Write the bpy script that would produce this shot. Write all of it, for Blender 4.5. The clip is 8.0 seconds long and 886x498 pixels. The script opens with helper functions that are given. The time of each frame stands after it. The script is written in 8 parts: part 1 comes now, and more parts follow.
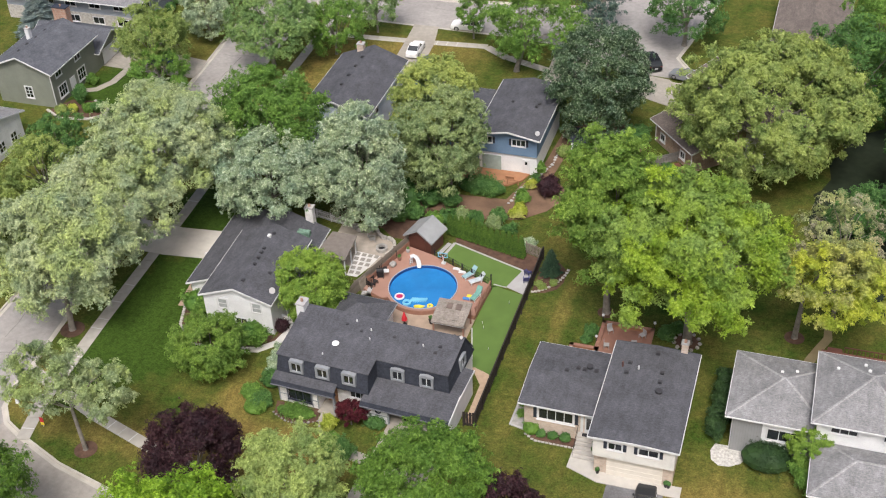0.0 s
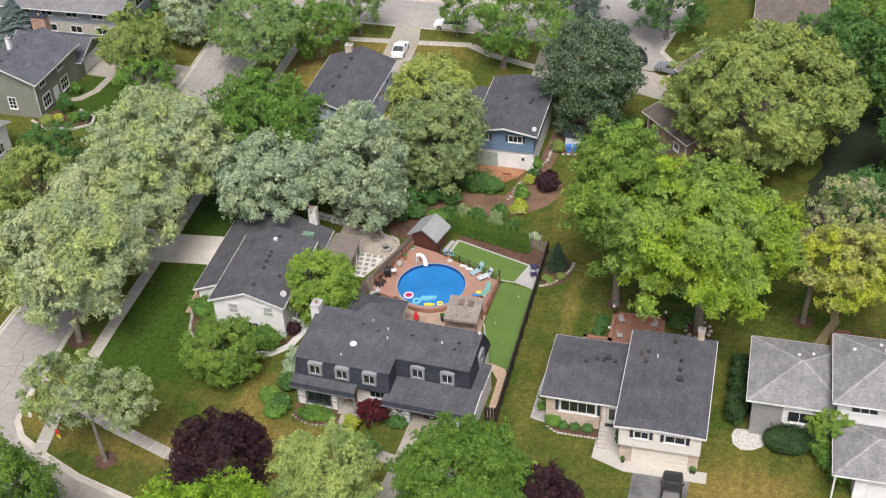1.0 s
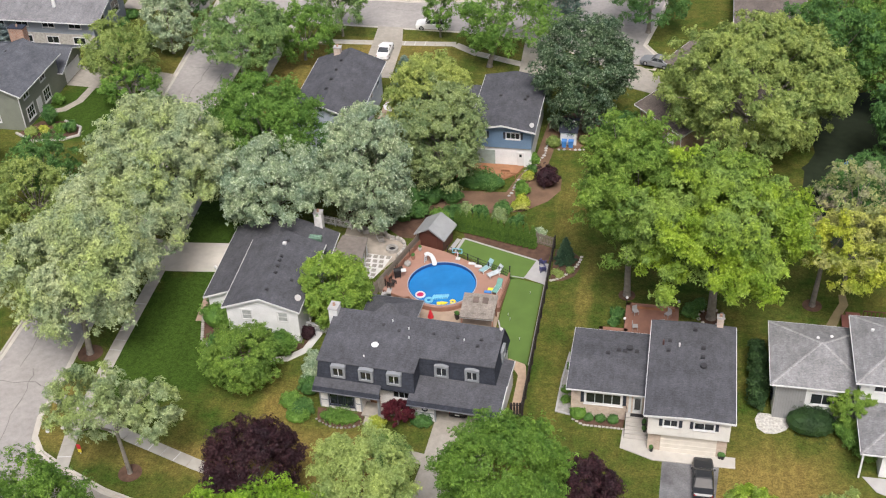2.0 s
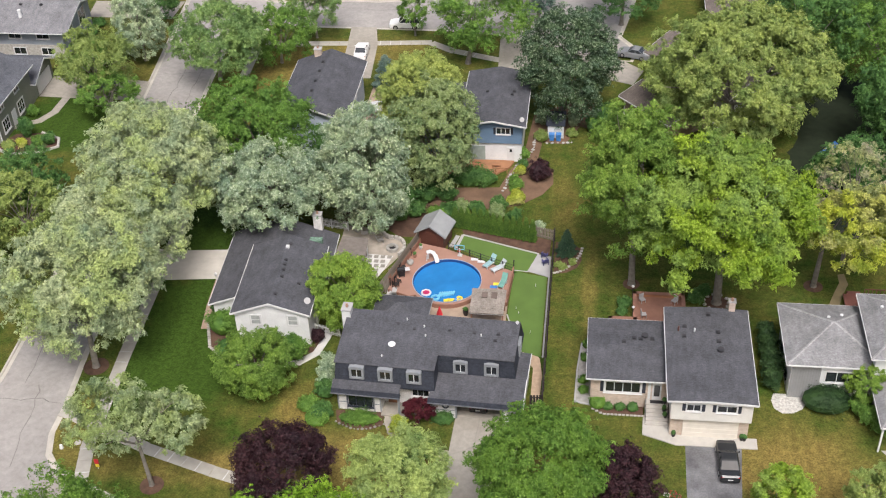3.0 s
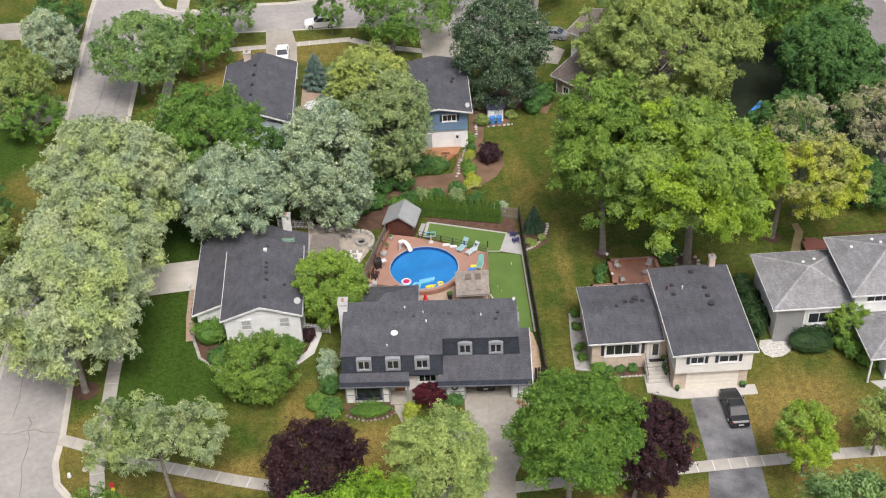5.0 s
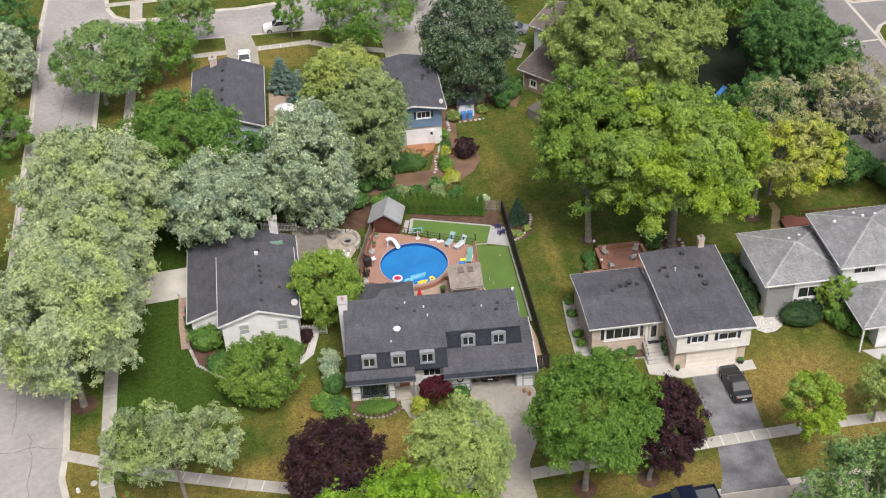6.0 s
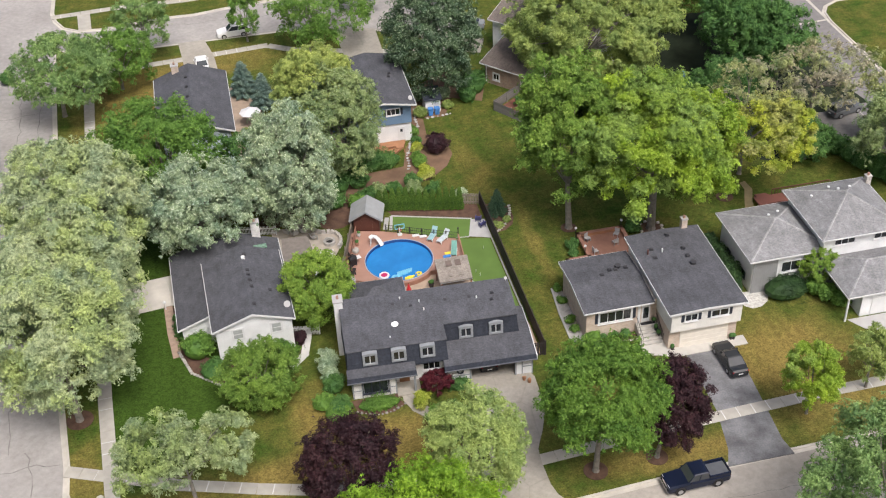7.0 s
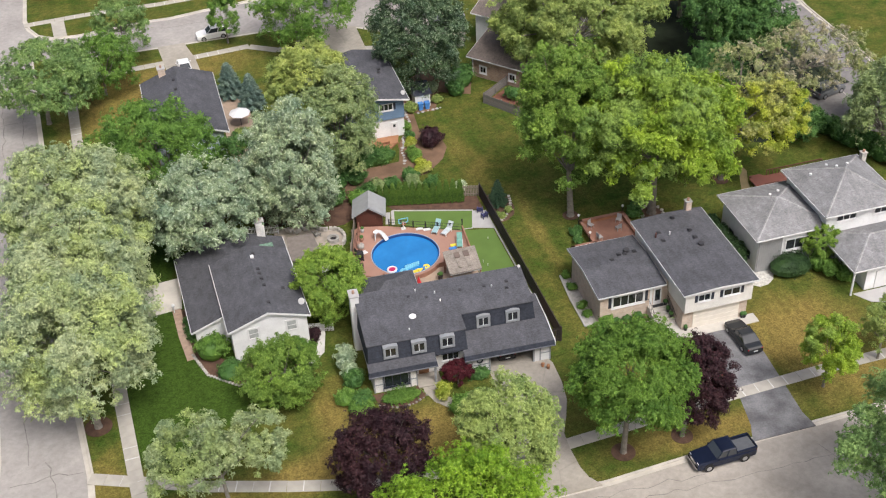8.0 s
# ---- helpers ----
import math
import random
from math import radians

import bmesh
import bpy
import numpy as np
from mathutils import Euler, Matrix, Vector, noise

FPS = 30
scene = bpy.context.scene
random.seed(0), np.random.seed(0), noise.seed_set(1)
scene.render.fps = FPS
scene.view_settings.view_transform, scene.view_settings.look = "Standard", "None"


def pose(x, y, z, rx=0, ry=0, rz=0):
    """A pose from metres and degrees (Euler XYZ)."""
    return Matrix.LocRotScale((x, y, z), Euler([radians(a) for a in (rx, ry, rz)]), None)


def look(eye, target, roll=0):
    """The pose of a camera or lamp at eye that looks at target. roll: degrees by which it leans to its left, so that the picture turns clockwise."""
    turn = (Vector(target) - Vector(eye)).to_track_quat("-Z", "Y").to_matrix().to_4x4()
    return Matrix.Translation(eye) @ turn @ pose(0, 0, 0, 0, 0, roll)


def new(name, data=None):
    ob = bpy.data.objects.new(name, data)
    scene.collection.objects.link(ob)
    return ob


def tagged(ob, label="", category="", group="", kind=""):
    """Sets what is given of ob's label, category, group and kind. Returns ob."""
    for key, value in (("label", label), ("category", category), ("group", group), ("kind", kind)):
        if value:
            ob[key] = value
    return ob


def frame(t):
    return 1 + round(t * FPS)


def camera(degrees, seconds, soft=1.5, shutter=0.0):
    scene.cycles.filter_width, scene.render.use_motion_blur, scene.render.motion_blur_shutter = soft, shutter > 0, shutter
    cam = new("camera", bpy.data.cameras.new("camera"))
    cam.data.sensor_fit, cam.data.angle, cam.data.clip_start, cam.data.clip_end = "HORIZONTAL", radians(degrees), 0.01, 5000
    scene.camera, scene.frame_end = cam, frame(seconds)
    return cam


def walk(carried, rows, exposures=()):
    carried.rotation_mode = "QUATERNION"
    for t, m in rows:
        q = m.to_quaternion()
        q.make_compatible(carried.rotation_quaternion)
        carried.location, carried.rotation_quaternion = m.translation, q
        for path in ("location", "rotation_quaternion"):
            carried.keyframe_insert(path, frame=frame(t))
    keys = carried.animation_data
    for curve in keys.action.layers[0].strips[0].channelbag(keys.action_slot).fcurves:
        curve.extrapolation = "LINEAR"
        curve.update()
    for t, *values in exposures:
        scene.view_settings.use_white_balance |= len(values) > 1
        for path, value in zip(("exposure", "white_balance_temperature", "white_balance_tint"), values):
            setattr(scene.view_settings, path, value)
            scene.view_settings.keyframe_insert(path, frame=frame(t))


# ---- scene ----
cam = camera(40.03, 8.0, soft=1.15)
PATH = [
    (0, look((32.12, -74.23, 82.93), (5.60, 0.99, 22.62), -2.89)),
    (0.5, look((29.06, -75.51, 82.78), (4.66, 0.49, 22.55), -2.91)),
    (1, look((25.80, -76.64, 82.84), (3.60, 0.00, 22.57), -2.87)),
    (1.5, look((22.37, -77.73, 82.81), (2.40, -0.45, 22.56), -2.88)),
    (3, look((10.57, -80.03, 82.55), (-1.06, -1.16, 22.18), -2.67)),
    (3.5, look((7.13, -80.87, 82.48), (-1.54, -1.64, 22.09), -2.73)),
    (4, look((3.54, -81.50, 82.49), (-1.63, -2.10, 21.92), -2.82)),
    (4.5, look((-0.28, -82.17, 82.41), (-1.93, -2.63, 21.82), -2.75)),
    (6, look((-11.94, -82.98, 81.95), (-3.56, -3.79, 21.47), -2.61)),
    (6.5, look((-15.61, -82.80, 81.72), (-3.66, -4.05, 21.25), -2.64)),
    (7, look((-19.21, -82.56, 81.50), (-4.18, -4.33, 21.05), -2.73)),
    (7.5, look((-22.86, -82.18, 81.17), (-5.52, -4.41, 20.74), -2.81)),
    (8, look((-26.34, -81.68, 80.98), (-6.56, -4.51, 20.54), -2.89)),
]
walk(cam, PATH)

# ---- world and light: bright overcast noon ----
world = bpy.data.worlds.new("sky")
scene.world = world
world.use_nodes = True
wn = world.node_tree
sky = wn.nodes.new("ShaderNodeTexSky")
sky.sky_type = 'NISHITA'
sky.sun_disc = False
sky.sun_elevation = radians(58)
sky.sun_rotation = radians(166)
sky.dust_density = 7.0
sky.ozone_density = 0.4
sky.air_density = 0.8
wn.links.new(sky.outputs["Color"], wn.nodes["Background"].inputs["Color"])
wn.nodes["Background"].inputs["Strength"].default_value = 0.1
sun_data = bpy.data.lights.new("sun", 'SUN')
sun_data.energy = 1.5
sun_data.angle = radians(20)
sun_data.color = (0.97, 0.975, 1.0)
sun = new("sun", sun_data)
sun.matrix_basis = look((6, -24, 39.5), (0, 0, 0))
scene.view_settings.exposure = 0.84

# ---- building kit ----

def thing(name, label, category, at=(0, 0, 0), rot=0.0, group="", kind=""):
    ob = new(name)
    ob.empty_display_size = 0.3
    ob.matrix_basis = pose(at[0], at[1], at[2], 0, 0, rot)
    return tagged(ob, label, category, group, kind)


def root_of(ob):
    while ob.parent:
        ob = ob.parent
    return ob


def part(name, bm, material, parent, label="", local=False):
    """One mesh under a thing or a part; built in world coordinates unless local."""
    me = bpy.data.meshes.new(name)
    if not local:
        bm.transform(root_of(parent).matrix_basis.inverted())
    bm.normal_update()
    bm.to_mesh(me)
    bm.free()
    me.materials.append(material)
    ob = new(name, me)
    ob.parent = parent
    if label:
        tagged(ob, label)
    return ob


def solo(name, bm, material, label, category, group="", kind=""):
    me = bpy.data.meshes.new(name)
    bm.normal_update()
    bm.to_mesh(me)
    bm.free()
    me.materials.append(material)
    return tagged(new(name, me), label, category, group, kind)


def box(bm, x0, x1, y0, y1, z0, z1):
    v = [bm.verts.new(p) for p in ((x0, y0, z0), (x1, y0, z0), (x1, y1, z0), (x0, y1, z0), (x0, y0, z1), (x1, y0, z1), (x1, y1, z1), (x0, y1, z1))]
    for f in ((3, 2, 1, 0), (4, 5, 6, 7), (0, 1, 5, 4), (1, 2, 6, 5), (2, 3, 7, 6), (3, 0, 4, 7)):
        bm.faces.new([v[i] for i in f])
    return bm


def boxed(x0, x1, y0, y1, z0, z1, bevel=0.0):
    bm = box(bmesh.new(), x0, x1, y0, y1, z0, z1)
    if bevel:
        bmesh.ops.bevel(bm, geom=bm.edges[:], offset=bevel, segments=2, affect='EDGES')
    return bm


def hull(bm, low, high):
    """A solid between two rings of equal length."""
    a = [bm.verts.new(p) for p in low]
    b = [bm.verts.new(p) for p in high]
    n = len(a)
    bm.faces.new(a[::-1])
    bm.faces.new(b)
    for i in range(n):
        bm.faces.new((a[i], a[(i + 1) % n], b[(i + 1) % n], b[i]))
    return bm


def prism(bm, pts, z0, z1):
    area = sum(pts[i][0] * pts[(i + 1) % len(pts)][1] - pts[(i + 1) % len(pts)][0] * pts[i][1] for i in range(len(pts)))
    pts = list(pts) if area > 0 else list(pts)[::-1]
    return hull(bm, [(x, y, z0) for x, y in pts], [(x, y, z1) for x, y in pts])


def extruded(bm, prof, axis, a0, a1):
    """A profile of (u, z) pulled along an axis from a0 to a1."""
    if axis == 'x':
        return hull(bm, [(a0, u, z) for u, z in prof], [(a1, u, z) for u, z in prof])
    return hull(bm, [(u, a0, z) for u, z in prof], [(u, a1, z) for u, z in prof])


def tube(bm, p, q, r0, r1, n=8):
    p, q = Vector(p), Vector(q)
    d = (q - p).normalized()
    s = d.orthogonal().normalized()
    t = d.cross(s)
    ring = [(math.cos(2 * math.pi * i / n), math.sin(2 * math.pi * i / n)) for i in range(n)]
    return hull(bm, [p + (s * c + t * e) * r0 for c, e in ring], [q + (s * c + t * e) * r1 for c, e in ring])


def disc(bm, x, y, r, z0, z1, n=24, ry=None):
    ry = ry or r
    return prism(bm, [(x + r * math.cos(2 * math.pi * i / n), y + ry * math.sin(2 * math.pi * i / n)) for i in range(n)], z0, z1)


def ball(bm, c, r, squash=1.0, n=10, rough=0.0):
    m = Matrix.Translation(c) @ Matrix.Diagonal((r, r, r * squash, 1))
    made = bmesh.ops.create_uvsphere(bm, u_segments=n, v_segments=max(4, n // 2 + 1), radius=1, matrix=m)
    if rough:
        for v in made["verts"]:
            v.co += noise.noise_vector(v.co * 1.7) * rough
    return bm


# ---- materials ----
def nodes_of(name, rough, metal=0.0, spec=0.3):
    m = bpy.data.materials.new(name)
    m.use_nodes = True
    t = m.node_tree
    b = t.nodes["Principled BSDF"]
    b.inputs["Roughness"].default_value = rough
    b.inputs["Metallic"].default_value = metal
    b.inputs["Specular IOR Level"].default_value = spec
    return m, t, b


def tex(t, scale, detail=3.0, stretch=(1, 1, 1), rough=0.55):
    co = t.nodes.new("ShaderNodeTexCoord")
    mp = t.nodes.new("ShaderNodeMapping")
    mp.inputs["Scale"].default_value = stretch
    no = t.nodes.new("ShaderNodeTexNoise")
    no.inputs["Scale"].default_value = scale
    no.inputs["Detail"].default_value = detail
    no.inputs["Roughness"].default_value = rough
    t.links.new(co.outputs["Object"], mp.inputs["Vector"])
    t.links.new(mp.outputs["Vector"], no.inputs["Vector"])
    return no.outputs["Fac"]


def ramp(t, fac, *stops):
    r = t.nodes.new("ShaderNodeValToRGB")
    e = r.color_ramp.elements
    while len(e) < len(stops):
        e.new(0.5)
    for k, (p, c) in zip(e, stops):
        k.position = p
        k.color = (*c, 1) if len(c) == 3 else c
    t.links.new(fac, r.inputs["Fac"])
    return r.outputs["Color"]


def mixed(t, fac, a, b, kind='MIX'):
    m = t.nodes.new("ShaderNodeMix")
    m.data_type = 'RGBA'
    m.blend_type = kind
    for sock, val in ((m.inputs[0], fac), (m.inputs[6], a), (m.inputs[7], b)):
        if isinstance(val, bpy.types.NodeSocket):
            t.links.new(val, sock)
        elif isinstance(val, (int, float)):
            sock.default_value = val
        else:
            sock.default_value = (*val, 1)
    return m.outputs[2]


def bumped(t, b, height, strength=0.3, distance=0.02):
    n = t.nodes.new("ShaderNodeBump")
    n.inputs["Strength"].default_value = strength
    n.inputs["Distance"].default_value = distance
    t.links.new(height, n.inputs["Height"])
    t.links.new(n.outputs["Normal"], b.inputs["Normal"])


def shade(c, k):
    return tuple(min(1.0, v * k) for v in c)


def plain(name, c, rough=0.7, var=0.18, scale=2.0, fine=25.0, metal=0.0, spec=0.3, bump=0.15):
    """A surface with broad stains and fine grain."""
    m, t, b = nodes_of(name, rough, metal, spec)
    broad = ramp(t, tex(t, scale), (0.3, shade(c, 1 - var)), (0.7, shade(c, 1 + var)))
    grain = ramp(t, tex(t, fine, 2.0), (0.3, (1 - var * 0.6,) * 3), (0.7, (1.0,) * 3))
    t.links.new(mixed(t, 1.0, broad, grain, 'MULTIPLY'), b.inputs["Base Color"])
    if bump:
        bumped(t, b, tex(t, fine, 2.0), bump, 0.01)
    return m


def shingles(name, c, row=0.16):
    """Asphalt shingles: courses, speckle and broad weathering."""
    m, t, b = nodes_of(name, 0.9, 0, 0.25)
    co = t.nodes.new("ShaderNodeTexCoord")
    br = t.nodes.new("ShaderNodeTexBrick")
    br.inputs["Scale"].default_value = 1.0
    br.inputs["Brick Width"].default_value = 0.42
    br.inputs["Row Height"].default_value = row
    br.inputs["Mortar Size"].default_value = 0.012
    br.inputs["Color1"].default_value = (*shade(c, 0.94), 1)
    br.inputs["Color2"].default_value = (*shade(c, 1.06), 1)
    br.inputs["Mortar"].default_value = (*shade(c, 0.84), 1)
    t.links.new(co.outputs["Object"], br.inputs["Vector"])
    broad = ramp(t, tex(t, 0.5, 4.0), (0.3, (0.78,) * 3), (0.7, (1.1,) * 3))
    streak = ramp(t, tex(t, 2.2, 3.0, (1.0, 0.35, 1.0)), (0.3, (0.82,) * 3), (0.7, (1.1,) * 3))
    speck = ramp(t, tex(t, 4.5, 5.0, (1.0, 1.6, 1.0), 0.8), (0.35, (0.74,) * 3), (0.65, (1.3,) * 3))
    col = mixed(t, 1.0, mixed(t, 1.0, mixed(t, 1.0, br.outputs["Color"], broad, 'MULTIPLY'), streak, 'MULTIPLY'), speck, 'MULTIPLY')
    t.links.new(col, b.inputs["Base Color"])
    bumped(t, b, br.outputs["Fac"], 0.35, 0.01)
    return m


def siding(name, c, pitch=0.13, upright=False):
    """Lapped boards, as fine shadow lines."""
    m, t, b = nodes_of(name, 0.55, 0, 0.35)
    co = t.nodes.new("ShaderNodeTexCoord")
    w = t.nodes.new("ShaderNodeTexWave")
    w.wave_type = 'BANDS'
    w.bands_direction = 'X' if upright else 'Z'
    w.wave_profile = 'SAW'
    w.inputs["Scale"].default_value = 0.314 / pitch
    t.links.new(co.outputs["Object"], w.inputs["Vector"])
    lines = ramp(t, w.outputs["Fac"], (0.0, (0.72,) * 3), (0.12, (1.0,) * 3))
    broad = ramp(t, tex(t, 0.8), (0.3, shade(c, 0.9)), (0.7, shade(c, 1.06)))
    t.links.new(mixed(t, 1.0, broad, lines, 'MULTIPLY'), b.inputs["Base Color"])
    bumped(t, b, w.outputs["Fac"], 0.5, 0.015)
    return m


def brickwork(name, c1, c2, mortar):
    m, t, b = nodes_of(name, 0.85, 0, 0.25)
    co = t.nodes.new("ShaderNodeTexCoord")
    sw = t.nodes.new("ShaderNodeSeparateXYZ")
    ad = t.nodes.new("ShaderNodeMath")
    ad.operation = 'ADD'
    cb = t.nodes.new("ShaderNodeCombineXYZ")
    br = t.nodes.new("ShaderNodeTexBrick")
    br.inputs["Scale"].default_value = 1.0
    br.inputs["Brick Width"].default_value = 0.22
    br.inputs["Row Height"].default_value = 0.075
    br.inputs["Mortar Size"].default_value = 0.008
    for k, v in (("Color1", c1), ("Color2", c2), ("Mortar", mortar)):
        br.inputs[k].default_value = (*v, 1)
    t.links.new(co.outputs["Object"], sw.inputs[0])
    t.links.new(sw.outputs[0], ad.inputs[0])
    t.links.new(sw.outputs[1], ad.inputs[1])
    t.links.new(ad.outputs[0], cb.inputs[0])
    t.links.new(sw.outputs[2], cb.inputs[1])
    t.links.new(cb.outputs[0], br.inputs["Vector"])
    broad = ramp(t, tex(t, 1.2), (0.3, (0.82,) * 3), (0.7, (1.08,) * 3))
    t.links.new(mixed(t, 1.0, br.outputs["Color"], broad, 'MULTIPLY'), b.inputs["Base Color"])
    bumped(t, b, br.outputs["Fac"], 0.4, 0.008)
    return m


def concrete(name, c, crack=0.5):
    """Concrete or old asphalt with stains, grain and thin cracks."""
    m, t, b = nodes_of(name, 0.9, 0, 0.2)
    broad = ramp(t, tex(t, 0.16, 5.0), (0.3, shade(c, 0.84)), (0.7, shade(c, 1.12)))
    mid = ramp(t, tex(t, 1.6, 6.0, rough=0.7), (0.3, (0.82,) * 3), (0.7, (1.1,) * 3))
    co = t.nodes.new("ShaderNodeTexCoord")
    wp = t.nodes.new("ShaderNodeTexNoise")
    wp.inputs["Scale"].default_value = 0.6
    wp.inputs["Detail"].default_value = 4.0
    t.links.new(co.outputs["Object"], wp.inputs["Vector"])
    jit = mixed(t, 0.35, co.outputs["Object"], wp.outputs["Color"], 'ADD')
    vo = t.nodes.new("ShaderNodeTexVoronoi")
    vo.feature = 'DISTANCE_TO_EDGE'
    vo.inputs["Scale"].default_value = 0.16
    t.links.new(jit, vo.inputs["Vector"])
    lines = ramp(t, vo.outputs["Distance"], (0.0, (1 - crack,) * 3), (0.012, (1.0,) * 3))
    col = mixed(t, 1.0, mixed(t, 1.0, broad, mid, 'MULTIPLY'), lines, 'MULTIPLY')
    t.links.new(col, b.inputs["Base Color"])
    bumped(t, b, tex(t, 30.0, 2.0), 0.2, 0.01)
    return m


def foliage(name, c, tip, size=0.5, glow=0.2, other=None):
    """Leaves: colour drifts over the crown and from leaf to leaf, with light through the blade; other: a second colour by boughs."""
    c, tip, other = (v and (v[0] * 0.86, v[1] * 0.85, v[2] * 0.89) for v in (c, tip, other))
    m, t, b = nodes_of(name, 0.55, 0, 0.2)
    geo = t.nodes.new("ShaderNodeNewGeometry")
    obj = t.nodes.new("ShaderNodeObjectInfo")
    leaf = ramp(t, geo.outputs["Random Per Island"], (0.0, shade(c, 0.72)), (0.6, c), (1.0, tuple(0.45 * u + 0.55 * v for u, v in zip(c, tip))))
    if other:
        leaf2 = ramp(t, geo.outputs["Random Per Island"], (0.0, shade(other, 0.75)), (1.0, shade(other, 1.3)))
        leaf = mixed(t, ramp(t, tex(t, 0.2, 2.0), (0.44, (0.0,) * 3), (0.6, (1.0,) * 3)), leaf, leaf2)
    drift = ramp(t, tex(t, size, 3.0), (0.3, (0.64, 0.74, 0.8)), (0.5, (1.0, 1.0, 1.0)), (0.7, (1.25, 1.2, 1.08)))
    each = ramp(t, obj.outputs["Random"], (0.0, (0.9, 0.92, 0.9)), (1.0, (1.08, 1.06, 1.0)))
    col = mixed(t, 1.0, mixed(t, 1.0, leaf, drift, 'MULTIPLY'), each, 'MULTIPLY')
    t.links.new(col, b.inputs["Base Color"])
    tr = t.nodes.new("ShaderNodeBsdfTranslucent")
    t.links.new(col, tr.inputs["Color"])
    mx = t.nodes.new("ShaderNodeMixShader")
    mx.inputs[0].default_value = glow
    out = t.nodes["Material Output"]
    t.links.new(b.outputs[0], mx.inputs[1])
    t.links.new(tr.outputs[0], mx.inputs[2])
    t.links.new(mx.outputs[0], out.inputs["Surface"])
    return m


def lawn(name, lush, dry, patches):
    """Mown grass: lush green going over to straw in the dry patches (x, y, rx, ry, amount)."""
    m, t, b = nodes_of(name, 0.95, 0, 0.1)
    co = t.nodes.new("ShaderNodeTexCoord")
    total = None
    for x, y, rx, ry, amount in patches:
        mp = t.nodes.new("ShaderNodeMapping")
        mp.vector_type = 'TEXTURE'
        mp.inputs["Location"].default_value = (x, y, 0)
        mp.inputs["Scale"].default_value = (rx, ry, 1000)
        t.links.new(co.outputs["Object"], mp.inputs["Vector"])
        ln = t.nodes.new("ShaderNodeVectorMath")
        ln.operation = 'LENGTH'
        t.links.new(mp.outputs[0], ln.inputs[0])
        mr = t.nodes.new("ShaderNodeMapRange")
        mr.interpolation_type = 'SMOOTHSTEP'
        mr.inputs["From Min"].default_value = 1.15
        mr.inputs["From Max"].default_value = 0.35
        mr.inputs["To Max"].default_value = amount
        t.links.new(ln.outputs["Value"], mr.inputs["Value"])
        if total is None:
            total = mr.outputs[0]
        else:
            ad = t.nodes.new("ShaderNodeMath")
            ad.operation = 'ADD'
            t.links.new(total, ad.inputs[0])
            t.links.new(mr.outputs[0], ad.inputs[1])
            total = ad.outputs[0]
    n = tex(t, 0.35, 5.0, rough=0.65)
    ad = t.nodes.new("ShaderNodeMath")
    ad.operation = 'MULTIPLY_ADD'
    ad.inputs[1].default_value = 1.5
    t.links.new(n, ad.inputs[0])
    t.links.new(total, ad.inputs[2])
    mr = t.nodes.new("ShaderNodeMapRange")
    mr.inputs["From Min"].default_value = 0.5
    mr.inputs["From Max"].default_value = 1.55
    t.links.new(ad.outputs[0], mr.inputs["Value"])
    base = ramp(t, mr.outputs[0], (0.0, lush), (0.5, tuple((a + d) / 2 for a, d in zip(lush, dry))), (1.0, dry))
    tuft = ramp(t, tex(t, 1.8, 6.0, rough=0.75), (0.32, (0.6,) * 3), (0.68, (1.3,) * 3))
    blade = ramp(t, tex(t, 5.5, 4.0, rough=0.8), (0.36, (0.62,) * 3), (0.64, (1.36,) * 3))
    mow = ramp(t, tex(t, 0.9, 1.0, (1.0, 0.06, 1.0)), (0.35, (0.93,) * 3), (0.65, (1.06,) * 3))
    col = mixed(t, 1.0, mixed(t, 1.0, mixed(t, 1.0, base, tuft, 'MULTIPLY'), blade, 'MULTIPLY'), mow, 'MULTIPLY')
    t.links.new(col, b.inputs["Base Color"])
    bumped(t, b, tex(t, 18.0, 3.0), 0.6, 0.04)
    return m


GRASS = lawn("grass", (0.04, 0.075, 0.011), (0.19, 0.145, 0.042), [
    (-9, -5, 8, 5, 0.9), (-16, -3, 3.2, 9, 0.7), (-18, -6, 8, 3, 0.6), (9.5, 6, 2.4, 5, 0.15), (11.2, 22, 1.1, 9, 0.35), (8.2, 37, 2.2, 8, 0.3), (30, -3, 8, 7, 0.85), (10, -5, 6, 5, 0.35),
    (-33, 64, 6, 14, 0.6), (-19, 74, 9, 5, 0.5), (-25, -7, 12, 2.6, 0.4), (-39.5, 40, 1.6, 30, 0.5), (-27, 70, 5, 9, 0.5), (-37, -3, 4, 6, 0.5), (30, 30, 10, 10, 0.15),
    (15, -12.5, 11, 2.2, 0.75), (34, -11, 10, 4, 0.6), (-29, 11, 9, 13, -0.55), (-33, 0, 4, 6, -0.3), (-33, 30, 6, 5, -0.8), (-18, 2, 3.5, 5, 0.1), (-58, 52, 9, 9, -0.6), (28, 30, 12, 9, -0.25), (-52, 60, 6, 40, 0.25)])
ASPHALT_OLD = concrete("aged_street_surface", (0.31, 0.293, 0.278), 0.05)
FRONT_STREET = concrete("pale_street_surface", (0.325, 0.3, 0.268), 0.05)
BLACKTOP = plain("driveway_blacktop", (0.165, 0.165, 0.172), 0.9, 0.42, 0.45, 6.0)
CONCRETE = concrete("driveway_concrete", (0.325, 0.3, 0.26), 0.12)
PAVING = plain("sidewalk_concrete", (0.37, 0.35, 0.31), 0.9, 0.12, 0.7)
PALE = plain("fresh_concrete", (0.37, 0.365, 0.36), 0.9, 0.1, 0.8)
KERB = plain("kerb_concrete", (0.45, 0.42, 0.37), 0.9, 0.15, 0.6)
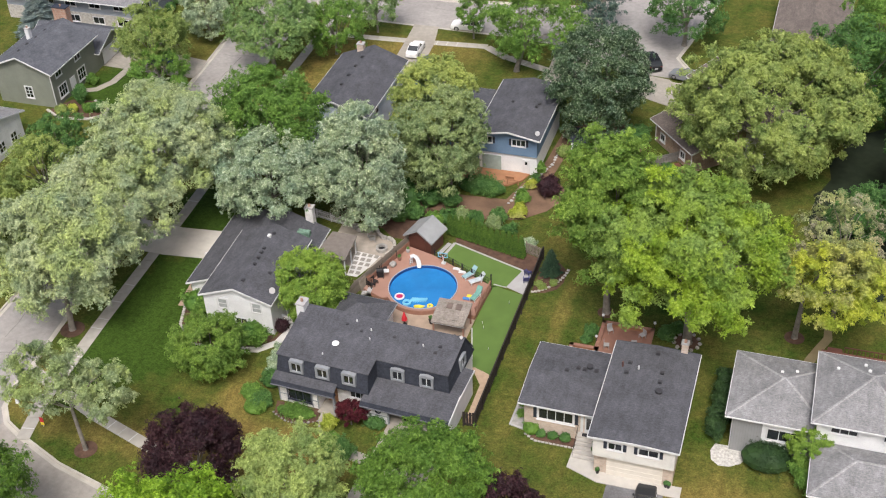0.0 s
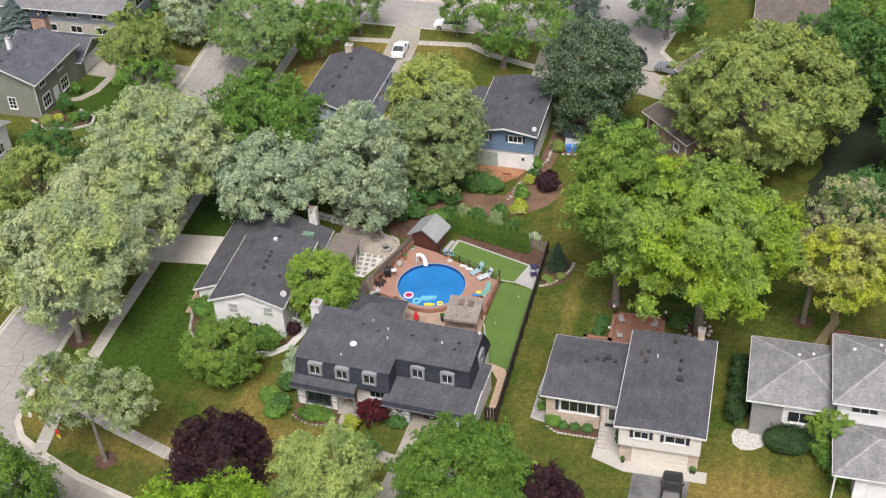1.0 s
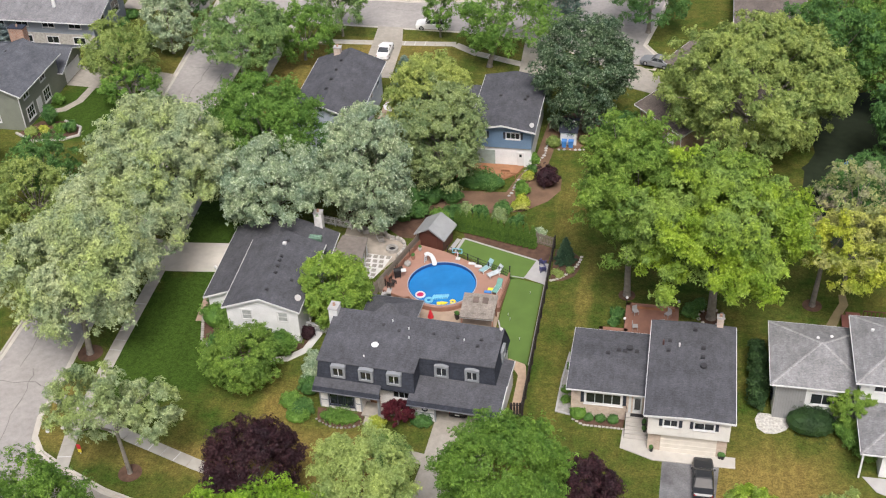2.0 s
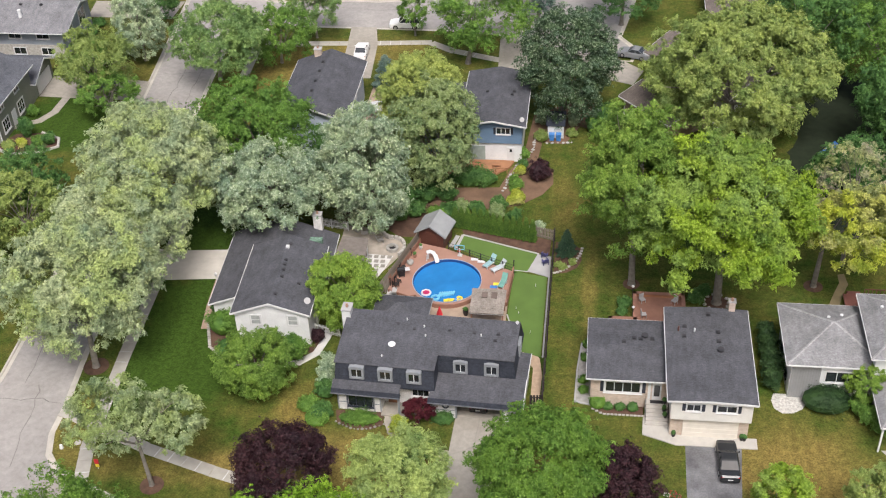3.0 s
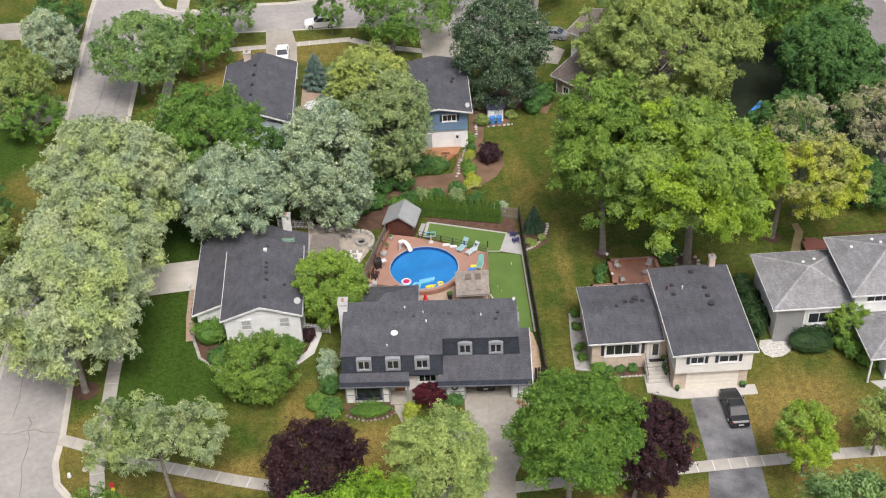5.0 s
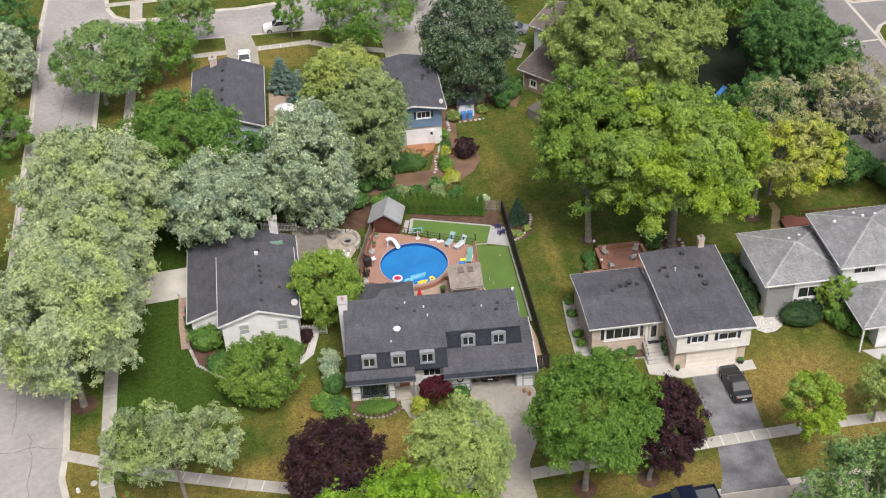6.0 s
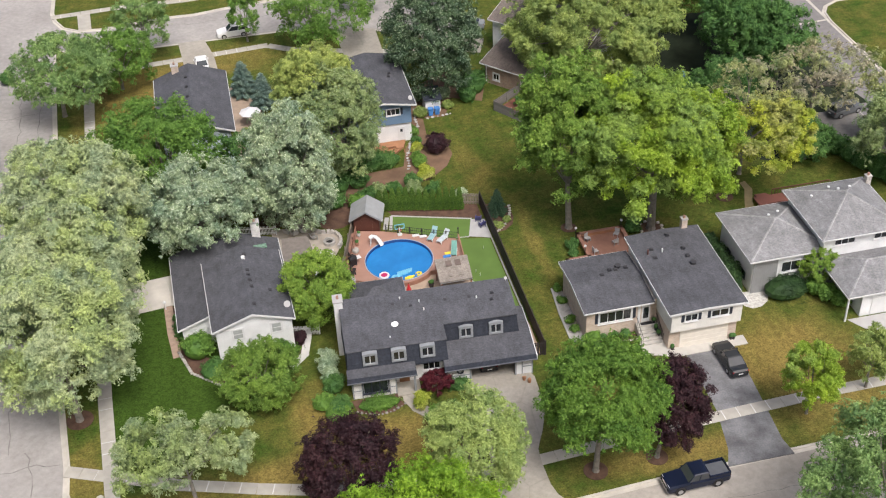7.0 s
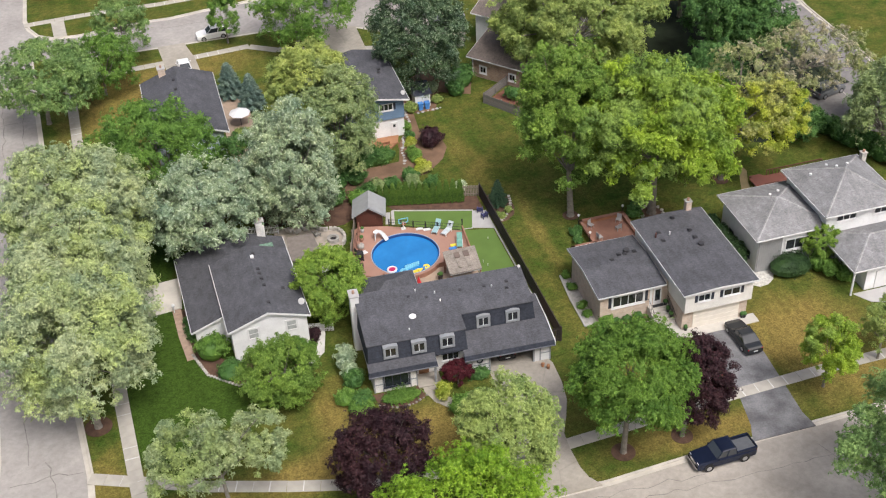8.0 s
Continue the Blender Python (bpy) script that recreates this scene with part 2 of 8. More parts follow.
ROOF_DARK = shingles("charcoal_shingles", (0.081, 0.083, 0.094))
ROOF_MANSARD = shingles("slate_blue_shingles", (0.036, 0.041, 0.055))
ROOF_GREY = shingles("weathered_grey_shingles", (0.215, 0.216, 0.222))
ROOF_BROWN = shingles("brown_grey_shingles", (0.16, 0.135, 0.12))
ROOF_TAN = shingles("weathered_tan_shingles", (0.25, 0.222, 0.195))
WHITE_SIDING = siding("white_lap_siding", (0.7, 0.71, 0.715))
BLUE_SIDING = siding("blue_lap_siding", (0.14, 0.22, 0.33))
PALEBLUE_SIDING = siding("pale_blue_siding", (0.42, 0.48, 0.55))
OLIVE_SIDING = siding("olive_green_siding", (0.2, 0.215, 0.18))
SLATE_SIDING = siding("slate_blue_siding", (0.26, 0.29, 0.335))
GREY_BOARDS = siding("grey_upright_boards", (0.38, 0.37, 0.35), 0.2, True)
WHITE_PAINT = plain("white_paint", (0.62, 0.625, 0.63), 0.5, 0.05, 1.5)
GREY_TRIM = plain("pale_grey_trim", (0.24, 0.255, 0.27), 0.5, 0.06)
DARK_PAINT = plain("dark_navy_paint", (0.03, 0.035, 0.05), 0.5, 0.2)
BRICK_TAN = brickwork("tan_brick", (0.48, 0.37, 0.3), (0.58, 0.47, 0.39), (0.5, 0.46, 0.4))
BRICK_RED = brickwork("red_brown_brick", (0.3, 0.16, 0.11), (0.4, 0.24, 0.17), (0.4, 0.36, 0.32))
BRICK_ROSE = brickwork("rose_brown_brick", (0.27, 0.17, 0.125), (0.36, 0.25, 0.19), (0.34, 0.3, 0.26))
BRICK_WHITE = brickwork("whitewashed_brick", (0.66, 0.65, 0.63), (0.75, 0.74, 0.72), (0.55, 0.54, 0.53))
GLASS = plain("window_glass", (0.02, 0.024, 0.028), 0.06, 0.1, 1.0, spec=0.8, bump=0)
BLIND = plain("window_blind", (0.34, 0.36, 0.35), 0.5, 0.15, 3.0)
DECK_RED = plain("redwood_deck_stain", (0.27, 0.14, 0.1), 0.7, 0.15, 0.9)
DECK_POOL = siding("brown_composite_deck", (0.32, 0.185, 0.14), 0.14)
BARN_RED = siding("dark_red_brown_siding", (0.09, 0.035, 0.025), 0.2, True)
FENCE_WOOD = plain("weathered_fence_wood", (0.25, 0.215, 0.175), 0.85, 0.3, 1.3)
FENCE_GREY = plain("silvered_fence_boards", (0.2, 0.19, 0.175), 0.85, 0.35, 1.3)
FENCE_DARK = plain("dark_stained_fence", (0.035, 0.028, 0.026), 0.7, 0.25, 1.5)
BLACK_METAL = plain("black_metal", (0.015, 0.015, 0.017), 0.4, 0.1)
TURF = plain("artificial_turf", (0.095, 0.16, 0.037), 0.95, 0.1, 0.35, 40.0)
MULCH = plain("bark_mulch", (0.1, 0.058, 0.04), 0.95, 0.3, 1.2, 14.0, bump=0.6)
SOIL = plain("bare_soil", (0.16, 0.1, 0.065), 0.95, 0.25, 0.5, 9.0, bump=0.5)
GRAVEL = plain("pale_gravel", (0.32, 0.31, 0.29), 0.95, 0.22, 2.0, 12.0, bump=0.6)
STONE = plain("garden_stone", (0.42, 0.4, 0.37), 0.9, 0.25, 3.0)
BARK = plain("tree_bark", (0.21, 0.19, 0.165), 0.95, 0.3, 2.0, 9.0, bump=0.7)
POOL_WATER = plain("pool_water_blue", (0.022, 0.175, 0.44), 0.08, 0.12, 0.35, 2.0, spec=0.6, bump=0.05)
LINER = plain("pool_liner_blue", (0.02, 0.07, 0.22), 0.4, 0.2, 3.0)
PURPLE_LEAF = foliage("purple_leaves", (0.04, 0.017, 0.022), (0.085, 0.036, 0.044), 0.5, 0.12)
RED_LEAF = foliage("red_maple_leaves", (0.0808, 0.0114, 0.019), (0.142, 0.0266, 0.0342), 0.9, 0.15)
BRIGHT_LEAF = foliage("bright_green_leaves", (0.29, 0.44, 0.035), (0.51, 0.66, 0.12), 0.35, 0.24, (0.26, 0.385, 0.085))
WOOD_LEAF = foliage("woodland_green_leaves", (0.165, 0.29, 0.045), (0.34, 0.46, 0.12), 0.4)
FRESH_LEAF = foliage("fresh_green_leaves", (0.125, 0.245, 0.034), (0.265, 0.41, 0.085), 0.5)
MID_LEAF = foliage("mid_green_leaves", (0.137, 0.273, 0.0455), (0.286, 0.442, 0.111), 0.5)
DEEP_LEAF = foliage("deep_green_leaves", (0.0875, 0.2, 0.05), (0.188, 0.338, 0.106), 0.5)
DARK_LEAF = foliage("dark_grey_green_leaves", (0.075, 0.135, 0.06), (0.56, 0.68, 0.48), 0.5)
SILVER_LEAF = foliage("silver_green_leaves", (0.34, 0.45, 0.26), (0.84, 0.91, 0.72), 0.45)
SAGE_LEAF = foliage("sage_green_leaves", (0.26, 0.355, 0.135), (0.5, 0.57, 0.34), 0.4)
SPRING_LEAF = foliage("spring_green_leaves", (0.21, 0.35, 0.05), (0.38, 0.52, 0.125), 0.4)
PALE_LEAF = foliage("pale_green_leaves", (0.42, 0.51, 0.28), (0.6, 0.68, 0.45), 0.4, 0.26, (0.36, 0.46, 0.19))
OLIVE_LEAF = foliage("olive_green_leaves", (0.275, 0.37, 0.095), (0.48, 0.55, 0.21), 0.4)
GOLD_LEAF = foliage("yellowing_leaves", (0.42, 0.5, 0.05), (0.7, 0.74, 0.16), 0.5, 0.26, (0.4, 0.42, 0.14))
DRY_LEAF = foliage("thin_grey_leaves", (0.34, 0.4, 0.15), (0.55, 0.58, 0.28), 0.5, 0.22, (0.38, 0.35, 0.24))
SPRUCE_LEAF = foliage("blue_spruce_needles", (0.09, 0.15, 0.12), (0.22, 0.3, 0.25), 0.8, 0.05)
HEDGE_LEAF = foliage("arborvitae_foliage", (0.075, 0.15, 0.025), (0.2, 0.31, 0.065), 1.2, 0.1)
YOUNG_LEAF = foliage("young_pale_leaves", (0.34, 0.45, 0.13), (0.54, 0.65, 0.26), 0.4)
LIME_LEAF = foliage("yellow_green_leaves", (0.34, 0.43, 0.11), (0.53, 0.59, 0.23), 0.4)
VENT_GREY = plain("shingle_grey_vent", (0.04, 0.04, 0.045), 0.7, 0.1)
YEW_LEAF = foliage("dark_yew_needles", (0.034, 0.075, 0.024), (0.07, 0.13, 0.043), 0.8, 0.08)
PEBBLES = plain("white_pebbles", (0.48, 0.47, 0.44), 0.9, 0.3, 4.0, 9.0, bump=0.6)

# ---- ground, streets, kerbs, walks ----
ROAD_Z = -0.12
solo("ground", prism(bmesh.new(), [(-1500, -1200), (1500, -1200), (1500, 1800), (-1500, 1800)], -0.6, -0.16), GRASS, "grass ground reaching to the horizon", "ground", kind="structure")


def sheet(name, pts, z, material, label, kind="structure", depth=0.02):
    return solo(name, prism(bmesh.new(), pts, z - depth, z), material, label, name.split("_")[0] if "_" in name else name, kind=kind)


sheet("road_west", [(-70, -60), (-30, -60), (-36, -5), (-42, 130), (-56, 130), (-47, 5)], ROAD_Z, ASPHALT_OLD, "pale aged concrete street with dark crack lines")
sheet("road_front", [(-42, -30), (110, -30), (110, -12), (20, -13), (-20, -11), (-37, -6)], ROAD_Z + 0.004, FRONT_STREET, "pale concrete residential street beside the front lawns")
sheet("road_north", [(-45, 78), (16, 74), (20, 90), (24, 130), (9, 130), (4, 100), (-45, 100)], ROAD_Z + 0.004, ASPHALT_OLD, "pale grey residential street bending away to the north")
sheet("road_east", [(57.8, -30), (66.6, -30), (66.6, 61), (68, 64.5), (71, 66.2), (130, 65), (130, 74), (66.9, 74), (66.9, 140), (57.8, 140)], ROAD_Z, concrete("grey_street_asphalt", (0.2, 0.19, 0.187), 0.12), "dark grey asphalt side street with pale kerbs")

BLOCK = [(-38.2, -6.1), (-38.9, -3.5), (-38.9, 0.0), (-39.6, 8), (-41.5, 52), (-42.3, 70), (-42.8, 85), (-41.6, 83), (-39, 81.4), (-30, 80.9), (-10.5, 80.5), (-4, 79.8), (3, 77), (8, 73.2),
         (16, 72.5), (17, 76), (14.5, 80), (16, 88), (22, 128), (58.2, 128), (58.2, -13.4), (24, -14.3), (12.5, -14.6), (4.5, -15.1), (-8, -14.9), (-17, -13.9), (-22.7, -12.9), (-29, -11.3), (-34.1, -9.2), (-36.8, -7.8)]


def kerbed(name, pts, label):
    """A block of lawn raised over the street, with a concrete kerb round it."""
    sheet(name, pts, 0.0, GRASS, label, depth=0.17)
    area = sum(pts[i][0] * pts[(i + 1) % len(pts)][1] - pts[(i + 1) % len(pts)][0] * pts[i][1] for i in range(len(pts)))
    if area < 0:
        pts = pts[::-1]
    bm = bmesh.new()
    n = len(pts)

    def off(i, d):
        p, a, c = Vector(pts[i]), Vector(pts[i - 1]), Vector(pts[(i + 1) % n])
        u, w = (p - a).normalized(), (c - p).normalized()
        nrm = (Vector((u.y, -u.x)) + Vector((w.y, -w.x))).normalized()
        return p + nrm * d
    inner = [bm.verts.new((*off(i, -0.02), 0.012)) for i in range(n)]
    edge = [bm.verts.new((*off(i, 0.2), 0.012)) for i in range(n)]
    foot = [bm.verts.new((*off(i, 0.23), ROAD_Z + 0.012)) for i in range(n)]
    gut = [bm.verts.new((*off(i, 0.62), ROAD_Z + 0.008)) for i in range(n)]
    end = [bm.verts.new((*off(i, 0.62), -0.17)) for i in range(n)]
    back = [bm.verts.new((*off(i, -0.02), -0.17)) for i in range(n)]
    for a, b in ((inner, edge), (edge, foot), (foot, gut), (gut, end), (end, back), (back, inner)):
        for i in range(n):
            j = (i + 1) % n
            bm.faces.new((a[i], b[i], b[j], a[j]))
    bmesh.ops.recalc_face_normals(bm, faces=bm.faces[:])
    solo("kerb", bm, KERB, "pale concrete kerb along the street", "kerb", kind="structure")


kerbed("lawn_block", BLOCK, "patchy green and straw coloured lawns")
kerbed("lawn_west", [(-47.6, 4), (-47.8, 12), (-51.0, 62), (-53.3, 91), (-54.5, 130), (-200, 130), (-200, -40), (-50, -40)], "green lawn across the west street")
kerbed("lawn_north", [(-43.2, 130), (-43.5, 97), (-43.0, 94), (-41.8, 91.4), (-39.7, 89.9), (-36.2, 89.5), (-27, 90.6), (-22.7, 90.4), (-17.8, 91.2), (-2, 93), (3.5, 98), (7, 112), (9, 130)], "lawn across the north street")
kerbed("lawn_east", [(66.7, -30), (140, -30), (140, 66), (70.2, 66.4), (68.2, 65.3), (67.1, 63.6), (66.7, 61)], "lawn across the east street")
kerbed("lawn_east", [(67.4, 73.6), (140, 73), (140, 140), (67.0, 140), (66.9, 75)], "lawn beyond the side street")
sheet("gutter_strip", [(66.15, 60), (66.6, 60), (66.75, 76), (66.3, 76)], ROAD_Z + 0.012, KERB, "pale concrete gutter across the junction")
sheet("gutter_strip", [(60.8, 61.15), (66.1, 61.45), (66.1, 61.85), (60.8, 61.55)], ROAD_Z + 0.012, KERB, "pale concrete joint across the street")
kerbed("lawn_south", [(-30, -24.2), (0, -25.2), (40, -24.6), (120, -23), (120, -75), (-26, -75)], "lawn across the front street")


def along(pts, step):
    """Evenly spaced stations on a polyline: place and direction."""
    P = [Vector(p) for p in pts]
    out, left = [], 0.0
    for a, c in zip(P, P[1:]):
        d = (c - a)
        L = d.length
        s = left
        while s < L:
            out.append((a + d * (s / L), d.normalized()))
            s += step
        left = s - L
    return out


SLAB = {}
JOINT = plain("ground_joint_concrete", (0.55, 0.54, 0.52), 0.9, 0.1, 0.8)


def pavement(name, pts, width, label, step=1.5, z=0.035):
    """Concrete slabs laid end to end, joints open, now and then a pale ground-down joint."""
    top = thing(name, label, "pavement", (*pts[0], 0), kind="structure")
    key = (width, step)
    if key not in SLAB:
        me = []
        for mat_, hx, hy, up in ((PAVING, step / 2 - 0.015, width / 2, 0.0), (JOINT, 0.05, width / 2 - 0.03, 0.004)):
            bm = boxed(-hx, hx, -hy, hy, -0.08 if mat_ is PAVING else 0.0, up)
            m = bpy.data.meshes.new("slab")
            bm.to_mesh(m)
            bm.free()
            m.materials.append(mat_)
            me.append(m)
        SLAB[key] = me
    r = random.Random(len(pts) * 7 + int(width * 10))
    inv = top.matrix_basis.inverted()
    for p, d in along(pts, step):
        for k in (0, 1):
            if k and r.random() > 0.42:
                continue
            ob = new("slab" if not k else "joint_patch", SLAB[key][k])
            ob.parent = top
            q = p + d * (0.0 if not k else step / 2)
            ob.matrix_basis = inv @ pose(q.x, q.y, z + r.uniform(-0.006, 0.006), 0, 0, math.degrees(math.atan2(d.y, d.x)))
    return top


pavement("pavement_front", [(-38.6, -0.9), (-36.1, -1.95), (-28.95, -4.95), (-22, -7.2), (-17.4, -8.5), (-10, -9.6), (-3, -10.1), (3, -10.0), (11, -9.45), (19.7, -8.95), (31.5, -8.45), (46, -8.3), (61, -8.3)], 1.3, "pale concrete front sidewalk of separate slabs")
pavement("pavement_west", [(-34.3, -9.0), (-35.1, -4.9), (-35.75, 7.8), (-36.4, 28), (-37.6, 54.5), (-38.0, 71), (-38.3, 80)], 1.35, "pale concrete sidewalk beside the west street")
pavement("pavement_north", [(-37.5, 75.6), (-31.4, 75.7), (-25.8, 76.0), (-20.9, 76.3), (-13.0, 76.9), (-9.6, 74.6), (-4, 72.6), (2, 70.6), (8, 69)], 1.3, "pale concrete sidewalk beside the north street")

pavement("pavement_far", [(-43.2, 95.4), (-35, 95.85), (-24, 95.5), (-12, 96.2), (-3, 97)], 1.3, "pale concrete sidewalk across the north street")
sheet("kerb_ramp", [(-39.7, 89.8), (-37.8, 89.55), (-38.1, 95.2), (-40.0, 95.2)], 0.03, PAVING, "concrete ramp from the sidewalk to the street")


def drive(name, pts, material, label, z=0.045):
    return solo(name, prism(bmesh.new(), pts, -0.14, z), material, label, "driveway", kind="structure")


drive("driveway_pool_house", [(-1.0, 2.4), (4.7, 2.1), (5.2, 0.6), (5.1, -2.2), (4.7, -4.6), (3.9, -6.6), (3.3, -7.8), (2.9, -8.7), (2.75, -10.5), (2.8, -13.0), (3.1, -14.3), (3.9, -15.5), (-3.4, -15.5), (-2.1, -13.4), (-1.8, -11.0), (-1.2, -4)], CONCRETE, "pale concrete driveway before the open garage")
drive("driveway_split_level", [(20.4, 0.0), (25.5, 0.0), (24.95, -8.2), (24.6, -13), (24.9, -14.9), (18.6, -14.9), (19.4, -13), (20.3, -8.3)], BLACKTOP, "worn dark blacktop driveway with a parked sedan", 0.018)
drive("driveway_white_house", [(-40.6, 20.2), (-35.0, 20.1), (-28.6, 20.8), (-28.3, 26.1), (-35.2, 25.4), (-40.9, 25.8)], plain("white_house_drive_concrete", (0.52, 0.49, 0.44), 0.9, 0.14, 0.5), "pale concrete driveway to the white house", 0.045)
drive("driveway_north_house", [(-25.4, 81.2), (-21.6, 81.2), (-20.6, 76), (-20.0, 66), (-24.5, 66), (-25.0, 76)], CONCRETE, "pale concrete driveway with a parked white car", 0.045)
drive("driveway_west_house", [(-50.6, 58.4), (-51.0, 63.4), (-56, 64.2), (-65.2, 64.2), (-65.2, 58.6), (-56, 58.2)], CONCRETE, "pale concrete driveway across the west street", 0.045)
drive("driveway_slate_house", [(-53.6, 82.6), (-53.2, 88.6), (-67.5, 88.2), (-67, 82.8)], CONCRETE, "pale concrete driveway of the slate-grey house", 0.045)
drive("driveway_blue_house", [(-3, 79.8), (3, 77.5), (2.8, 68), (-2.5, 68)], CONCRETE, "pale concrete driveway behind the blue house", 0.045)
drive("driveway_brick_house", [(8, 74.5), (14, 73.4), (17.5, 70), (16, 66), (11, 68)], CONCRETE, "pale concrete driveway of the brick house", 0.045)


def tar_line(pts, seed, z, width=0.045):
    """A wandering dark crack, filled with tar."""
    r = random.Random(seed)
    line = [(x + r.uniform(-0.25, 0.25), y + r.uniform(-0.3, 0.3)) for (x, y), _ in [((p.x, p.y), d) for p, d in along(pts, 1.1)]]
    bm = bmesh.new()
    for a, b in zip(line, line[1:]):
        d = Vector((b[0] - a[0], b[1] - a[1]))
        s = Vector((-d.y, d.x)).normalized() * width * r.uniform(0.3, 0.8)
        prism(bm, [(a[0] - s.x, a[1] - s.y), (b[0] - s.x, b[1] - s.y), (b[0] + s.x, b[1] + s.y), (a[0] + s.x, a[1] + s.y)], z - 0.003, z + 0.004)
    solo("street_crack", bm, plain("tar_filling_" + str(seed), (0.2, 0.19, 0.178), 0.8, 0.2), "dark tar-filled crack in the street", "crack", kind="structure")


for k, pts in enumerate(([(-44.6, 3), (-46.0, 40), (-46.8, 62), (-47.5, 88)], [(-43.8, 48), (-44.6, 72)], [(-49.5, 66), (-43, 66.6)], [(-50, 76), (-43, 75.5)], [(-47, 55), (-41.8, 55.4)], [(-46.5, 1), (-39.4, 0.6)], [(-41.5, -8), (-43, 4)])):
    tar_line(pts, 10 + k, ROAD_Z, 0.085)
for k, pts in enumerate(([(-20, -17.4), (30, -18.6)], [(2, -16.6), (14, -17.0)], [(-38, 88.5), (0, 86)], [(24, -17), (26, -23)])):
    tar_line(pts, 30 + k, ROAD_Z + 0.006)

# ---- trees ----
def leaf_mesh(name, C, R, lobes, leaves, size, seed, material, droop=0.25, low=-0.55, fill=0.62, lobe_r=0.27, boughs=0, wide=0.36):
    """A crown of leaves in small domed sprays; the sprays cover clumps, the clumps sit on boughs, with dark gaps between.
    boughs: how many there are; below zero they stand close and the crown is dense and round."""
    r = np.random.default_rng(seed)
    C, R = np.array(C, float), np.array(R, float)
    up = np.array([0, 0, 1.0])

    def unit(a):
        return a / np.linalg.norm(a, axis=-1, keepdims=True)

    def ways(n):
        d = unit(r.normal(size=(n * 6, 3)))
        return d[d[:, 2] > low][:n]
    if boughs:
        nb = abs(boughs)
        g = np.arange(nb) + 0.5
        rise = 1 - (1 - low) * g / nb
        ang = g * 2.399963 + seed
        flat = np.sqrt(np.maximum(0, 1 - rise ** 2))
        bd = unit(np.stack([flat * np.cos(ang), flat * np.sin(ang), rise], 1) + r.normal(size=(nb, 3)) * (0.09 if boughs < 0 else 0.17))
        near, far_, thin, thick = (0.6, 0.74, 0.25, 0.36) if boughs < 0 else (0.46, 0.7, 0.27, 0.44)
        bc = C + bd * R * r.uniform(near, far_, (nb, 1))
        br = R * r.uniform(thin, thick, (nb, 1))
        pick = r.integers(0, nb, lobes)
        d = unit(r.normal(size=(lobes, 3)) + 0.75 * bd[pick] + 0.35 * up)
        centre = bc[pick] + d * br[pick] * r.uniform(0.5, 1.0, (lobes, 1))
        loose = int(lobes * (0.45 if boughs < 0 else 0.3))
        d = ways(loose)
        loose = len(d)
        centre[:loose] = C + d * R * (0.5 + 0.46 * r.random((loose, 1)) ** 0.7)
        n = lobes
    else:
        d = ways(lobes)
        n = len(d)
        depth = fill + (0.95 - fill) * r.random(n) ** 0.6
        depth[: n // 5] *= 0.6
        centre = C + d * R * depth[:, None] * (1 - lobe_r * 0.55)
    rad = R.mean() * lobe_r * r.uniform(0.4, 1.25, n)
    per = 9
    tw = leaves // per
    which = r.choice(n, tw, p=rad ** 2 / (rad ** 2).sum())
    out = unit((centre - C) / R + 1e-6)
    e = unit(r.normal(size=(tw, 3)) + 0.5 * up + 0.55 * out[which])
    shell = rad[which] * np.where(r.random(tw) < 0.2, r.uniform(0.2, 0.7, tw), 0.66 + 0.62 * r.random(tw) ** 1.5 + np.where(r.random(tw) < 0.12, 0.55 * r.random(tw), 0))
    p = centre[which] + e * shell[:, None] * np.array([1.05, 1.05, 0.85]) + r.normal(size=(tw, 3)) * size * 0.35
    axis = unit(e * 0.55 + out[which] * 0.2 + up * (0.42 - 0.25 * droop) + r.normal(size=(tw, 3)) * 0.42)
    t1 = unit(np.cross(axis, r.normal(size=(tw, 3))))
    t2 = np.cross(axis, t1)
    k = np.arange(per)
    turn = k * 2.399963 + r.uniform(0, 6.28, (tw, 1)) + r.normal(size=(tw, per)) * 0.3
    sr = size * 1.6 * r.uniform(0.6, 1.4, (tw, 1))
    rho = sr * np.sqrt((k + 0.4) / per)
    dirs = t1[:, None] * np.cos(turn)[..., None] + t2[:, None] * np.sin(turn)[..., None]
    q = p[:, None] + dirs * rho[..., None] - axis[:, None] * (rho ** 2 / sr * 0.55)[..., None]
    q[..., 2] -= droop * rho * 0.5
    a = dirs - axis[:, None] * 0.25 + r.normal(size=(tw, per, 3)) * 0.28
    a[..., 2] -= droop * 0.55
    a = unit(a)
    nn = axis[:, None] + dirs * (0.5 * rho / sr)[..., None] + r.normal(size=(tw, per, 3)) * 0.34
    w_ = unit(np.cross(nn, a))
    L_ = size * 1.2 * r.uniform(0.7, 1.3, (tw, per, 1))
    v = np.empty((tw, per, 3, 3))
    v[:, :, 0] = q - a * L_ * 0.4 - w_ * L_ * wide
    v[:, :, 1] = q + a * L_ * 0.6
    v[:, :, 2] = q - a * L_ * 0.4 + w_ * L_ * wide
    m = tw * per
    tri = np.arange(m * 3)
    me = bpy.data.meshes.new(name)
    me.vertices.add(m * 3)
    me.vertices.foreach_set("co", v.reshape(-1))
    me.loops.add(len(tri))
    me.loops.foreach_set("vertex_index", tri.astype(np.int32))
    me.polygons.add(m)
    me.polygons.foreach_set("loop_start", np.arange(0, len(tri), 3, dtype=np.int32))
    me.update(calc_edges=True)
    me.materials.append(material)
    return me, centre, rad


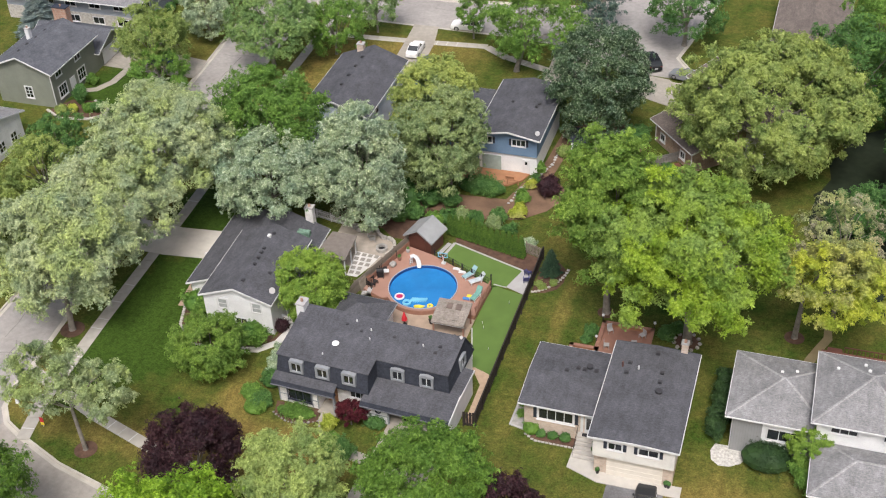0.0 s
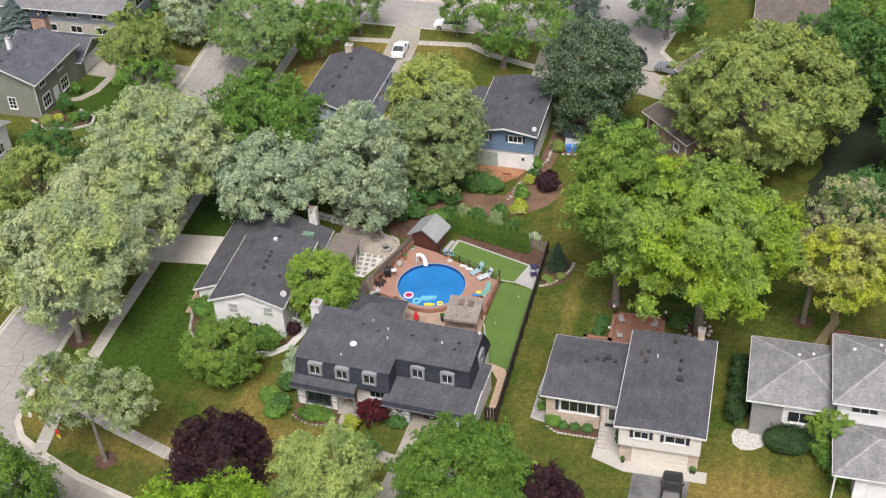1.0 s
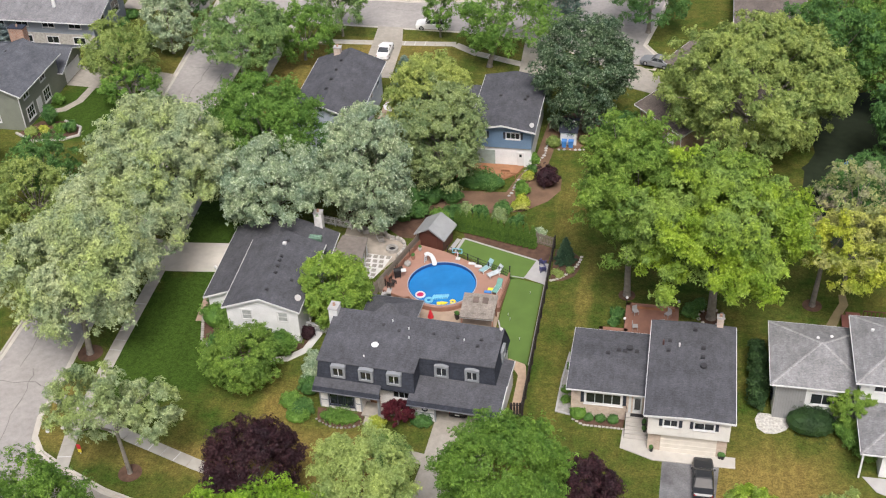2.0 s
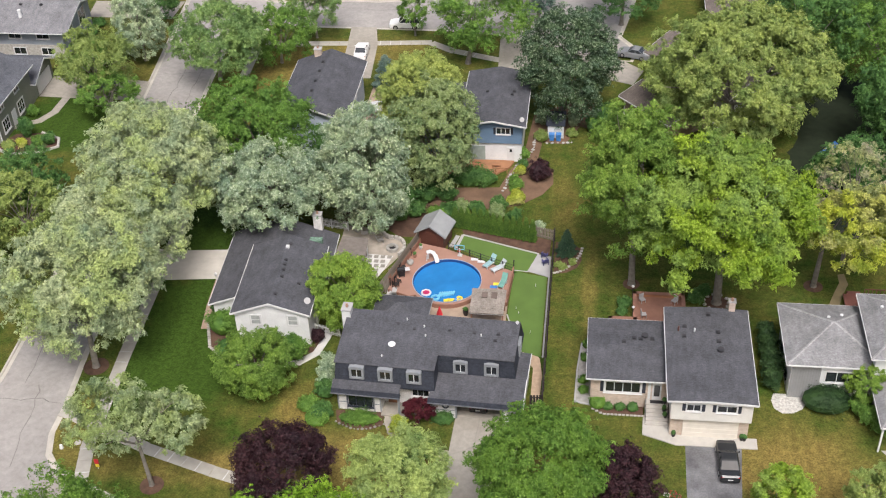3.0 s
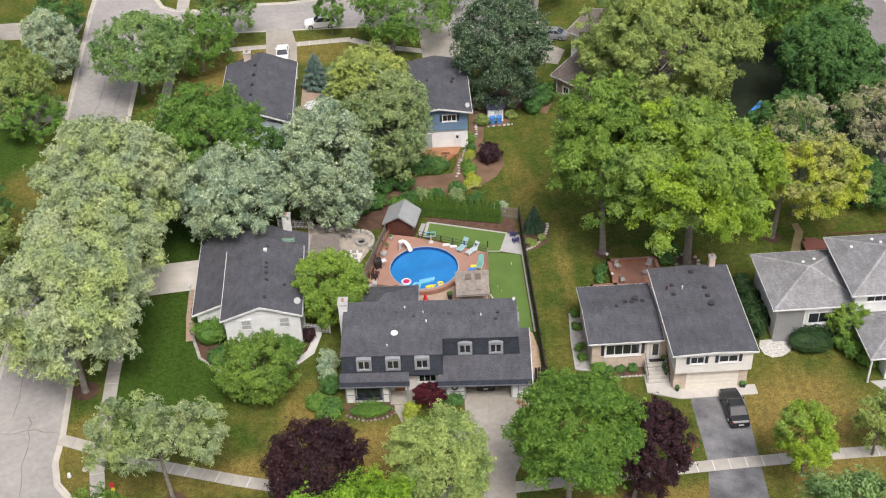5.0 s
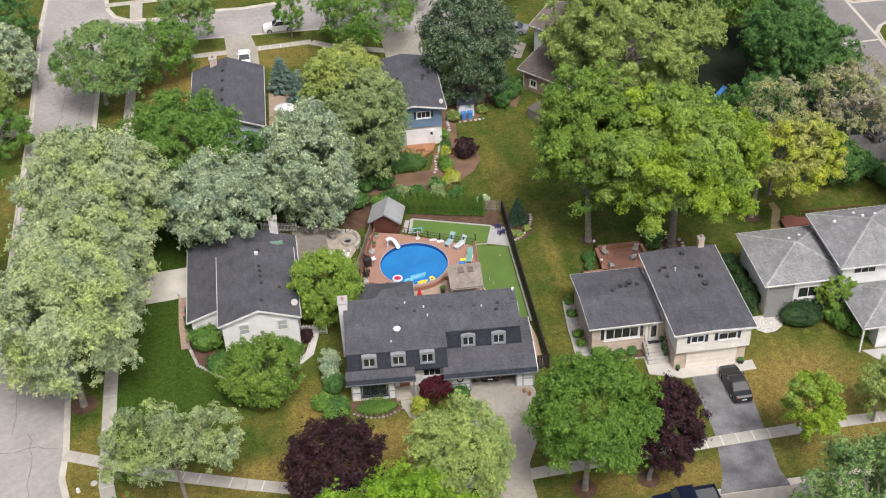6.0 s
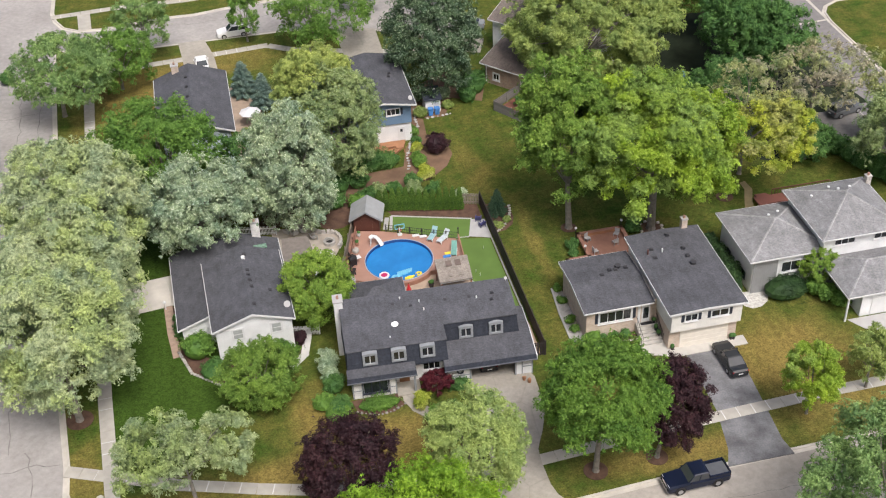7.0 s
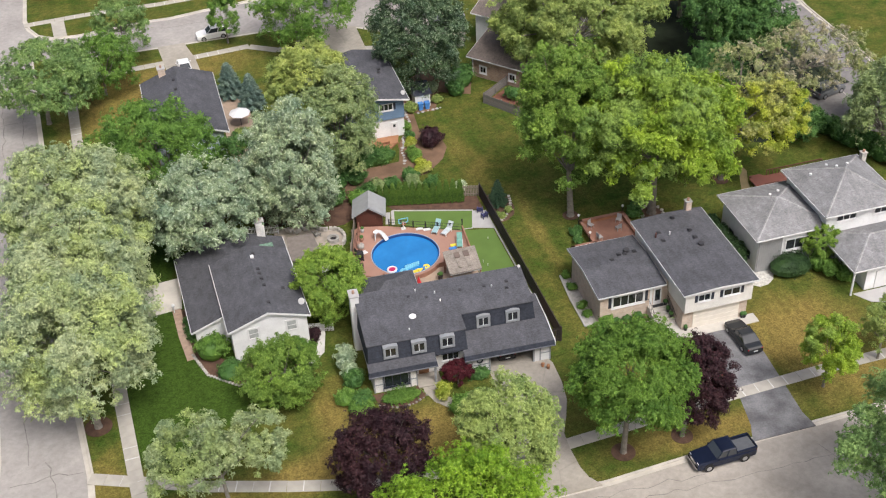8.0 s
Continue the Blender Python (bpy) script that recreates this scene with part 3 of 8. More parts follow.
def tree(base, C, R, material, label, lobes=70, leaves=11000, size=0.34, seed=1, trunk=0.28, name="tree", bark=None, mulch=0.0, low=-0.72, droop=0.25, lobe_r=0.135, group="", boughs=13, dense=5.5, more=()):
    """A tapered trunk with limbs under a crown; C and R: the crown's middle and half-axes."""
    top = thing(name, label, "tree", (*base, 0), group=group)
    off = Vector((*base, 0))
    boughs = boughs * 3 // 2 or -30
    leaves, lobes, size, R = int(leaves * dense), int(lobes * 3.6), size * 0.52, tuple(1.04 * v for v in R)
    me, centre, rad = leaf_mesh("crown", Vector(C) - off, R, lobes, leaves, size, seed, material, droop, low, lobe_r=lobe_r, boughs=boughs)
    r = random.Random(seed)
    bm = bmesh.new()
    fork = Vector((C[0] - base[0], C[1] - base[1], 0)) * (0.1 if more else 0.35) + Vector((0, 0, max(0.9, C[2] - R[2] * 0.62)))
    tube(bm, (0, 0, -0.15), (0, 0, 0.35), trunk * 1.5, trunk * 1.05, 10)
    tube(bm, (0, 0, 0.3), fork, trunk * 1.08, trunk * 0.72, 10)
    hub = fork
    for k in range(min(len(centre), 6 if more else 16)):
        tip = Vector(centre[(k * 5) % len(centre)])
        mid = hub.lerp(tip, 0.5) + Vector((r.uniform(-.4, .4), r.uniform(-.4, .4), R[2] * 0.12))
        tube(bm, hub, mid, trunk * 0.34, trunk * 0.2, 6)
        tube(bm, mid, tip, trunk * 0.2, trunk * 0.05, 5)
    part("trunk", bm, bark or BARK, top, local=True)
    cr = new("crown", me)
    cr.parent = top
    for j, (c2, r2, share) in enumerate(more):
        me2, centre2, _ = leaf_mesh("crown", Vector(c2) - off, r2, int(lobes * share), int(leaves * share), size, seed + 50 + j, material, droop, low, lobe_r=lobe_r, boughs=boughs)
        cr = new("crown", me2)
        cr.parent = top
        limb = bmesh.new()
        for i in range(min(len(centre2), 5)):
            tip = Vector(centre2[(i * 5) % len(centre2)])
            mid = hub.lerp(tip, 0.55) + Vector((r.uniform(-.3, .3), r.uniform(-.3, .3), 0.3))
            tube(limb, hub, mid, trunk * 0.26, trunk * 0.15, 6)
            tube(limb, mid, tip, trunk * 0.2, trunk * 0.05, 5)
        part("limb", limb, bark or BARK, top, local=True)
    if mulch:
        part("mulch_ring", disc(bmesh.new(), 0, 0, mulch, -0.1, 0.05, 20), MULCH, top, "dark bark mulch ring", local=True)
    return top


def shrub(at, R, material, label, leaves=1300, size=0.2, seed=3, name="shrub", h=None, lobes=16, z=0.0, group="", lobe_r=0.4):
    top = thing(name, label, "shrub", (*at, z), group=group)
    h = h or R[2]
    clip = "clipped" in label
    me, centre, rad = leaf_mesh("foliage", (0, 0, h * 0.85), (R[0], R[1], h), lobes * (3 if clip else 1), int(leaves * 2.2), size * (0.62 if clip else 0.8), seed, material, 0.15, -0.35, 0.5, lobe_r)
    bm = bmesh.new()
    for k in range(5):
        tube(bm, (0, 0, -0.05), Vector(centre[k % len(centre)]) * 0.8, 0.05, 0.02, 5)
    part("stems", bm, BARK, top, local=True)
    core = ball(bmesh.new(), (0, 0, h * 0.7), 1.0, 1.0, 12)
    for v in core.verts:
        v.co = Vector((v.co.x * R[0] * (0.95 if clip else 0.8), v.co.y * R[1] * (0.95 if clip else 0.8), h * 0.72 + (v.co.z - h * 0.7) * h * (0.95 if clip else 0.78)))
        v.co += noise.noise_vector(v.co * 2.3) * (0.05 if clip else 0.12) * min(R[0], h)
    part("inner_growth", core, material, top, local=True)
    ob = new("foliage", me)
    ob.parent = top
    return top


def conifer(at, h, r, material, label, seed=1, leaves=3500, name="spruce_tree", size=0.26, power=0.9, group="", category="tree"):
    """Tiers of needled boughs on a straight trunk."""
    top = thing(name, label, category, (*at, 0), group=group)
    g = np.random.default_rng(seed)
    n = leaves
    z = h * (0.06 + 0.94 * (1 - np.sqrt(g.random(n))))
    ang = g.random(n) * 2 * np.pi
    tier = 0.62 + 0.38 * np.abs(np.sin(z * 3.4 + np.sin(ang * 5 + z) * 0.9))
    rr = r * (1 - z / h) ** power * tier * (0.55 + 0.5 * g.random(n) ** 0.5) * (1 + 0.2 * np.sin(ang * 9 + seed + z * 2.0))
    p = np.stack([rr * np.cos(ang), rr * np.sin(ang), z], 1)
    out = np.stack([np.cos(ang), np.sin(ang), -0.25 + 0.3 * g.random(n)], 1)
    out /= np.linalg.norm(out, axis=1)[:, None]
    side = np.cross(out, [0, 0, 1.0])
    s = size * g.uniform(0.6, 1.4, n)[:, None]
    v = np.empty((n, 4, 3))
    v[:, 0] = p - out * s * 0.6
    v[:, 1] = p + side * s * 0.35 - [0, 0, 0.05]
    v[:, 2] = p + out * s
    v[:, 3] = p - side * s * 0.35 - [0, 0, 0.05]
    me = bpy.data.meshes.new("crown")
    idx = np.arange(n)[:, None] * 4
    tri = np.concatenate([idx + [0, 1, 2], idx + [0, 2, 3]], 1).reshape(-1)
    me.vertices.add(n * 4)
    me.vertices.foreach_set("co", v.reshape(-1))
    me.loops.add(len(tri))
    me.loops.foreach_set("vertex_index", tri.astype(np.int32))
    me.polygons.add(n * 2)
    me.polygons.foreach_set("loop_start", np.arange(0, len(tri), 3, dtype=np.int32))
    me.update(calc_edges=True)
    me.materials.append(material)
    part("trunk", tube(bmesh.new(), (0, 0, -0.1), (0, 0, h * 0.95), 0.16, 0.02, 8), BARK, top, local=True)
    ob = new("crown", me)
    ob.parent = top
    return top


tree((15.6, 23.0), (15.2, 24.4, 12.0), (5.2, 5.2, 9.8), WOOD_LEAF, "tall green shade tree on the back lawn", 110, 17000, 0.36, 11, 0.36, mulch=0.9)
tree((24.4, 20.5), (24.0, 19.8, 11.8), (9.4, 8.6, 7.2), BRIGHT_LEAF, "broad maple with bright yellow-green leaves", 150, 26000, 0.38, 12, 0.45, mulch=1.2, lobe_r=0.105, boughs=20, low=-0.38)
tree((34.7, 24.0), (37.0, 22.0, 9.3), (5.0, 4.6, 4.6), GOLD_LEAF, "thin tree with yellowing leaves", 50, 5600, 0.34, 13, 0.28, mulch=1.0, more=[((41.0, 21.4, 9.0), (2.6, 2.5, 3.6), 0.3)])
tree((27.5, 54.5), (28.4, 54.6, 8.8), (11.5, 11.2, 7.2), OLIVE_LEAF, "huge wide olive-green shade tree", 190, 30000, 0.42, 14, 0.6, lobe_r=0.09, boughs=0)
tree((7.0, 57.6), (7.4, 56.6, 8.0), (6.2, 6.0, 7.6), DARK_LEAF, "dense dark grey-green tree beside the blue house", 120, 16000, 0.32, 15, 0.35, boughs=0)
tree((-9.6, 44.5), (-9.5, 43.4, 10.4), (5.2, 5.2, 5.2), LIME_LEAF, "yellow-topped green tree behind the pool yard", 70, 10000, 0.32, 16, 0.3, boughs=0)
tree((-6.8, 40.4), (-7.7, 39.8, 7.6), (5.5, 5.2, 7.2), SAGE_LEAF, "grey-green tree behind the pool yard", 95, 13500, 0.32, 17, 0.3, boughs=0)
tree((-13.6, 30.4), (-14.2, 30.6, 8.5), (5.0, 5.0, 7.8), SILVER_LEAF, "silver maple with pale drooping leaves", 110, 17000, 0.34, 18, 0.32, droop=0.6, low=-0.88)
tree((-24.0, 28.0), (-24.8, 27.8, 7.6), (6.4, 5.8, 5.0), SILVER_LEAF, "silver-green maple beside the white house", 90, 14000, 0.35, 19, 0.32, droop=0.4)
tree((-27.6, 38.2), (-28.2, 37.0, 8.6), (6.9, 6.4, 6.6), MID_LEAF, "rounded deep green tree behind the silver maple", 100, 14000, 0.32, 20, 0.32, boughs=0)
tree((-40.1, 30.3), (-37.4, 28.0, 10.4), (8.4, 8.0, 6.2), PALE_LEAF, "wide pale grey-green street tree", 115, 19500, 0.36, 21, 0.35)
tree((-39.4, 17.5), (-37.4, 17.4, 9.6), (7.2, 7.0, 5.8), PALE_LEAF, "pale grey-green street tree", 95, 16500, 0.36, 22, 0.32)
tree((-38.1, 5.8), (-38.3, 7.6, 9.4), (7.8, 7.2, 6.4), PALE_LEAF, "pale grey-green street tree in a mulch ring", 105, 18000, 0.36, 23, 0.32, mulch=1.3, low=-0.85)
CORNER_LEAF = foliage("thin_sage_leaves", (0.34, 0.43, 0.2), (0.62, 0.7, 0.44), 0.4, 0.24, (0.28, 0.37, 0.13))
tree((-27.5, -9.2), (-29.9, -8.5, 7.8), (4.0, 3.8, 4.0), CORNER_LEAF, "open pale green corner tree with two crowns", 44, 3400, 0.29, 24, 0.2, mulch=1.1, boughs=8, more=[((-24.2, -8.3, 7.6), (2.9, 2.9, 3.1), 0.7)])
tree((-14.4, -11.4), (-14.4, -11.2, 5.2), (4.4, 4.3, 4.2), PURPLE_LEAF, "rounded dark purple maple", 100, 12000, 0.25, 25, 0.22, boughs=0)
tree((-4.2, -12.6), (-3.9, -13.0, 6.7), (4.5, 4.2, 5.0), YOUNG_LEAF, "pale green young tree beside the driveway", 90, 11500, 0.25, 26, 0.22, boughs=0)
tree((7.1, -12.5), (7.8, -12.1, 8.8), (5.4, 5.3, 4.9), FRESH_LEAF, "broad green street maple", 150, 19000, 0.29, 27, 0.26, mulch=1.1, boughs=14, lobe_r=0.15, low=-0.42)
tree((12.9, -12.3), (14.2, -11.7, 5.9), (3.3, 3.2, 4.7), PURPLE_LEAF, "upright dark purple maple", 80, 10000, 0.25, 28, 0.2, mulch=1.0, boughs=0)
tree((-20.8, 4.4), (-20.8, 4.2, 3.1), (4.0, 3.7, 3.2), WOOD_LEAF, "low spreading green tree on the side lawn", 90, 10000, 0.24, 29, 0.16, boughs=0)
tree((-13.8, 15.6), (-13.8, 14.3, 4.3), (3.6, 3.5, 4.3), SPRING_LEAF, "rounded light green tree between the houses", 90, 10000, 0.25, 30, 0.2, boughs=0)
tree((28.1, -10.6), (27.4, -11.6, 5.8), (2.7, 2.6, 3.6), BRIGHT_LEAF, "young bright green tree by the sidewalk", 38, 5200, 0.26, 31, 0.12)
LINDEN_LEAF = foliage("blue_green_linden_leaves", (0.2, 0.33, 0.1), (0.38, 0.52, 0.21), 0.5)
tree((26.0, -28.0), (26.0, -27.3, 9.6), (6.8, 6.6, 6.0), LINDEN_LEAF, "large green tree across the front street", 80, 9500, 0.34, 32, 0.32)

# ---- houses ----
def wall_box(side, plane, u0, u1, z0, z1, n0, n1):
    """A box on a wall: u runs along it in world x or y, n out of it."""
    bm = bmesh.new()
    if side in 'SN':
        s = -1 if side == 'S' else 1
        a, b = sorted((plane + s * n0, plane + s * n1))
        return box(bm, u0, u1, a, b, z0, z1)
    s = 1 if side == 'E' else -1
    a, b = sorted((plane + s * n0, plane + s * n1))
    return box(bm, a, b, u0, u1, z0, z1)


def joined(*bms):
    out = bmesh.new()
    for bm in bms:
        tmp = bpy.data.meshes.new("tmp")
        bm.to_mesh(tmp)
        bm.free()
        out.from_mesh(tmp)
        bpy.data.meshes.remove(tmp)
    return out


def window(parent, side, plane, u0, u1, z0, z1, trim, panes=2, rows=1, local=False, frame=0.1, sill=True, blind=False, name="window"):
    """A framed window: casing, sill and recessed panes."""
    w = part(name, joined(wall_box(side, plane, u0 - frame, u0, z0 - frame, z1 + frame, -0.02, 0.06), wall_box(side, plane, u1, u1 + frame, z0 - frame, z1 + frame, -0.02, 0.06),
                          wall_box(side, plane, u0, u1, z1, z1 + frame, -0.02, 0.06), wall_box(side, plane, u0, u1, z0 - frame, z0, -0.02, 0.06)), trim, parent, local=local)
    if sill:
        part("sill", wall_box(side, plane, u0 - frame - 0.05, u1 + frame + 0.05, z0 - frame - 0.06, z0 - frame, -0.02, 0.12), trim, w, local=local)
    du, dz = (u1 - u0) / panes, (z1 - z0) / rows
    for i in range(panes):
        for j in range(rows):
            part("pane", wall_box(side, plane, u0 + i * du + 0.03, u0 + (i + 1) * du - 0.03, z0 + j * dz + 0.03, z0 + (j + 1) * dz - 0.03, 0.004, 0.02), BLIND if blind == "all" or blind and j == rows - 1 else GLASS, w, local=local)
    bars = [wall_box(side, plane, u0 + i * du - 0.03, u0 + i * du + 0.03, z0, z1, 0.0, 0.045) for i in range(1, panes)] + [wall_box(side, plane, u0, u1, z0 + j * dz - 0.03, z0 + j * dz + 0.03, 0.0, 0.04) for j in range(1, rows)]
    for bar in bars:
        part("mullion", bar, trim, w, local=local)
    return w


def shutters(parent, side, plane, u0, u1, z0, z1, width=0.38, local=False):
    for a, b in ((u0 - 0.12 - width, u0 - 0.12), (u1 + 0.12, u1 + 0.12 + width)):
        part("shutter", wall_box(side, plane, a, b, z0 - 0.05, z1 + 0.05, 0.0, 0.05), DARK_PAINT, parent, "dark painted shutter", local=local)


def slope_slab(p, q, r, s, thick=0.14):
    """A roof plane as a slab under four corners given counter-clockwise from above."""
    return hull(bmesh.new(), [(a, b, c - thick) for a, b, c in (p, q, r, s)], [p, q, r, s])


def gable_roof(parent, x0, x1, y0, y1, eave, ridge, axis, roofing, trim, local=False, label=""):
    """Two slopes, white rakes at the gables and gutters at the eaves."""
    if axis == 'y':
        m = (x0 + x1) / 2
        a = slope_slab((x0, y0, eave), (m, y0, ridge), (m, y1, ridge), (x0, y1, eave))
        b = slope_slab((m, y0, ridge), (x1, y0, eave), (x1, y1, eave), (m, y1, ridge))
    else:
        m = (y0 + y1) / 2
        a = slope_slab((x0, y0, eave), (x1, y0, eave), (x1, m, ridge), (x0, m, ridge))
        b = slope_slab((x0, m, ridge), (x1, m, ridge), (x1, y1, eave), (x0, y1, eave))
    top = part("roof", a, roofing, parent, label, local=local)
    part("roof_slope", b, roofing, top, local=local)
    for sgn in (0, 1):
        if axis == 'y':
            y = y0 - 0.035 if sgn == 0 else y1 + 0.005
            rake = roofing if sgn else trim
            for u, v in (((x0, eave), (m, ridge)), ((m, ridge), (x1, eave))):
                part("rake_board", hull(bmesh.new(), [(u[0], y, u[1] - 0.2), (v[0], y, v[1] - 0.2), (v[0], y + 0.03, v[1] - 0.2), (u[0], y + 0.03, u[1] - 0.2)], [(u[0], y, u[1] + 0.02), (v[0], y, v[1] + 0.02), (v[0], y + 0.03, v[1] + 0.02), (u[0], y + 0.03, u[1] + 0.02)]), rake, top, local=local)
        else:
            x = x0 - 0.035 if sgn == 0 else x1 + 0.005
            rake = trim
            for u, v in (((y0, eave), (m, ridge)), ((m, ridge), (y1, eave))):
                part("rake_board", hull(bmesh.new(), [(x, u[0], u[1] - 0.2), (x + 0.03, u[0], u[1] - 0.2), (x + 0.03, v[0], v[1] - 0.2), (x, v[0], v[1] - 0.2)], [(x, u[0], u[1] + 0.02), (x + 0.03, u[0], u[1] + 0.02), (x + 0.03, v[0], v[1] + 0.02), (x, v[0], v[1] + 0.02)]), rake, top, local=local)
        if axis == 'y':
            x = x0 if sgn == 0 else x1
            part("gutter", boxed(x - 0.06 if sgn == 0 else x - 0.02, x + 0.02 if sgn == 0 else x + 0.06, y0, y1, eave - 0.17, eave - 0.03), trim, top, local=local)
        else:
            y = y0 if sgn == 0 else y1
            part("gutter", boxed(x0, x1, y - 0.06 if sgn == 0 else y - 0.02, y + 0.02 if sgn == 0 else y + 0.06, eave - 0.17, eave - 0.03), trim, top, local=local)
    return top


def gable_walls(parent, x0, x1, y0, y1, eave, ridge, axis, material, z0=-0.1, local=False, label=""):
    drop = 0.1
    if axis == 'y':
        m = (x0 + x1) / 2
        bm = extruded(bmesh.new(), [(x0, z0), (x1, z0), (x1, eave - drop), (m, ridge - drop - 0.05), (x0, eave - drop)], 'y', y0, y1)
    else:
        m = (y0 + y1) / 2
        bm = extruded(bmesh.new(), [(y0, z0), (y1, z0), (y1, eave - drop), (m, ridge - drop - 0.05), (y0, eave - drop)], 'x', x0, x1)
    bmesh.ops.recalc_face_normals(bm, faces=bm.faces[:])
    return part("wall", bm, material, parent, label, local=local)


def hip_roof(parent, x0, x1, y0, y1, eave, ridge, roofing, trim, local=False, label="", caps=None):
    w, d = x1 - x0, y1 - y0
    if w >= d:
        a, b = ((x0 + d / 2, (y0 + y1) / 2, ridge), (x1 - d / 2, (y0 + y1) / 2, ridge))
    else:
        a, b = (((x0 + x1) / 2, y0 + w / 2, ridge), ((x0 + x1) / 2, y1 - w / 2, ridge))
    bm = bmesh.new()
    c = [bm.verts.new(p) for p in ((x0, y0, eave), (x1, y0, eave), (x1, y1, eave), (x0, y1, eave))]
    f = [bm.verts.new((v.co.x, v.co.y, eave - 0.16)) for v in c]
    if abs(w - d) < 0.3:
        k = bm.verts.new(((x0 + x1) / 2, (y0 + y1) / 2, ridge))
        for i in range(4):
            bm.faces.new((c[i], c[(i + 1) % 4], k))
    else:
        p, q = bm.verts.new(a), bm.verts.new(b)
        if w >= d:
            for g in ((c[0], c[1], q, p), (c[1], c[2], q), (c[2], c[3], p, q), (c[3], c[0], p)):
                bm.faces.new(g)
        else:
            for g in ((c[0], c[1], p), (c[1], c[2], q, p), (c[2], c[3], q), (c[3], c[0], p, q)):
                bm.faces.new(g)
    for i in range(4):
        bm.faces.new((f[i], f[(i + 1) % 4], c[(i + 1) % 4], c[i]))
    bm.faces.new(f[::-1])
    top = part("roof", bm, roofing, parent, label, local=local)
    for ga, gb, gc_, gd_ in ((x0 - 0.05, x1 + 0.05, y0 - 0.06, y0 - 0.005), (x0 - 0.05, x1 + 0.05, y1 + 0.005, y1 + 0.06), (x0 - 0.06, x0 - 0.005, y0, y1), (x1 + 0.005, x1 + 0.06, y0, y1)):
        part("gutter", boxed(ga, gb, gc_, gd_, eave - 0.17, eave - 0.02), trim, top, local=local)
    if caps:
        corners = ((x0, y0), (x1, y0), (x1, y1), (x0, y1))
        ends = (a, b, b, a) if w >= d else (a, a, b, b)
        for (cx, cy), e in list(zip(corners, ends)) + [((a[0], a[1]), b)]:
            p, q = Vector((cx, cy, eave + 0.0 if (cx, cy) != (a[0], a[1]) else ridge)), Vector(e)
            s = Vector((-(q - p).y, (q - p).x, 0))
            if s.length < 0.1:
                continue
            s = s.normalized() * 0.13
            up = Vector((0, 0, 0.035))
            part("ridge_cap", hull(bmesh.new(), [p - s - up, q - s - up, q + s - up, p + s - up], [p - s * 0.5 + up, q - s * 0.5 + up, q + s * 0.5 + up, p + s * 0.5 + up]), caps, top, "pale shingle ridge cap", local=local)
    return top


def roof_vents(parent, spots, local=False):
    for x, y, z in spots:
        part("roof_vent", joined(boxed(x - 0.16, x + 0.16, y - 0.16, y + 0.16, z - 0.15, z + 0.12, 0.03), boxed(x - 0.21, x + 0.21, y - 0.21, y + 0.21, z - 0.06, z + 0.02)), VENT_GREY, parent, "dark grey roof vent", local=local)


def vent_pipe(parent, x, y, z, material, h=0.35, r=0.06, local=False):
    part("vent_pipe", tube(bmesh.new(), (x, y, z - 0.2), (x, y, z + h), r, r, 10), material, parent, "short roof vent pipe", local=local)


def chimney(parent, x0, x1, y0, y1, z0, z1, material, local=False, cap=None):
    c = part("chimney", boxed(x0, x1, y0, y1, z0, z1), material, parent, local=local)
    part("chimney_cap", boxed(x0 - 0.07, x1 + 0.07, y0 - 0.07, y1 + 0.07, z1, z1 + 0.1, 0.02), cap or PALE, c, local=local)
    xm, ym = (x0 + x1) / 2, (y0 + y1) / 2
    part("flue", tube(bmesh.new(), (xm, ym, z1 + 0.05), (xm, ym, z1 + 0.4), 0.15, 0.13, 10), BRICK_RED, c, local=local)
    return c


def dish(parent, at, r, out=(0.3, -0.7, 0.5), local=False):
    bm = bmesh.new()
    d = Vector(out).normalized()
    c = Vector(at)
    tube(bm, c, c + d * 0.05, r * 0.5, r, 16)
    tube(bm, c - Vector((0, 0, 0.45)), c, 0.03, 0.03, 6)
    part("satellite_dish", bm, plain("dish_grey", (0.36, 0.36, 0.36), 0.4, 0.05), parent, "pale grey satellite dish", local=local)


def torus_ring(x, y, z, r, t, n=16, m=6):
    """An upright ring that faces south."""
    bm = bmesh.new()
    vs = [[bm.verts.new((x + (r + t * math.cos(2 * math.pi * j / m)) * math.cos(2 * math.pi * i / n), y + t * math.sin(2 * math.pi * j / m), z + (r + t * math.cos(2 * math.pi * j / m)) * math.sin(2 * math.pi * i / n))) for j in range(m)] for i in range(n)]
    for i in range(n):
        for j in range(m):
            bm.faces.new((vs[i][j], vs[i][(j + 1) % m], vs[(i + 1) % n][(j + 1) % m], vs[(i + 1) % n][j]))
    bmesh.ops.recalc_face_normals(bm, faces=bm.faces[:])
    return bm


# white house with the double gable, on the side lawn
L = thing("house", "white sided house with a dark gable roof", "house", (-20.6, 10.3, 0), rot=1.7)
gable_walls(L, -3.75, 3.75, 0.2, 11.1, 4.3, 5.7, 'y', WHITE_SIDING, local=True)
gable_roof(L, -4.08, 4.08, -0.2, 11.4, 4.35, 5.8, 'y', ROOF_DARK, WHITE_PAINT, local=True, label="dark shingled main roof")
gable_walls(L, -7.0, 3.9, 3.6, 15.5, 2.5, 4.6, 'y', WHITE_SIDING, local=True, label="lower rear wing wall")
gable_roof(L, -7.4, 4.4, 3.2, 15.9, 2.6, 4.75, 'y', ROOF_DARK, WHITE_PAINT, local=True, label="lower dark shingled roof")
for u in (-2.1, 1.7):
    window(L, 'S', 0.2, u, u + 0.95, 2.75, 3.85, WHITE_PAINT, 1, 2, local=True, frame=0.16, sill=False, blind="all")
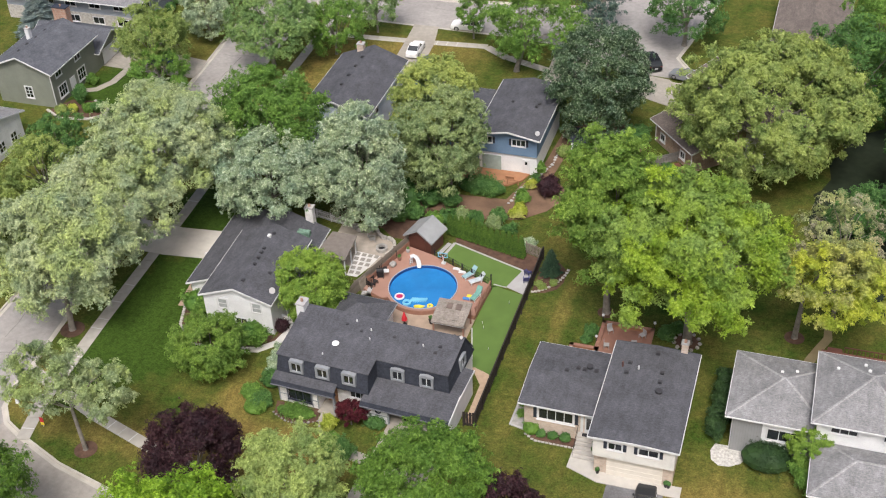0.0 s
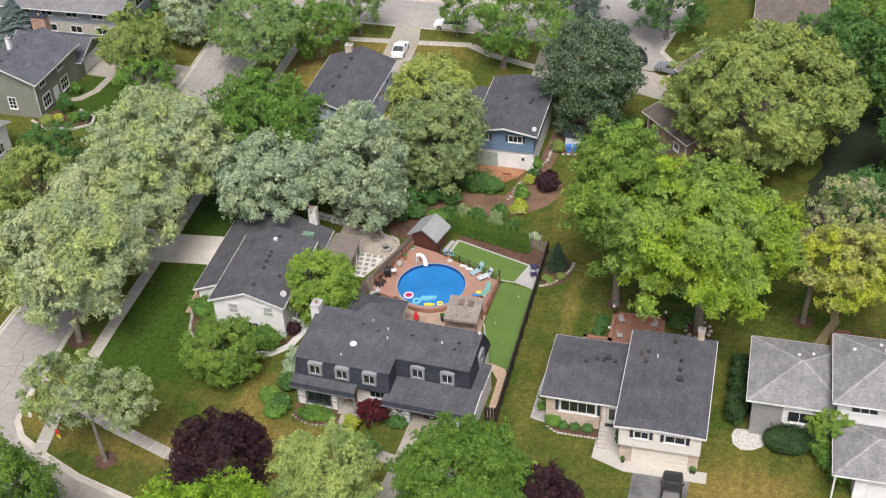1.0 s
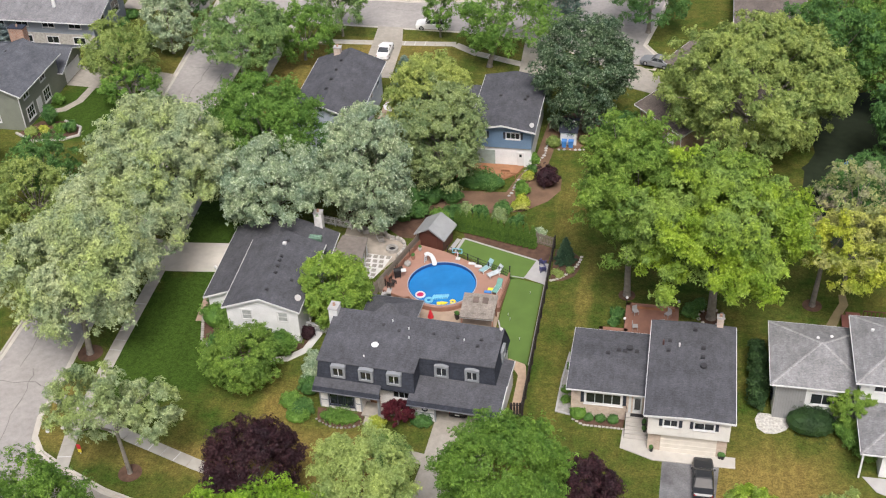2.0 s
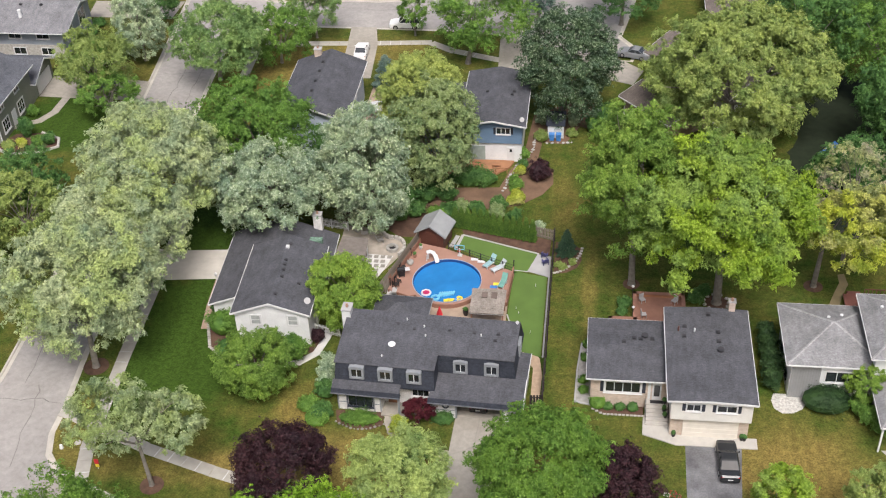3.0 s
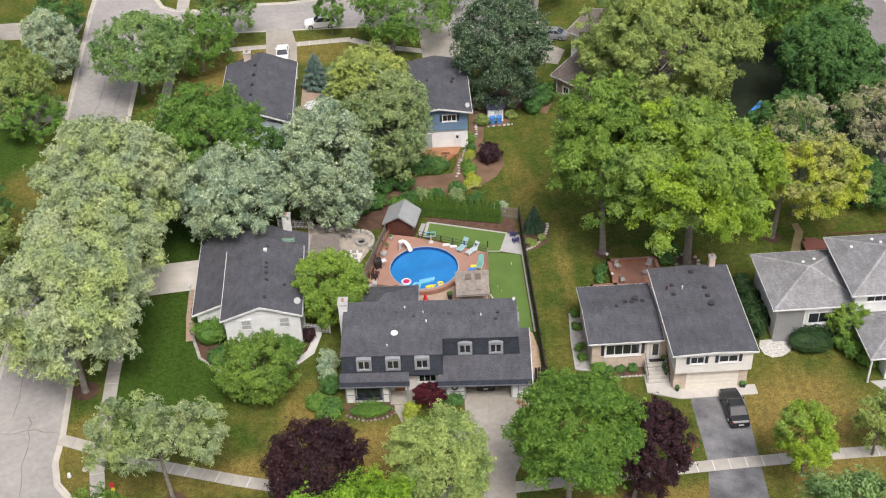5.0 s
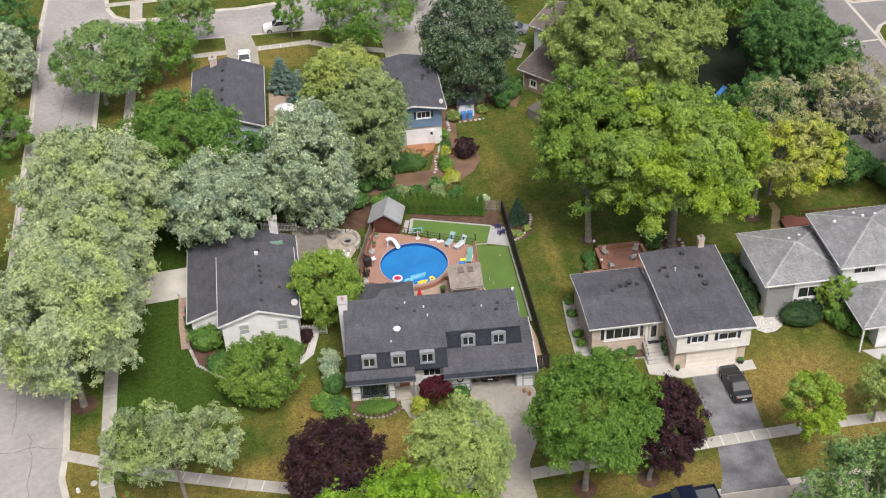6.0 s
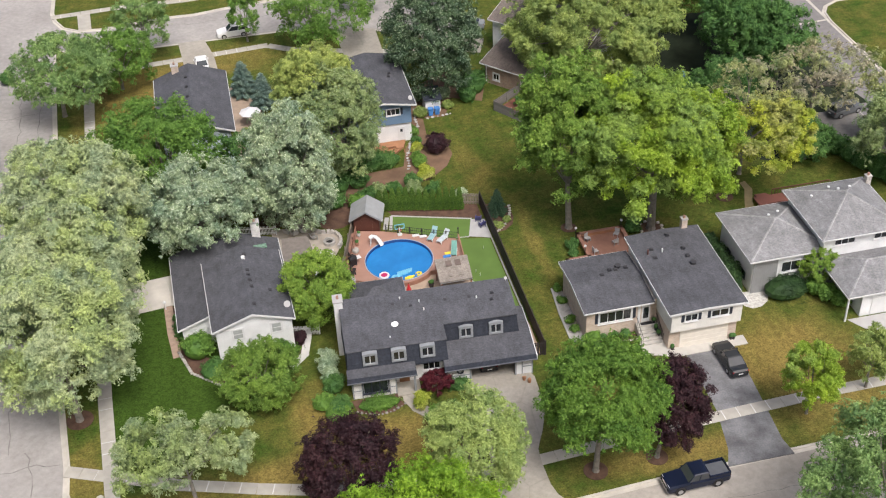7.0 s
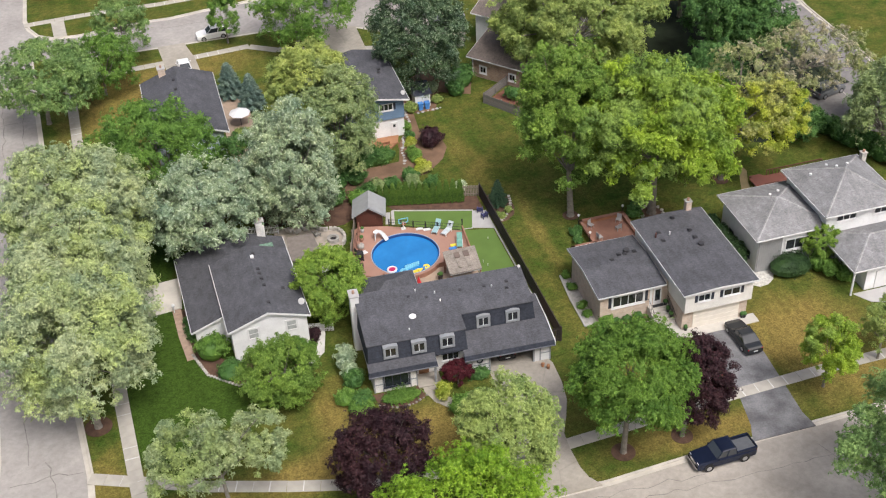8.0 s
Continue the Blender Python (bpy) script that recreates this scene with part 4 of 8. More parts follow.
window(L, 'S', 0.2, -0.4, 0.8, 0.7, 1.6, WHITE_PAINT, 2, 1, local=True)
roof_vents(L, [(0.4, 1.55, 5.65), (0.5, 4.4, 5.63), (0.45, 5.5, 5.65), (0.4, 6.4, 5.66), (0.4, 7.15, 5.66), (2.25, 4.1, 5.0), (0.4, 9.9, 5.66)], local=True)
part("box_vent", boxed(0.05, 0.4, 9.0, 9.35, 5.5, 5.95), WHITE_PAINT, L, "white roof vent", local=True)
part("skylight", joined(boxed(1.6, 3.0, 13.1, 13.8, 3.1, 3.72)), plain("skylight_green_glass", (0.16, 0.26, 0.2), 0.2, 0.4, 3.0), L, "pale green skylight", local=True)
chimney(L, 1.7, 2.6, 15.6, 16.4, 0, 5.2, BRICK_WHITE, local=True)
dish(L, (3.6, 1.5, 4.9), 0.34, (0.1, -0.8, 0.5), local=True)

# mansard house with the pool
M = thing("house", "two-storey mansard house with slate shingles and whitewashed walls", "house", (-12.84, 1.34, 0), rot=-2.85)


def mp(name, bm, material, label="", parent=None):
    return part(name, bm, material, parent or M, label, local=True)


for dims in ((0.45, 4.7, 0.6, 1.0, -0.1, 2.6), (0.45, 0.75, 1.0, 10.2, -0.1, 3.0), (4.5, 4.7, 1.0, 2.2, -0.1, 2.6), (4.7, 9.5, 2.0, 2.3, -0.1, 3.2)):
    mp("wall", boxed(*dims), BRICK_WHITE, "whitewashed brick wall")
for dims in ((9.5, 11.9, 0.75, 1.05, -0.1, 2.5), (16.35, 18.0, 0.75, 1.05, -0.1, 2.5), (11.9, 16.35, 0.75, 1.05, 2.2, 2.5), (17.8, 18.1, 1.05, 7.2, -0.1, 2.42), (9.5, 9.7, 1.05, 2.0, -0.1, 2.5), (0.75, 17.0, 9.9, 10.2, -0.1, 3.0), (16.8, 17.0, 7.2, 9.9, -0.1, 3.0)):
    mp("wall", boxed(*dims), WHITE_PAINT, "white painted garage wall")
mp("garage_floor", boxed(9.7, 17.8, 1.0, 7.0, -0.1, 0.06), CONCRETE)
mp("garage_back_wall", boxed(9.7, 17.8, 7.0, 7.2, -0.1, 2.7), WHITE_PAINT)
mp("floor_slab", boxed(0.75, 9.6, 1.2, 9.9, 2.75, 2.93), DARK_PAINT)
mp("floor_slab", boxed(9.65, 17.2, 3.6, 9.9, 2.75, 2.93), DARK_PAINT)
# mansard faces
mp("mansard", hull(bmesh.new(), [(0.15, 1.1, 2.95), (9.85, 1.1, 2.95), (9.85, 3.3, 2.95), (17.25, 3.3, 2.95), (17.25, 10.3, 2.95), (0.15, 10.3, 2.95)],
                   [(0.35, 1.6, 5.16), (9.75, 1.6, 5.16), (9.75, 3.6, 5.3), (17.02, 3.6, 5.3), (17.02, 8.6, 5.3), (0.35, 8.6, 5.16)]), ROOF_MANSARD, "steep slate-blue shingled mansard face")
bm = bmesh.new()
v = [bm.verts.new(p) for p in ((0.2, 1.48, 5.2), (9.85, 1.48, 5.2), (9.85, 3.48, 5.38), (17.12, 3.48, 5.36), (17.12, 8.3, 6.15), (0.2, 8.3, 6.15), (17.12, 10.4, 3.2), (0.2, 10.4, 3.2))]
w = [bm.verts.new(u.co - Vector((0, 0, 0.09))) for u in v]
for f in ((0, 1, 2, 5), (2, 3, 4, 5), (5, 4, 6, 7)):
    bm.faces.new([v[i] for i in f])
    bm.faces.new([w[i] for i in f[::-1]])
for a, b in ((0, 1), (1, 2), (2, 3), (3, 4), (4, 6), (6, 7), (7, 5), (5, 0)):
    bm.faces.new((w[a], w[b], v[b], v[a]))
mtop = mp("roof", bm, ROOF_DARK, "low dark shingled upper roof")
mp("gable_end", hull(bmesh.new(), [(16.9, 3.6, 5.2), (17.02, 3.6, 5.2), (17.02, 10.2, 3.3), (16.9, 10.2, 3.3)], [(16.9, 8.2, 6.02), (17.02, 8.2, 6.02), (17.02, 8.4, 6.02), (16.9, 8.4, 6.02)]), ROOF_MANSARD)


GUTTER_GREY = plain("slate_gutter_paint", (0.13, 0.135, 0.15), 0.5, 0.1)


def skirt(x0, x1, y_wall, y_edge, z_wall, z_edge, z_low, lab):
    bm = bmesh.new()
    hull(bm, [(x0, y_edge, z_edge - 0.1), (x1, y_edge, z_edge - 0.1), (x1, y_wall, z_wall - 0.1), (x0, y_wall, z_wall - 0.1)], [(x0, y_edge, z_edge), (x1, y_edge, z_edge), (x1, y_wall, z_wall), (x0, y_wall, z_wall)])
    s = mp("skirt_roof", bm, ROOF_DARK, lab)
    bm = bmesh.new()
    hull(bm, [(x0 - 0.05, y_edge - 0.22, z_low), (x1 + 0.05, y_edge - 0.22, z_low), (x1 + 0.05, y_edge + 0.3, z_low), (x0 - 0.05, y_edge + 0.3, z_low)], [(x0, y_edge - 0.02, z_edge + 0.005), (x1, y_edge - 0.02, z_edge + 0.005), (x1, y_edge + 0.2, z_edge + 0.005), (x0, y_edge + 0.2, z_edge + 0.005)])
    mp("fascia", bm, ROOF_MANSARD, "steep dark shingled fascia", s)
    part("gutter", boxed(x0 - 0.06, x1 + 0.06, y_edge - 0.28, y_edge - 0.2, z_low - 0.02, z_low + 0.07), GUTTER_GREY, s, local=True)


skirt(0.05, 6.62, 1.2, 0.25, 3.32, 2.98, 2.5, "low shingled skirt roof over the front window")
skirt(9.35, 18.25, 3.4, 0.3, 3.3, 2.78, 2.3, "shingled skirt roof over the garage")
bm = bmesh.new()
hull(bm, [(17.2, 3.35, 3.1), (18.3, 3.35, 3.0), (18.3, 7.2, 3.0), (17.2, 7.2, 3.1)], [(17.2, 3.35, 3.29), (18.3, 3.35, 3.2), (18.3, 7.2, 3.16), (17.2, 7.2, 3.28)])
mp("skirt_roof", bm, ROOF_DARK)
part("rake_board", hull(bmesh.new(), [(18.26, 0.1, 2.3), (18.34, 0.1, 2.3), (18.34, 3.4, 3.0), (18.26, 3.4, 3.0)], [(18.26, 0.1, 2.74), (18.34, 0.1, 2.74), (18.34, 3.4, 3.3), (18.26, 3.4, 3.3)]), WHITE_PAINT, mtop, "white rake board", local=True)
part("rake_board", boxed(18.305, 18.36, 3.4, 7.2, 2.95, 3.2), WHITE_PAINT, mtop, local=True)
part("wall", hull(bmesh.new(), [(17.85, 1.1, 2.4), (18.08, 1.1, 2.4), (18.08, 7.2, 2.4), (17.85, 7.2, 2.4)], [(17.85, 1.1, 2.75), (18.08, 1.1, 2.75), (18.08, 7.2, 3.0), (17.85, 7.2, 3.0)]), WHITE_PAINT, M, "white painted side wall", local=True)


def arched_window(x0, x1, y, z0, z1, turn=0):
    """Grey casing with a shallow arched head, standing out of the mansard."""
    n = 8
    w_ = x1 - x0
    arc = [(x0 + w_ * i / n, z1 + 0.14 * math.sin(math.pi * i / n)) for i in range(n + 1)]
    bm = bmesh.new()
    for a, b, c, d in ((x0, x0 + 0.22, z0, z1), (x1 - 0.22, x1, z0, z1), (x0 + 0.22, x1 - 0.22, z0, z0 + 0.2), (x0 + 0.22, x1 - 0.22, z1 - 0.2, z1)):
        box(bm, a, b, y - 0.12, y + 0.5, c, d)
    hull(bm, [(u, y + 0.5, z) for u, z in [(x0, z1)] + arc[1:-1] + [(x1, z1)]], [(u, y - 0.14, z) for u, z in [(x0, z1)] + arc[1:-1] + [(x1, z1)]])
    bmesh.ops.recalc_face_normals(bm, faces=bm.faces[:])
    spin = pose(0, 0, 0, 0, 0, turn)

    def turned(b):
        b.transform(spin)
        return b
    wd = mp("window", turned(bm), GREY_TRIM, "pale grey arched window casing")
    mid = (x0 + x1) / 2
    part("pane", turned(boxed(x0 + 0.22, mid - 0.03, y + 0.02, y + 0.06, z0 + 0.2, z1 - 0.2)), GLASS, wd, local=True)
    part("pane", turned(boxed(mid + 0.03, x1 - 0.22, y + 0.02, y + 0.06, z0 + 0.2, z1 - 0.2)), GLASS, wd, local=True)
    part("mullion", turned(boxed(mid - 0.03, mid + 0.03, y - 0.02, y + 0.05, z0 + 0.2, z1 - 0.2)), WHITE_PAINT, wd, local=True)
    return wd


for x in (1.7, 4.45, 7.2):
    arched_window(x, x + 1.42, 1.2, 3.62, 5.0)
for x in (11.3, 14.25):
    arched_window(x, x + 1.38, 3.36, 3.42, 4.8)
arched_window(6.35, 7.8, -17.2, 3.42, 4.8, 90)
dish(M, (16.85, 7.9, 6.4), 0.17, (0.2, -0.75, 0.55), local=True)
chimney(M, -0.25, 0.6, 7.1, 8.3, -0.1, 6.75, WHITE_PAINT, local=True, cap=PALE)
disc_bm = bmesh.new()
ball(disc_bm, (5.25, 4.3, 5.52), 0.36, 0.55, 16)
mp("light_tube", disc_bm, plain("white_dome_acrylic", (0.85, 0.86, 0.86), 0.25, 0.03), "white domed skylight")
for x, y in ((6.2, 7.4), (8.0, 6.7), (4.6, 2.7), (8.3, 5.6), (13.6, 6.2)):
    vent_pipe(M, x, y, 4.8 + 0.158 * (y - 0.1), WHITE_PAINT, 0.28, 0.07, local=True)
roof_vents(M, [(5.4, 6.9, 5.85), (7.1, 6.4, 5.78), (12.9, 6.5, 5.8), (15.2, 6.6, 5.85), (15.0, 5.8, 5.72), (10.5, 6.6, 5.8)], local=True)
# picture window, entry, side lights, garage
window(M, 'S', 0.6, 1.5, 3.85, 0.6, 2.1, DARK_PAINT, 3, 1, local=True)
window(M, 'S', 2.0, 7.5, 9.1, 1.3, 2.2, WHITE_PAINT, 3, 1, local=True)
part("front_door", boxed(5.1, 6.1, 1.93, 2.0, 0.15, 2.2), plain("stained_oak_door", (0.25, 0.12, 0.06), 0.5, 0.2), M, "stained wooden front door", local=True)
mp("porch_post", boxed(6.35, 6.55, 0.35, 0.55, 0.0, 2.5), GREY_TRIM)
mp("porch_step", boxed(4.7, 7.0, 0.1, 2.0, -0.05, 0.15), CONCRETE)
part("garage_door_frame", joined(boxed(11.8, 11.95, 0.7, 0.9, 0, 2.3), boxed(16.25, 16.4, 0.7, 0.9, 0, 2.3), boxed(11.8, 16.4, 0.7, 0.9, 2.15, 2.32)), GREY_TRIM, M, local=True)
# half-timber bands on the front walls
for x0, x1, y, z0, z1 in ((0.45, 1.45, 0.6, 0.95, 1.05), (3.95, 4.7, 0.6, 0.95, 1.05), (0.45, 0.57, 0.6, 0.0, 2.5), (1.3, 1.42, 0.6, 0.0, 2.5), (3.96, 4.08, 0.6, 0.0, 2.5), (4.58, 4.7, 0.6, 0.0, 2.5), (9.5, 11.8, 0.75, 0.95, 1.05), (9.5, 9.62, 0.75, 0.0, 2.4), (16.95, 18.0, 0.75, 0.95, 1.05), (16.9, 17.02, 0.75, 0.0, 2.4), (17.9, 18.02, 0.75, 0.0, 2.4)):
    part("timber_band", boxed(x0, x1, y - 0.035, y - 0.003, z0, z1), GREY_TRIM, M, local=True)
part("wreath", torus_ring(10.9, 0.7, 1.55, 0.26, 0.08), DARK_PAINT, M, "dark round wall wreath", local=True)
# rear single-storey wing
mp("wall", boxed(2.1, 6.9, 10.0, 14.1, -0.1, 2.85), BRICK_WHITE, "rear wing wall")
hip_roof(M, 1.6, 7.3, 9.6, 14.6, 2.95, 4.2, ROOF_DARK, GREY_TRIM, local=True, label="dark rear wing roof")

# split-level house with the pale garage
CREAM_DOOR = plain("cream_garage_door", (0.66, 0.62, 0.55), 0.5, 0.05)
APRON = plain("bright_apron_concrete", (0.44, 0.42, 0.385), 0.9, 0.1, 0.8)
N = thing("house", "split-level house with tan brick and pale siding", "house", (18.5, 0, 0))
part("wall", boxed(18.95, 26.0, 0.95, 12.7, -0.1, 2.62), BRICK_TAN, N, "tan brick lower wall")
part("wall", boxed(18.85, 26.1, 0.4, 12.75, 2.62, 5.15), siding("cream_siding", (0.7, 0.685, 0.65)), N, "cream sided upper wall")
gable_roof(N, 18.45, 26.45, 0.0, 13.12, 5.27, 5.45, 'y', ROOF_DARK, WHITE_PAINT, label="dark shingled main roof")
part("wall", boxed(11.6, 18.95, 4.4, 12.2, -0.1, 3.75), BRICK_TAN, N, "tan brick low wing wall")
gable_roof(N, 11.15, 18.46, 3.85, 12.55, 3.9, 4.35, 'x', ROOF_DARK, WHITE_PAINT, label="dark shingled low roof")
part("garage_door", joined(boxed(20.1, 25.1, 0.86, 0.95, 0.08, 2.2)), CREAM_DOOR, N, "cream double garage door")
for k in range(1, 4):
    part("door_groove", boxed(20.1, 25.1, 0.845, 0.862, 0.08 + k * 0.53 - 0.015, 0.08 + k * 0.53 + 0.015), CREAM_DOOR, N)
for a, b in ((19.9, 21.5), (22.6, 24.7)):
    wd = window(N, 'S', 0.4, a + 0.35, b - 0.05, 3.85, 4.6, WHITE_PAINT, 2, 1)
    shutters(N, 'S', 0.4, a + 0.35, b - 0.05, 3.85, 4.6, 0.3)
wd = window(N, 'S', 4.4, 13.0, 16.2, 1.9, 3.1, WHITE_PAINT, 4, 1, frame=0.2)
shutters(N, 'S', 4.4, 13.0, 16.2, 1.9, 3.1, 0.4)
part("front_door", boxed(17.35, 18.2, 4.32, 4.4, 1.15, 3.2), WHITE_PAINT, N, "white storm door with glass")
part("door_glass", boxed(17.5, 18.05, 4.3, 4.325, 1.6, 3.0), GLASS, N)
part("side_light", boxed(16.95, 17.2, 4.33, 4.4, 1.15, 3.2), WHITE_PAINT, N)
chimney(N, 24.6, 25.2, 12.8, 13.4, 0, 6.4, BRICK_TAN)
roof_vents(N, [(22.6, 11.9, 5.62), (23.4, 9.4, 5.6), (23.4, 8.1, 5.6), (20.2, 8.8, 5.4), (20.3, 10.2, 5.4)])
part("roof_vent", disc(bmesh.new(), 23.5, 6.9, 0.32, 5.45, 5.68, 16), VENT_GREY, N, "round black roof turbine")
vent_pipe(N, 19.7, 9.6, 5.3, plain("rusty_flue", (0.1, 0.05, 0.045), 0.6, 0.2), 0.6, 0.09)
vent_pipe(N, 21.2, 9.5, 5.5, WHITE_PAINT, 0.3, 0.08)
roof_vents(N, [(14.6, 8.8, 4.33), (15.6, 9.4, 4.33), (17.3, 9.4, 4.33), (16.2, 9.35, 4.3)])
part("roof_vent", disc(bmesh.new(), 16.6, 9.8, 0.32, 4.15, 4.45, 16), VENT_GREY, N, "round black roof turbine")

# grey hip-roofed house
CAPS = shingles("pale_ridge_shingles", (0.29, 0.29, 0.292))
G = thing("house", "pale house with weathered grey hip roofs", "house", (38, 8, 0))
part("wall", boxed(30.2, 37.4, 6.95, 14.9, -0.1, 4.5), WHITE_SIDING, G, "white sided wall")
GREY_PANEL = siding("grey_board_cladding", (0.25, 0.255, 0.26), 0.24, True)
panel = part("wall_panel", boxed(30.25, 32.9, 6.87, 6.95, 0, 4.35), GREY_PANEL, G, "grey upright board cladding")
for k in range(12):
    part("batten", boxed(30.27 + k * 0.235, 30.32 + k * 0.235, 6.83, 6.87, 0.05, 4.35), GREY_PANEL, panel)
hip_roof(G, 29.6, 38.8, 6.4, 15.4, 4.6, 6.25, ROOF_GREY, WHITE_PAINT, label="weathered grey low hip roof", caps=CAPS)
part("wall", boxed(37.4, 45.5, 6.3, 14.6, -0.1, 6.3), WHITE_SIDING, G, "white sided two-storey wall")
hip_roof(G, 36.85, 46.1, 5.7, 15.15, 6.4, 8.55, ROOF_GREY, WHITE_PAINT, label="weathered grey upper hip roof", caps=CAPS)
part("wall", boxed(39.3, 47.2, 0.7, 6.3, -0.1, 3.1), WHITE_SIDING, G, "white garage wall")
hip_roof(G, 37.3, 47.8, 0.1, 7.4, 3.3, 4.75, ROOF_GREY, WHITE_PAINT, label="weathered grey garage hip roof", caps=CAPS)
part("porch_post", boxed(37.5, 37.66, 0.3, 0.46, 0, 3.15), WHITE_PAINT, G, "white porch post")
part("garage_door", boxed(40.4, 45.4, 0.62, 0.7, 0.06, 2.25), WHITE_PAINT, G, "white garage door")
window(G, 'S', 6.87, 33.4, 36.4, 2.3, 3.5, WHITE_PAINT, 3, 1, frame=0.14)
for x in (8.4, 12.2):
    window(G, 'W', 30.2, x, x + 0.7, 1.0, 1.6, DARK_PAINT, 1, 1)
for a in (38.6, 43.0):
    window(G, 'S', 6.3, a, a + 2.2, 5.1, 5.8, WHITE_PAINT, 3, 1)
chimney(G, 45.75, 46.3, 13.7, 14.25, 0, 7.35, STONE, cap=STONE)
for x, y, z in ((33.9, 12.0, 5.85), (35.2, 12.6, 5.65), (38.6, 12.2, 7.25), (41.2, 11.6, 8.1), (42.6, 11.8, 8.0), (40.9, 13.0, 7.45)):
    part("roof_vent", disc(bmesh.new(), x, y, 0.15, z - 0.15, z + 0.12, 14), WHITE_PAINT, G, "round white roof vent")

# blue house behind the pool yard
B = thing("house", "blue and white two-storey house with dark roof", "house", (-1, 50, 0))
part("wall", boxed(-5.0, 2.2, 46.2, 58.1, -0.1, 2.7), WHITE_SIDING, B, "white lower wall")
part("wall", boxed(-10.0, -5.0, 47.9, 56.9, -0.1, 4.6), BLUE_SIDING, B, "blue sided wing wall")
part("wall", boxed(-5.0, 2.3, 46.0, 58.2, 2.7, 5.55), BLUE_SIDING, B, "blue sided upper wall")
part("wall_panel", boxed(2.2, 2.26, 46.2, 58.1, -0.1, 2.7), WHITE_SIDING, B, "white side wall")
gable_roof(B, -5.3, 2.85, 45.2, 58.7, 5.6, 6.35, 'y', ROOF_DARK, WHITE_PAINT, label="dark shingled roof")
gable_roof(B, -10.4, -5.35, 47.4, 57.4, 4.7, 5.4, 'x', ROOF_DARK, WHITE_PAINT, label="lower dark shingled wing roof")
for a in (-4.9, -0.75):
    window(B, 'S', 46.0, a, a + 1.6, 4.1, 4.9, WHITE_PAINT, 3, 1)
    shutters(B, 'S', 46.0, a, a + 1.6, 4.1, 4.9, 0.28)
part("sliding_door", boxed(-4.6, -2.2, 46.1, 46.2, 0.2, 2.2), plain("pale_green_glass_door", (0.3, 0.36, 0.33), 0.2, 0.1), B, "pale sliding glass door")
part("back_door", boxed(0.5, 1.4, 46.1, 46.2, 0.1, 2.1), WHITE_PAINT, B)
part("door_window", boxed(0.8, 1.1, 46.08, 46.1, 1.45, 1.85), GLASS, B)
dish(B, (2.3, 46.2, 6.05), 0.3)
roof_vents(B, [(0.9, 53.0, 6.1), (0.7, 52.2, 6.1), (-2.4, 52.6, 6.2)])

# pale blue house at the north street
H = thing("house", "pale blue house with a dark gable roof", "house", (-24, 55, 0))
gable_walls(H, -28.0, -19.9, 46.6, 60.8, 5.1, 6.6, 'y', PALEBLUE_SIDING)
gable_roof(H, -28.6, -19.3, 46.0, 61.4, 5.15, 6.9, 'y', ROOF_DARK, WHITE_PAINT, label="dark shingled roof")
window(H, 'S', 46.6, -21.6, -20.7, 0.9, 2.1, WHITE_PAINT, 1, 2)
for y in (50, 54.5, 58):
    window(H, 'E', -19.9, y, y + 1.1, 3.2, 4.4, WHITE_PAINT, 1, 2)
chimney(H, -26.1, -25.2, 60.4, 61.2, 0, 7.2, BRICK_TAN)
roof_vents(H, [(-24.4, y, 6.85) for y in (50.5, 53.0, 55.5, 58.0)])

# brown brick house by the drive
R_ = thing("house", "low brown brick house with brown-grey roof", "house", (13.95, 57.85, 0), rot=-49)
gable_walls(R_, 0.5, 9.0, 0.55, 12.5, 2.95, 4.6, 'x', BRICK_ROSE, local=True)
gable_roof(R_, 0, 9.5, 0, 13.0, 3.05, 4.75, 'x', ROOF_BROWN, WHITE_PAINT, local=True)
gable_walls(R_, -3.4, 11.5, 8.0, 16.0, 5.1, 6.7, 'x', WHITE_SIDING, local=True, label="white sided two-storey wall")
gable_roof(R_, -3.9, 12.0, 7.5, 16.5, 5.2, 6.9, 'x', ROOF_BROWN, WHITE_PAINT, local=True, label="brown-grey upper roof")
for u in (1.9, 6.4):
    window(R_, 'S', 0.55, u, u + 0.8, 0.9, 1.7, WHITE_PAINT, 2, 1, local=True, frame=0.2)
part("downpipe", boxed(8.72, 8.82, 0.46, 0.56, 0.1, 2.9), WHITE_PAINT, R_, "white downpipe", local=True)
part("downpipe", boxed(0.66, 0.76, 0.46, 0.56, 0.1, 2.9), WHITE_PAINT, R_, "white downpipe", local=True)

# house at the north-east
E_ = thing("house", "long low house with a grey-brown roof", "house", (31, 90, 0))
gable_walls(E_, 27, 36, 80.5, 98, 3.0, 4.6, 'y', BRICK_TAN)
gable_roof(E_, 26.3, 36.6, 80, 98.6, 3.1, 4.8, 'y', ROOF_BROWN, WHITE_PAINT)

# olive house across the west street
ROOF_BLUE = shingles("blue_grey_shingles", (0.1, 0.106, 0.122))
ROOF_LIGHT = shingles("light_grey_shingles", (0.19, 0.19, 0.2))
O = thing("house", "olive grey two-storey house with blue-grey roof", "house", (-70, 53, 0))
gable_walls(O, -74.0, -65.2, 46.3, 57.4, 5.35, 7.35, 'y', OLIVE_SIDING)
gable_roof(O, -74.6, -64.5, 45.7, 57.8, 5.45, 7.5, 'y', ROOF_BLUE, WHITE_PAINT, label="blue-grey shingled main roof")
gable_walls(O, -76.0, -65.3, 57.4, 64.4, 2.75, 4.6, 'x', OLIVE_SIDING, label="garage wing wall")
gable_roof(O, -76.4, -64.4, 57.0, 65.2, 2.8, 4.7, 'x', ROOF_BLUE, WHITE_PAINT, label="blue-grey garage roof")
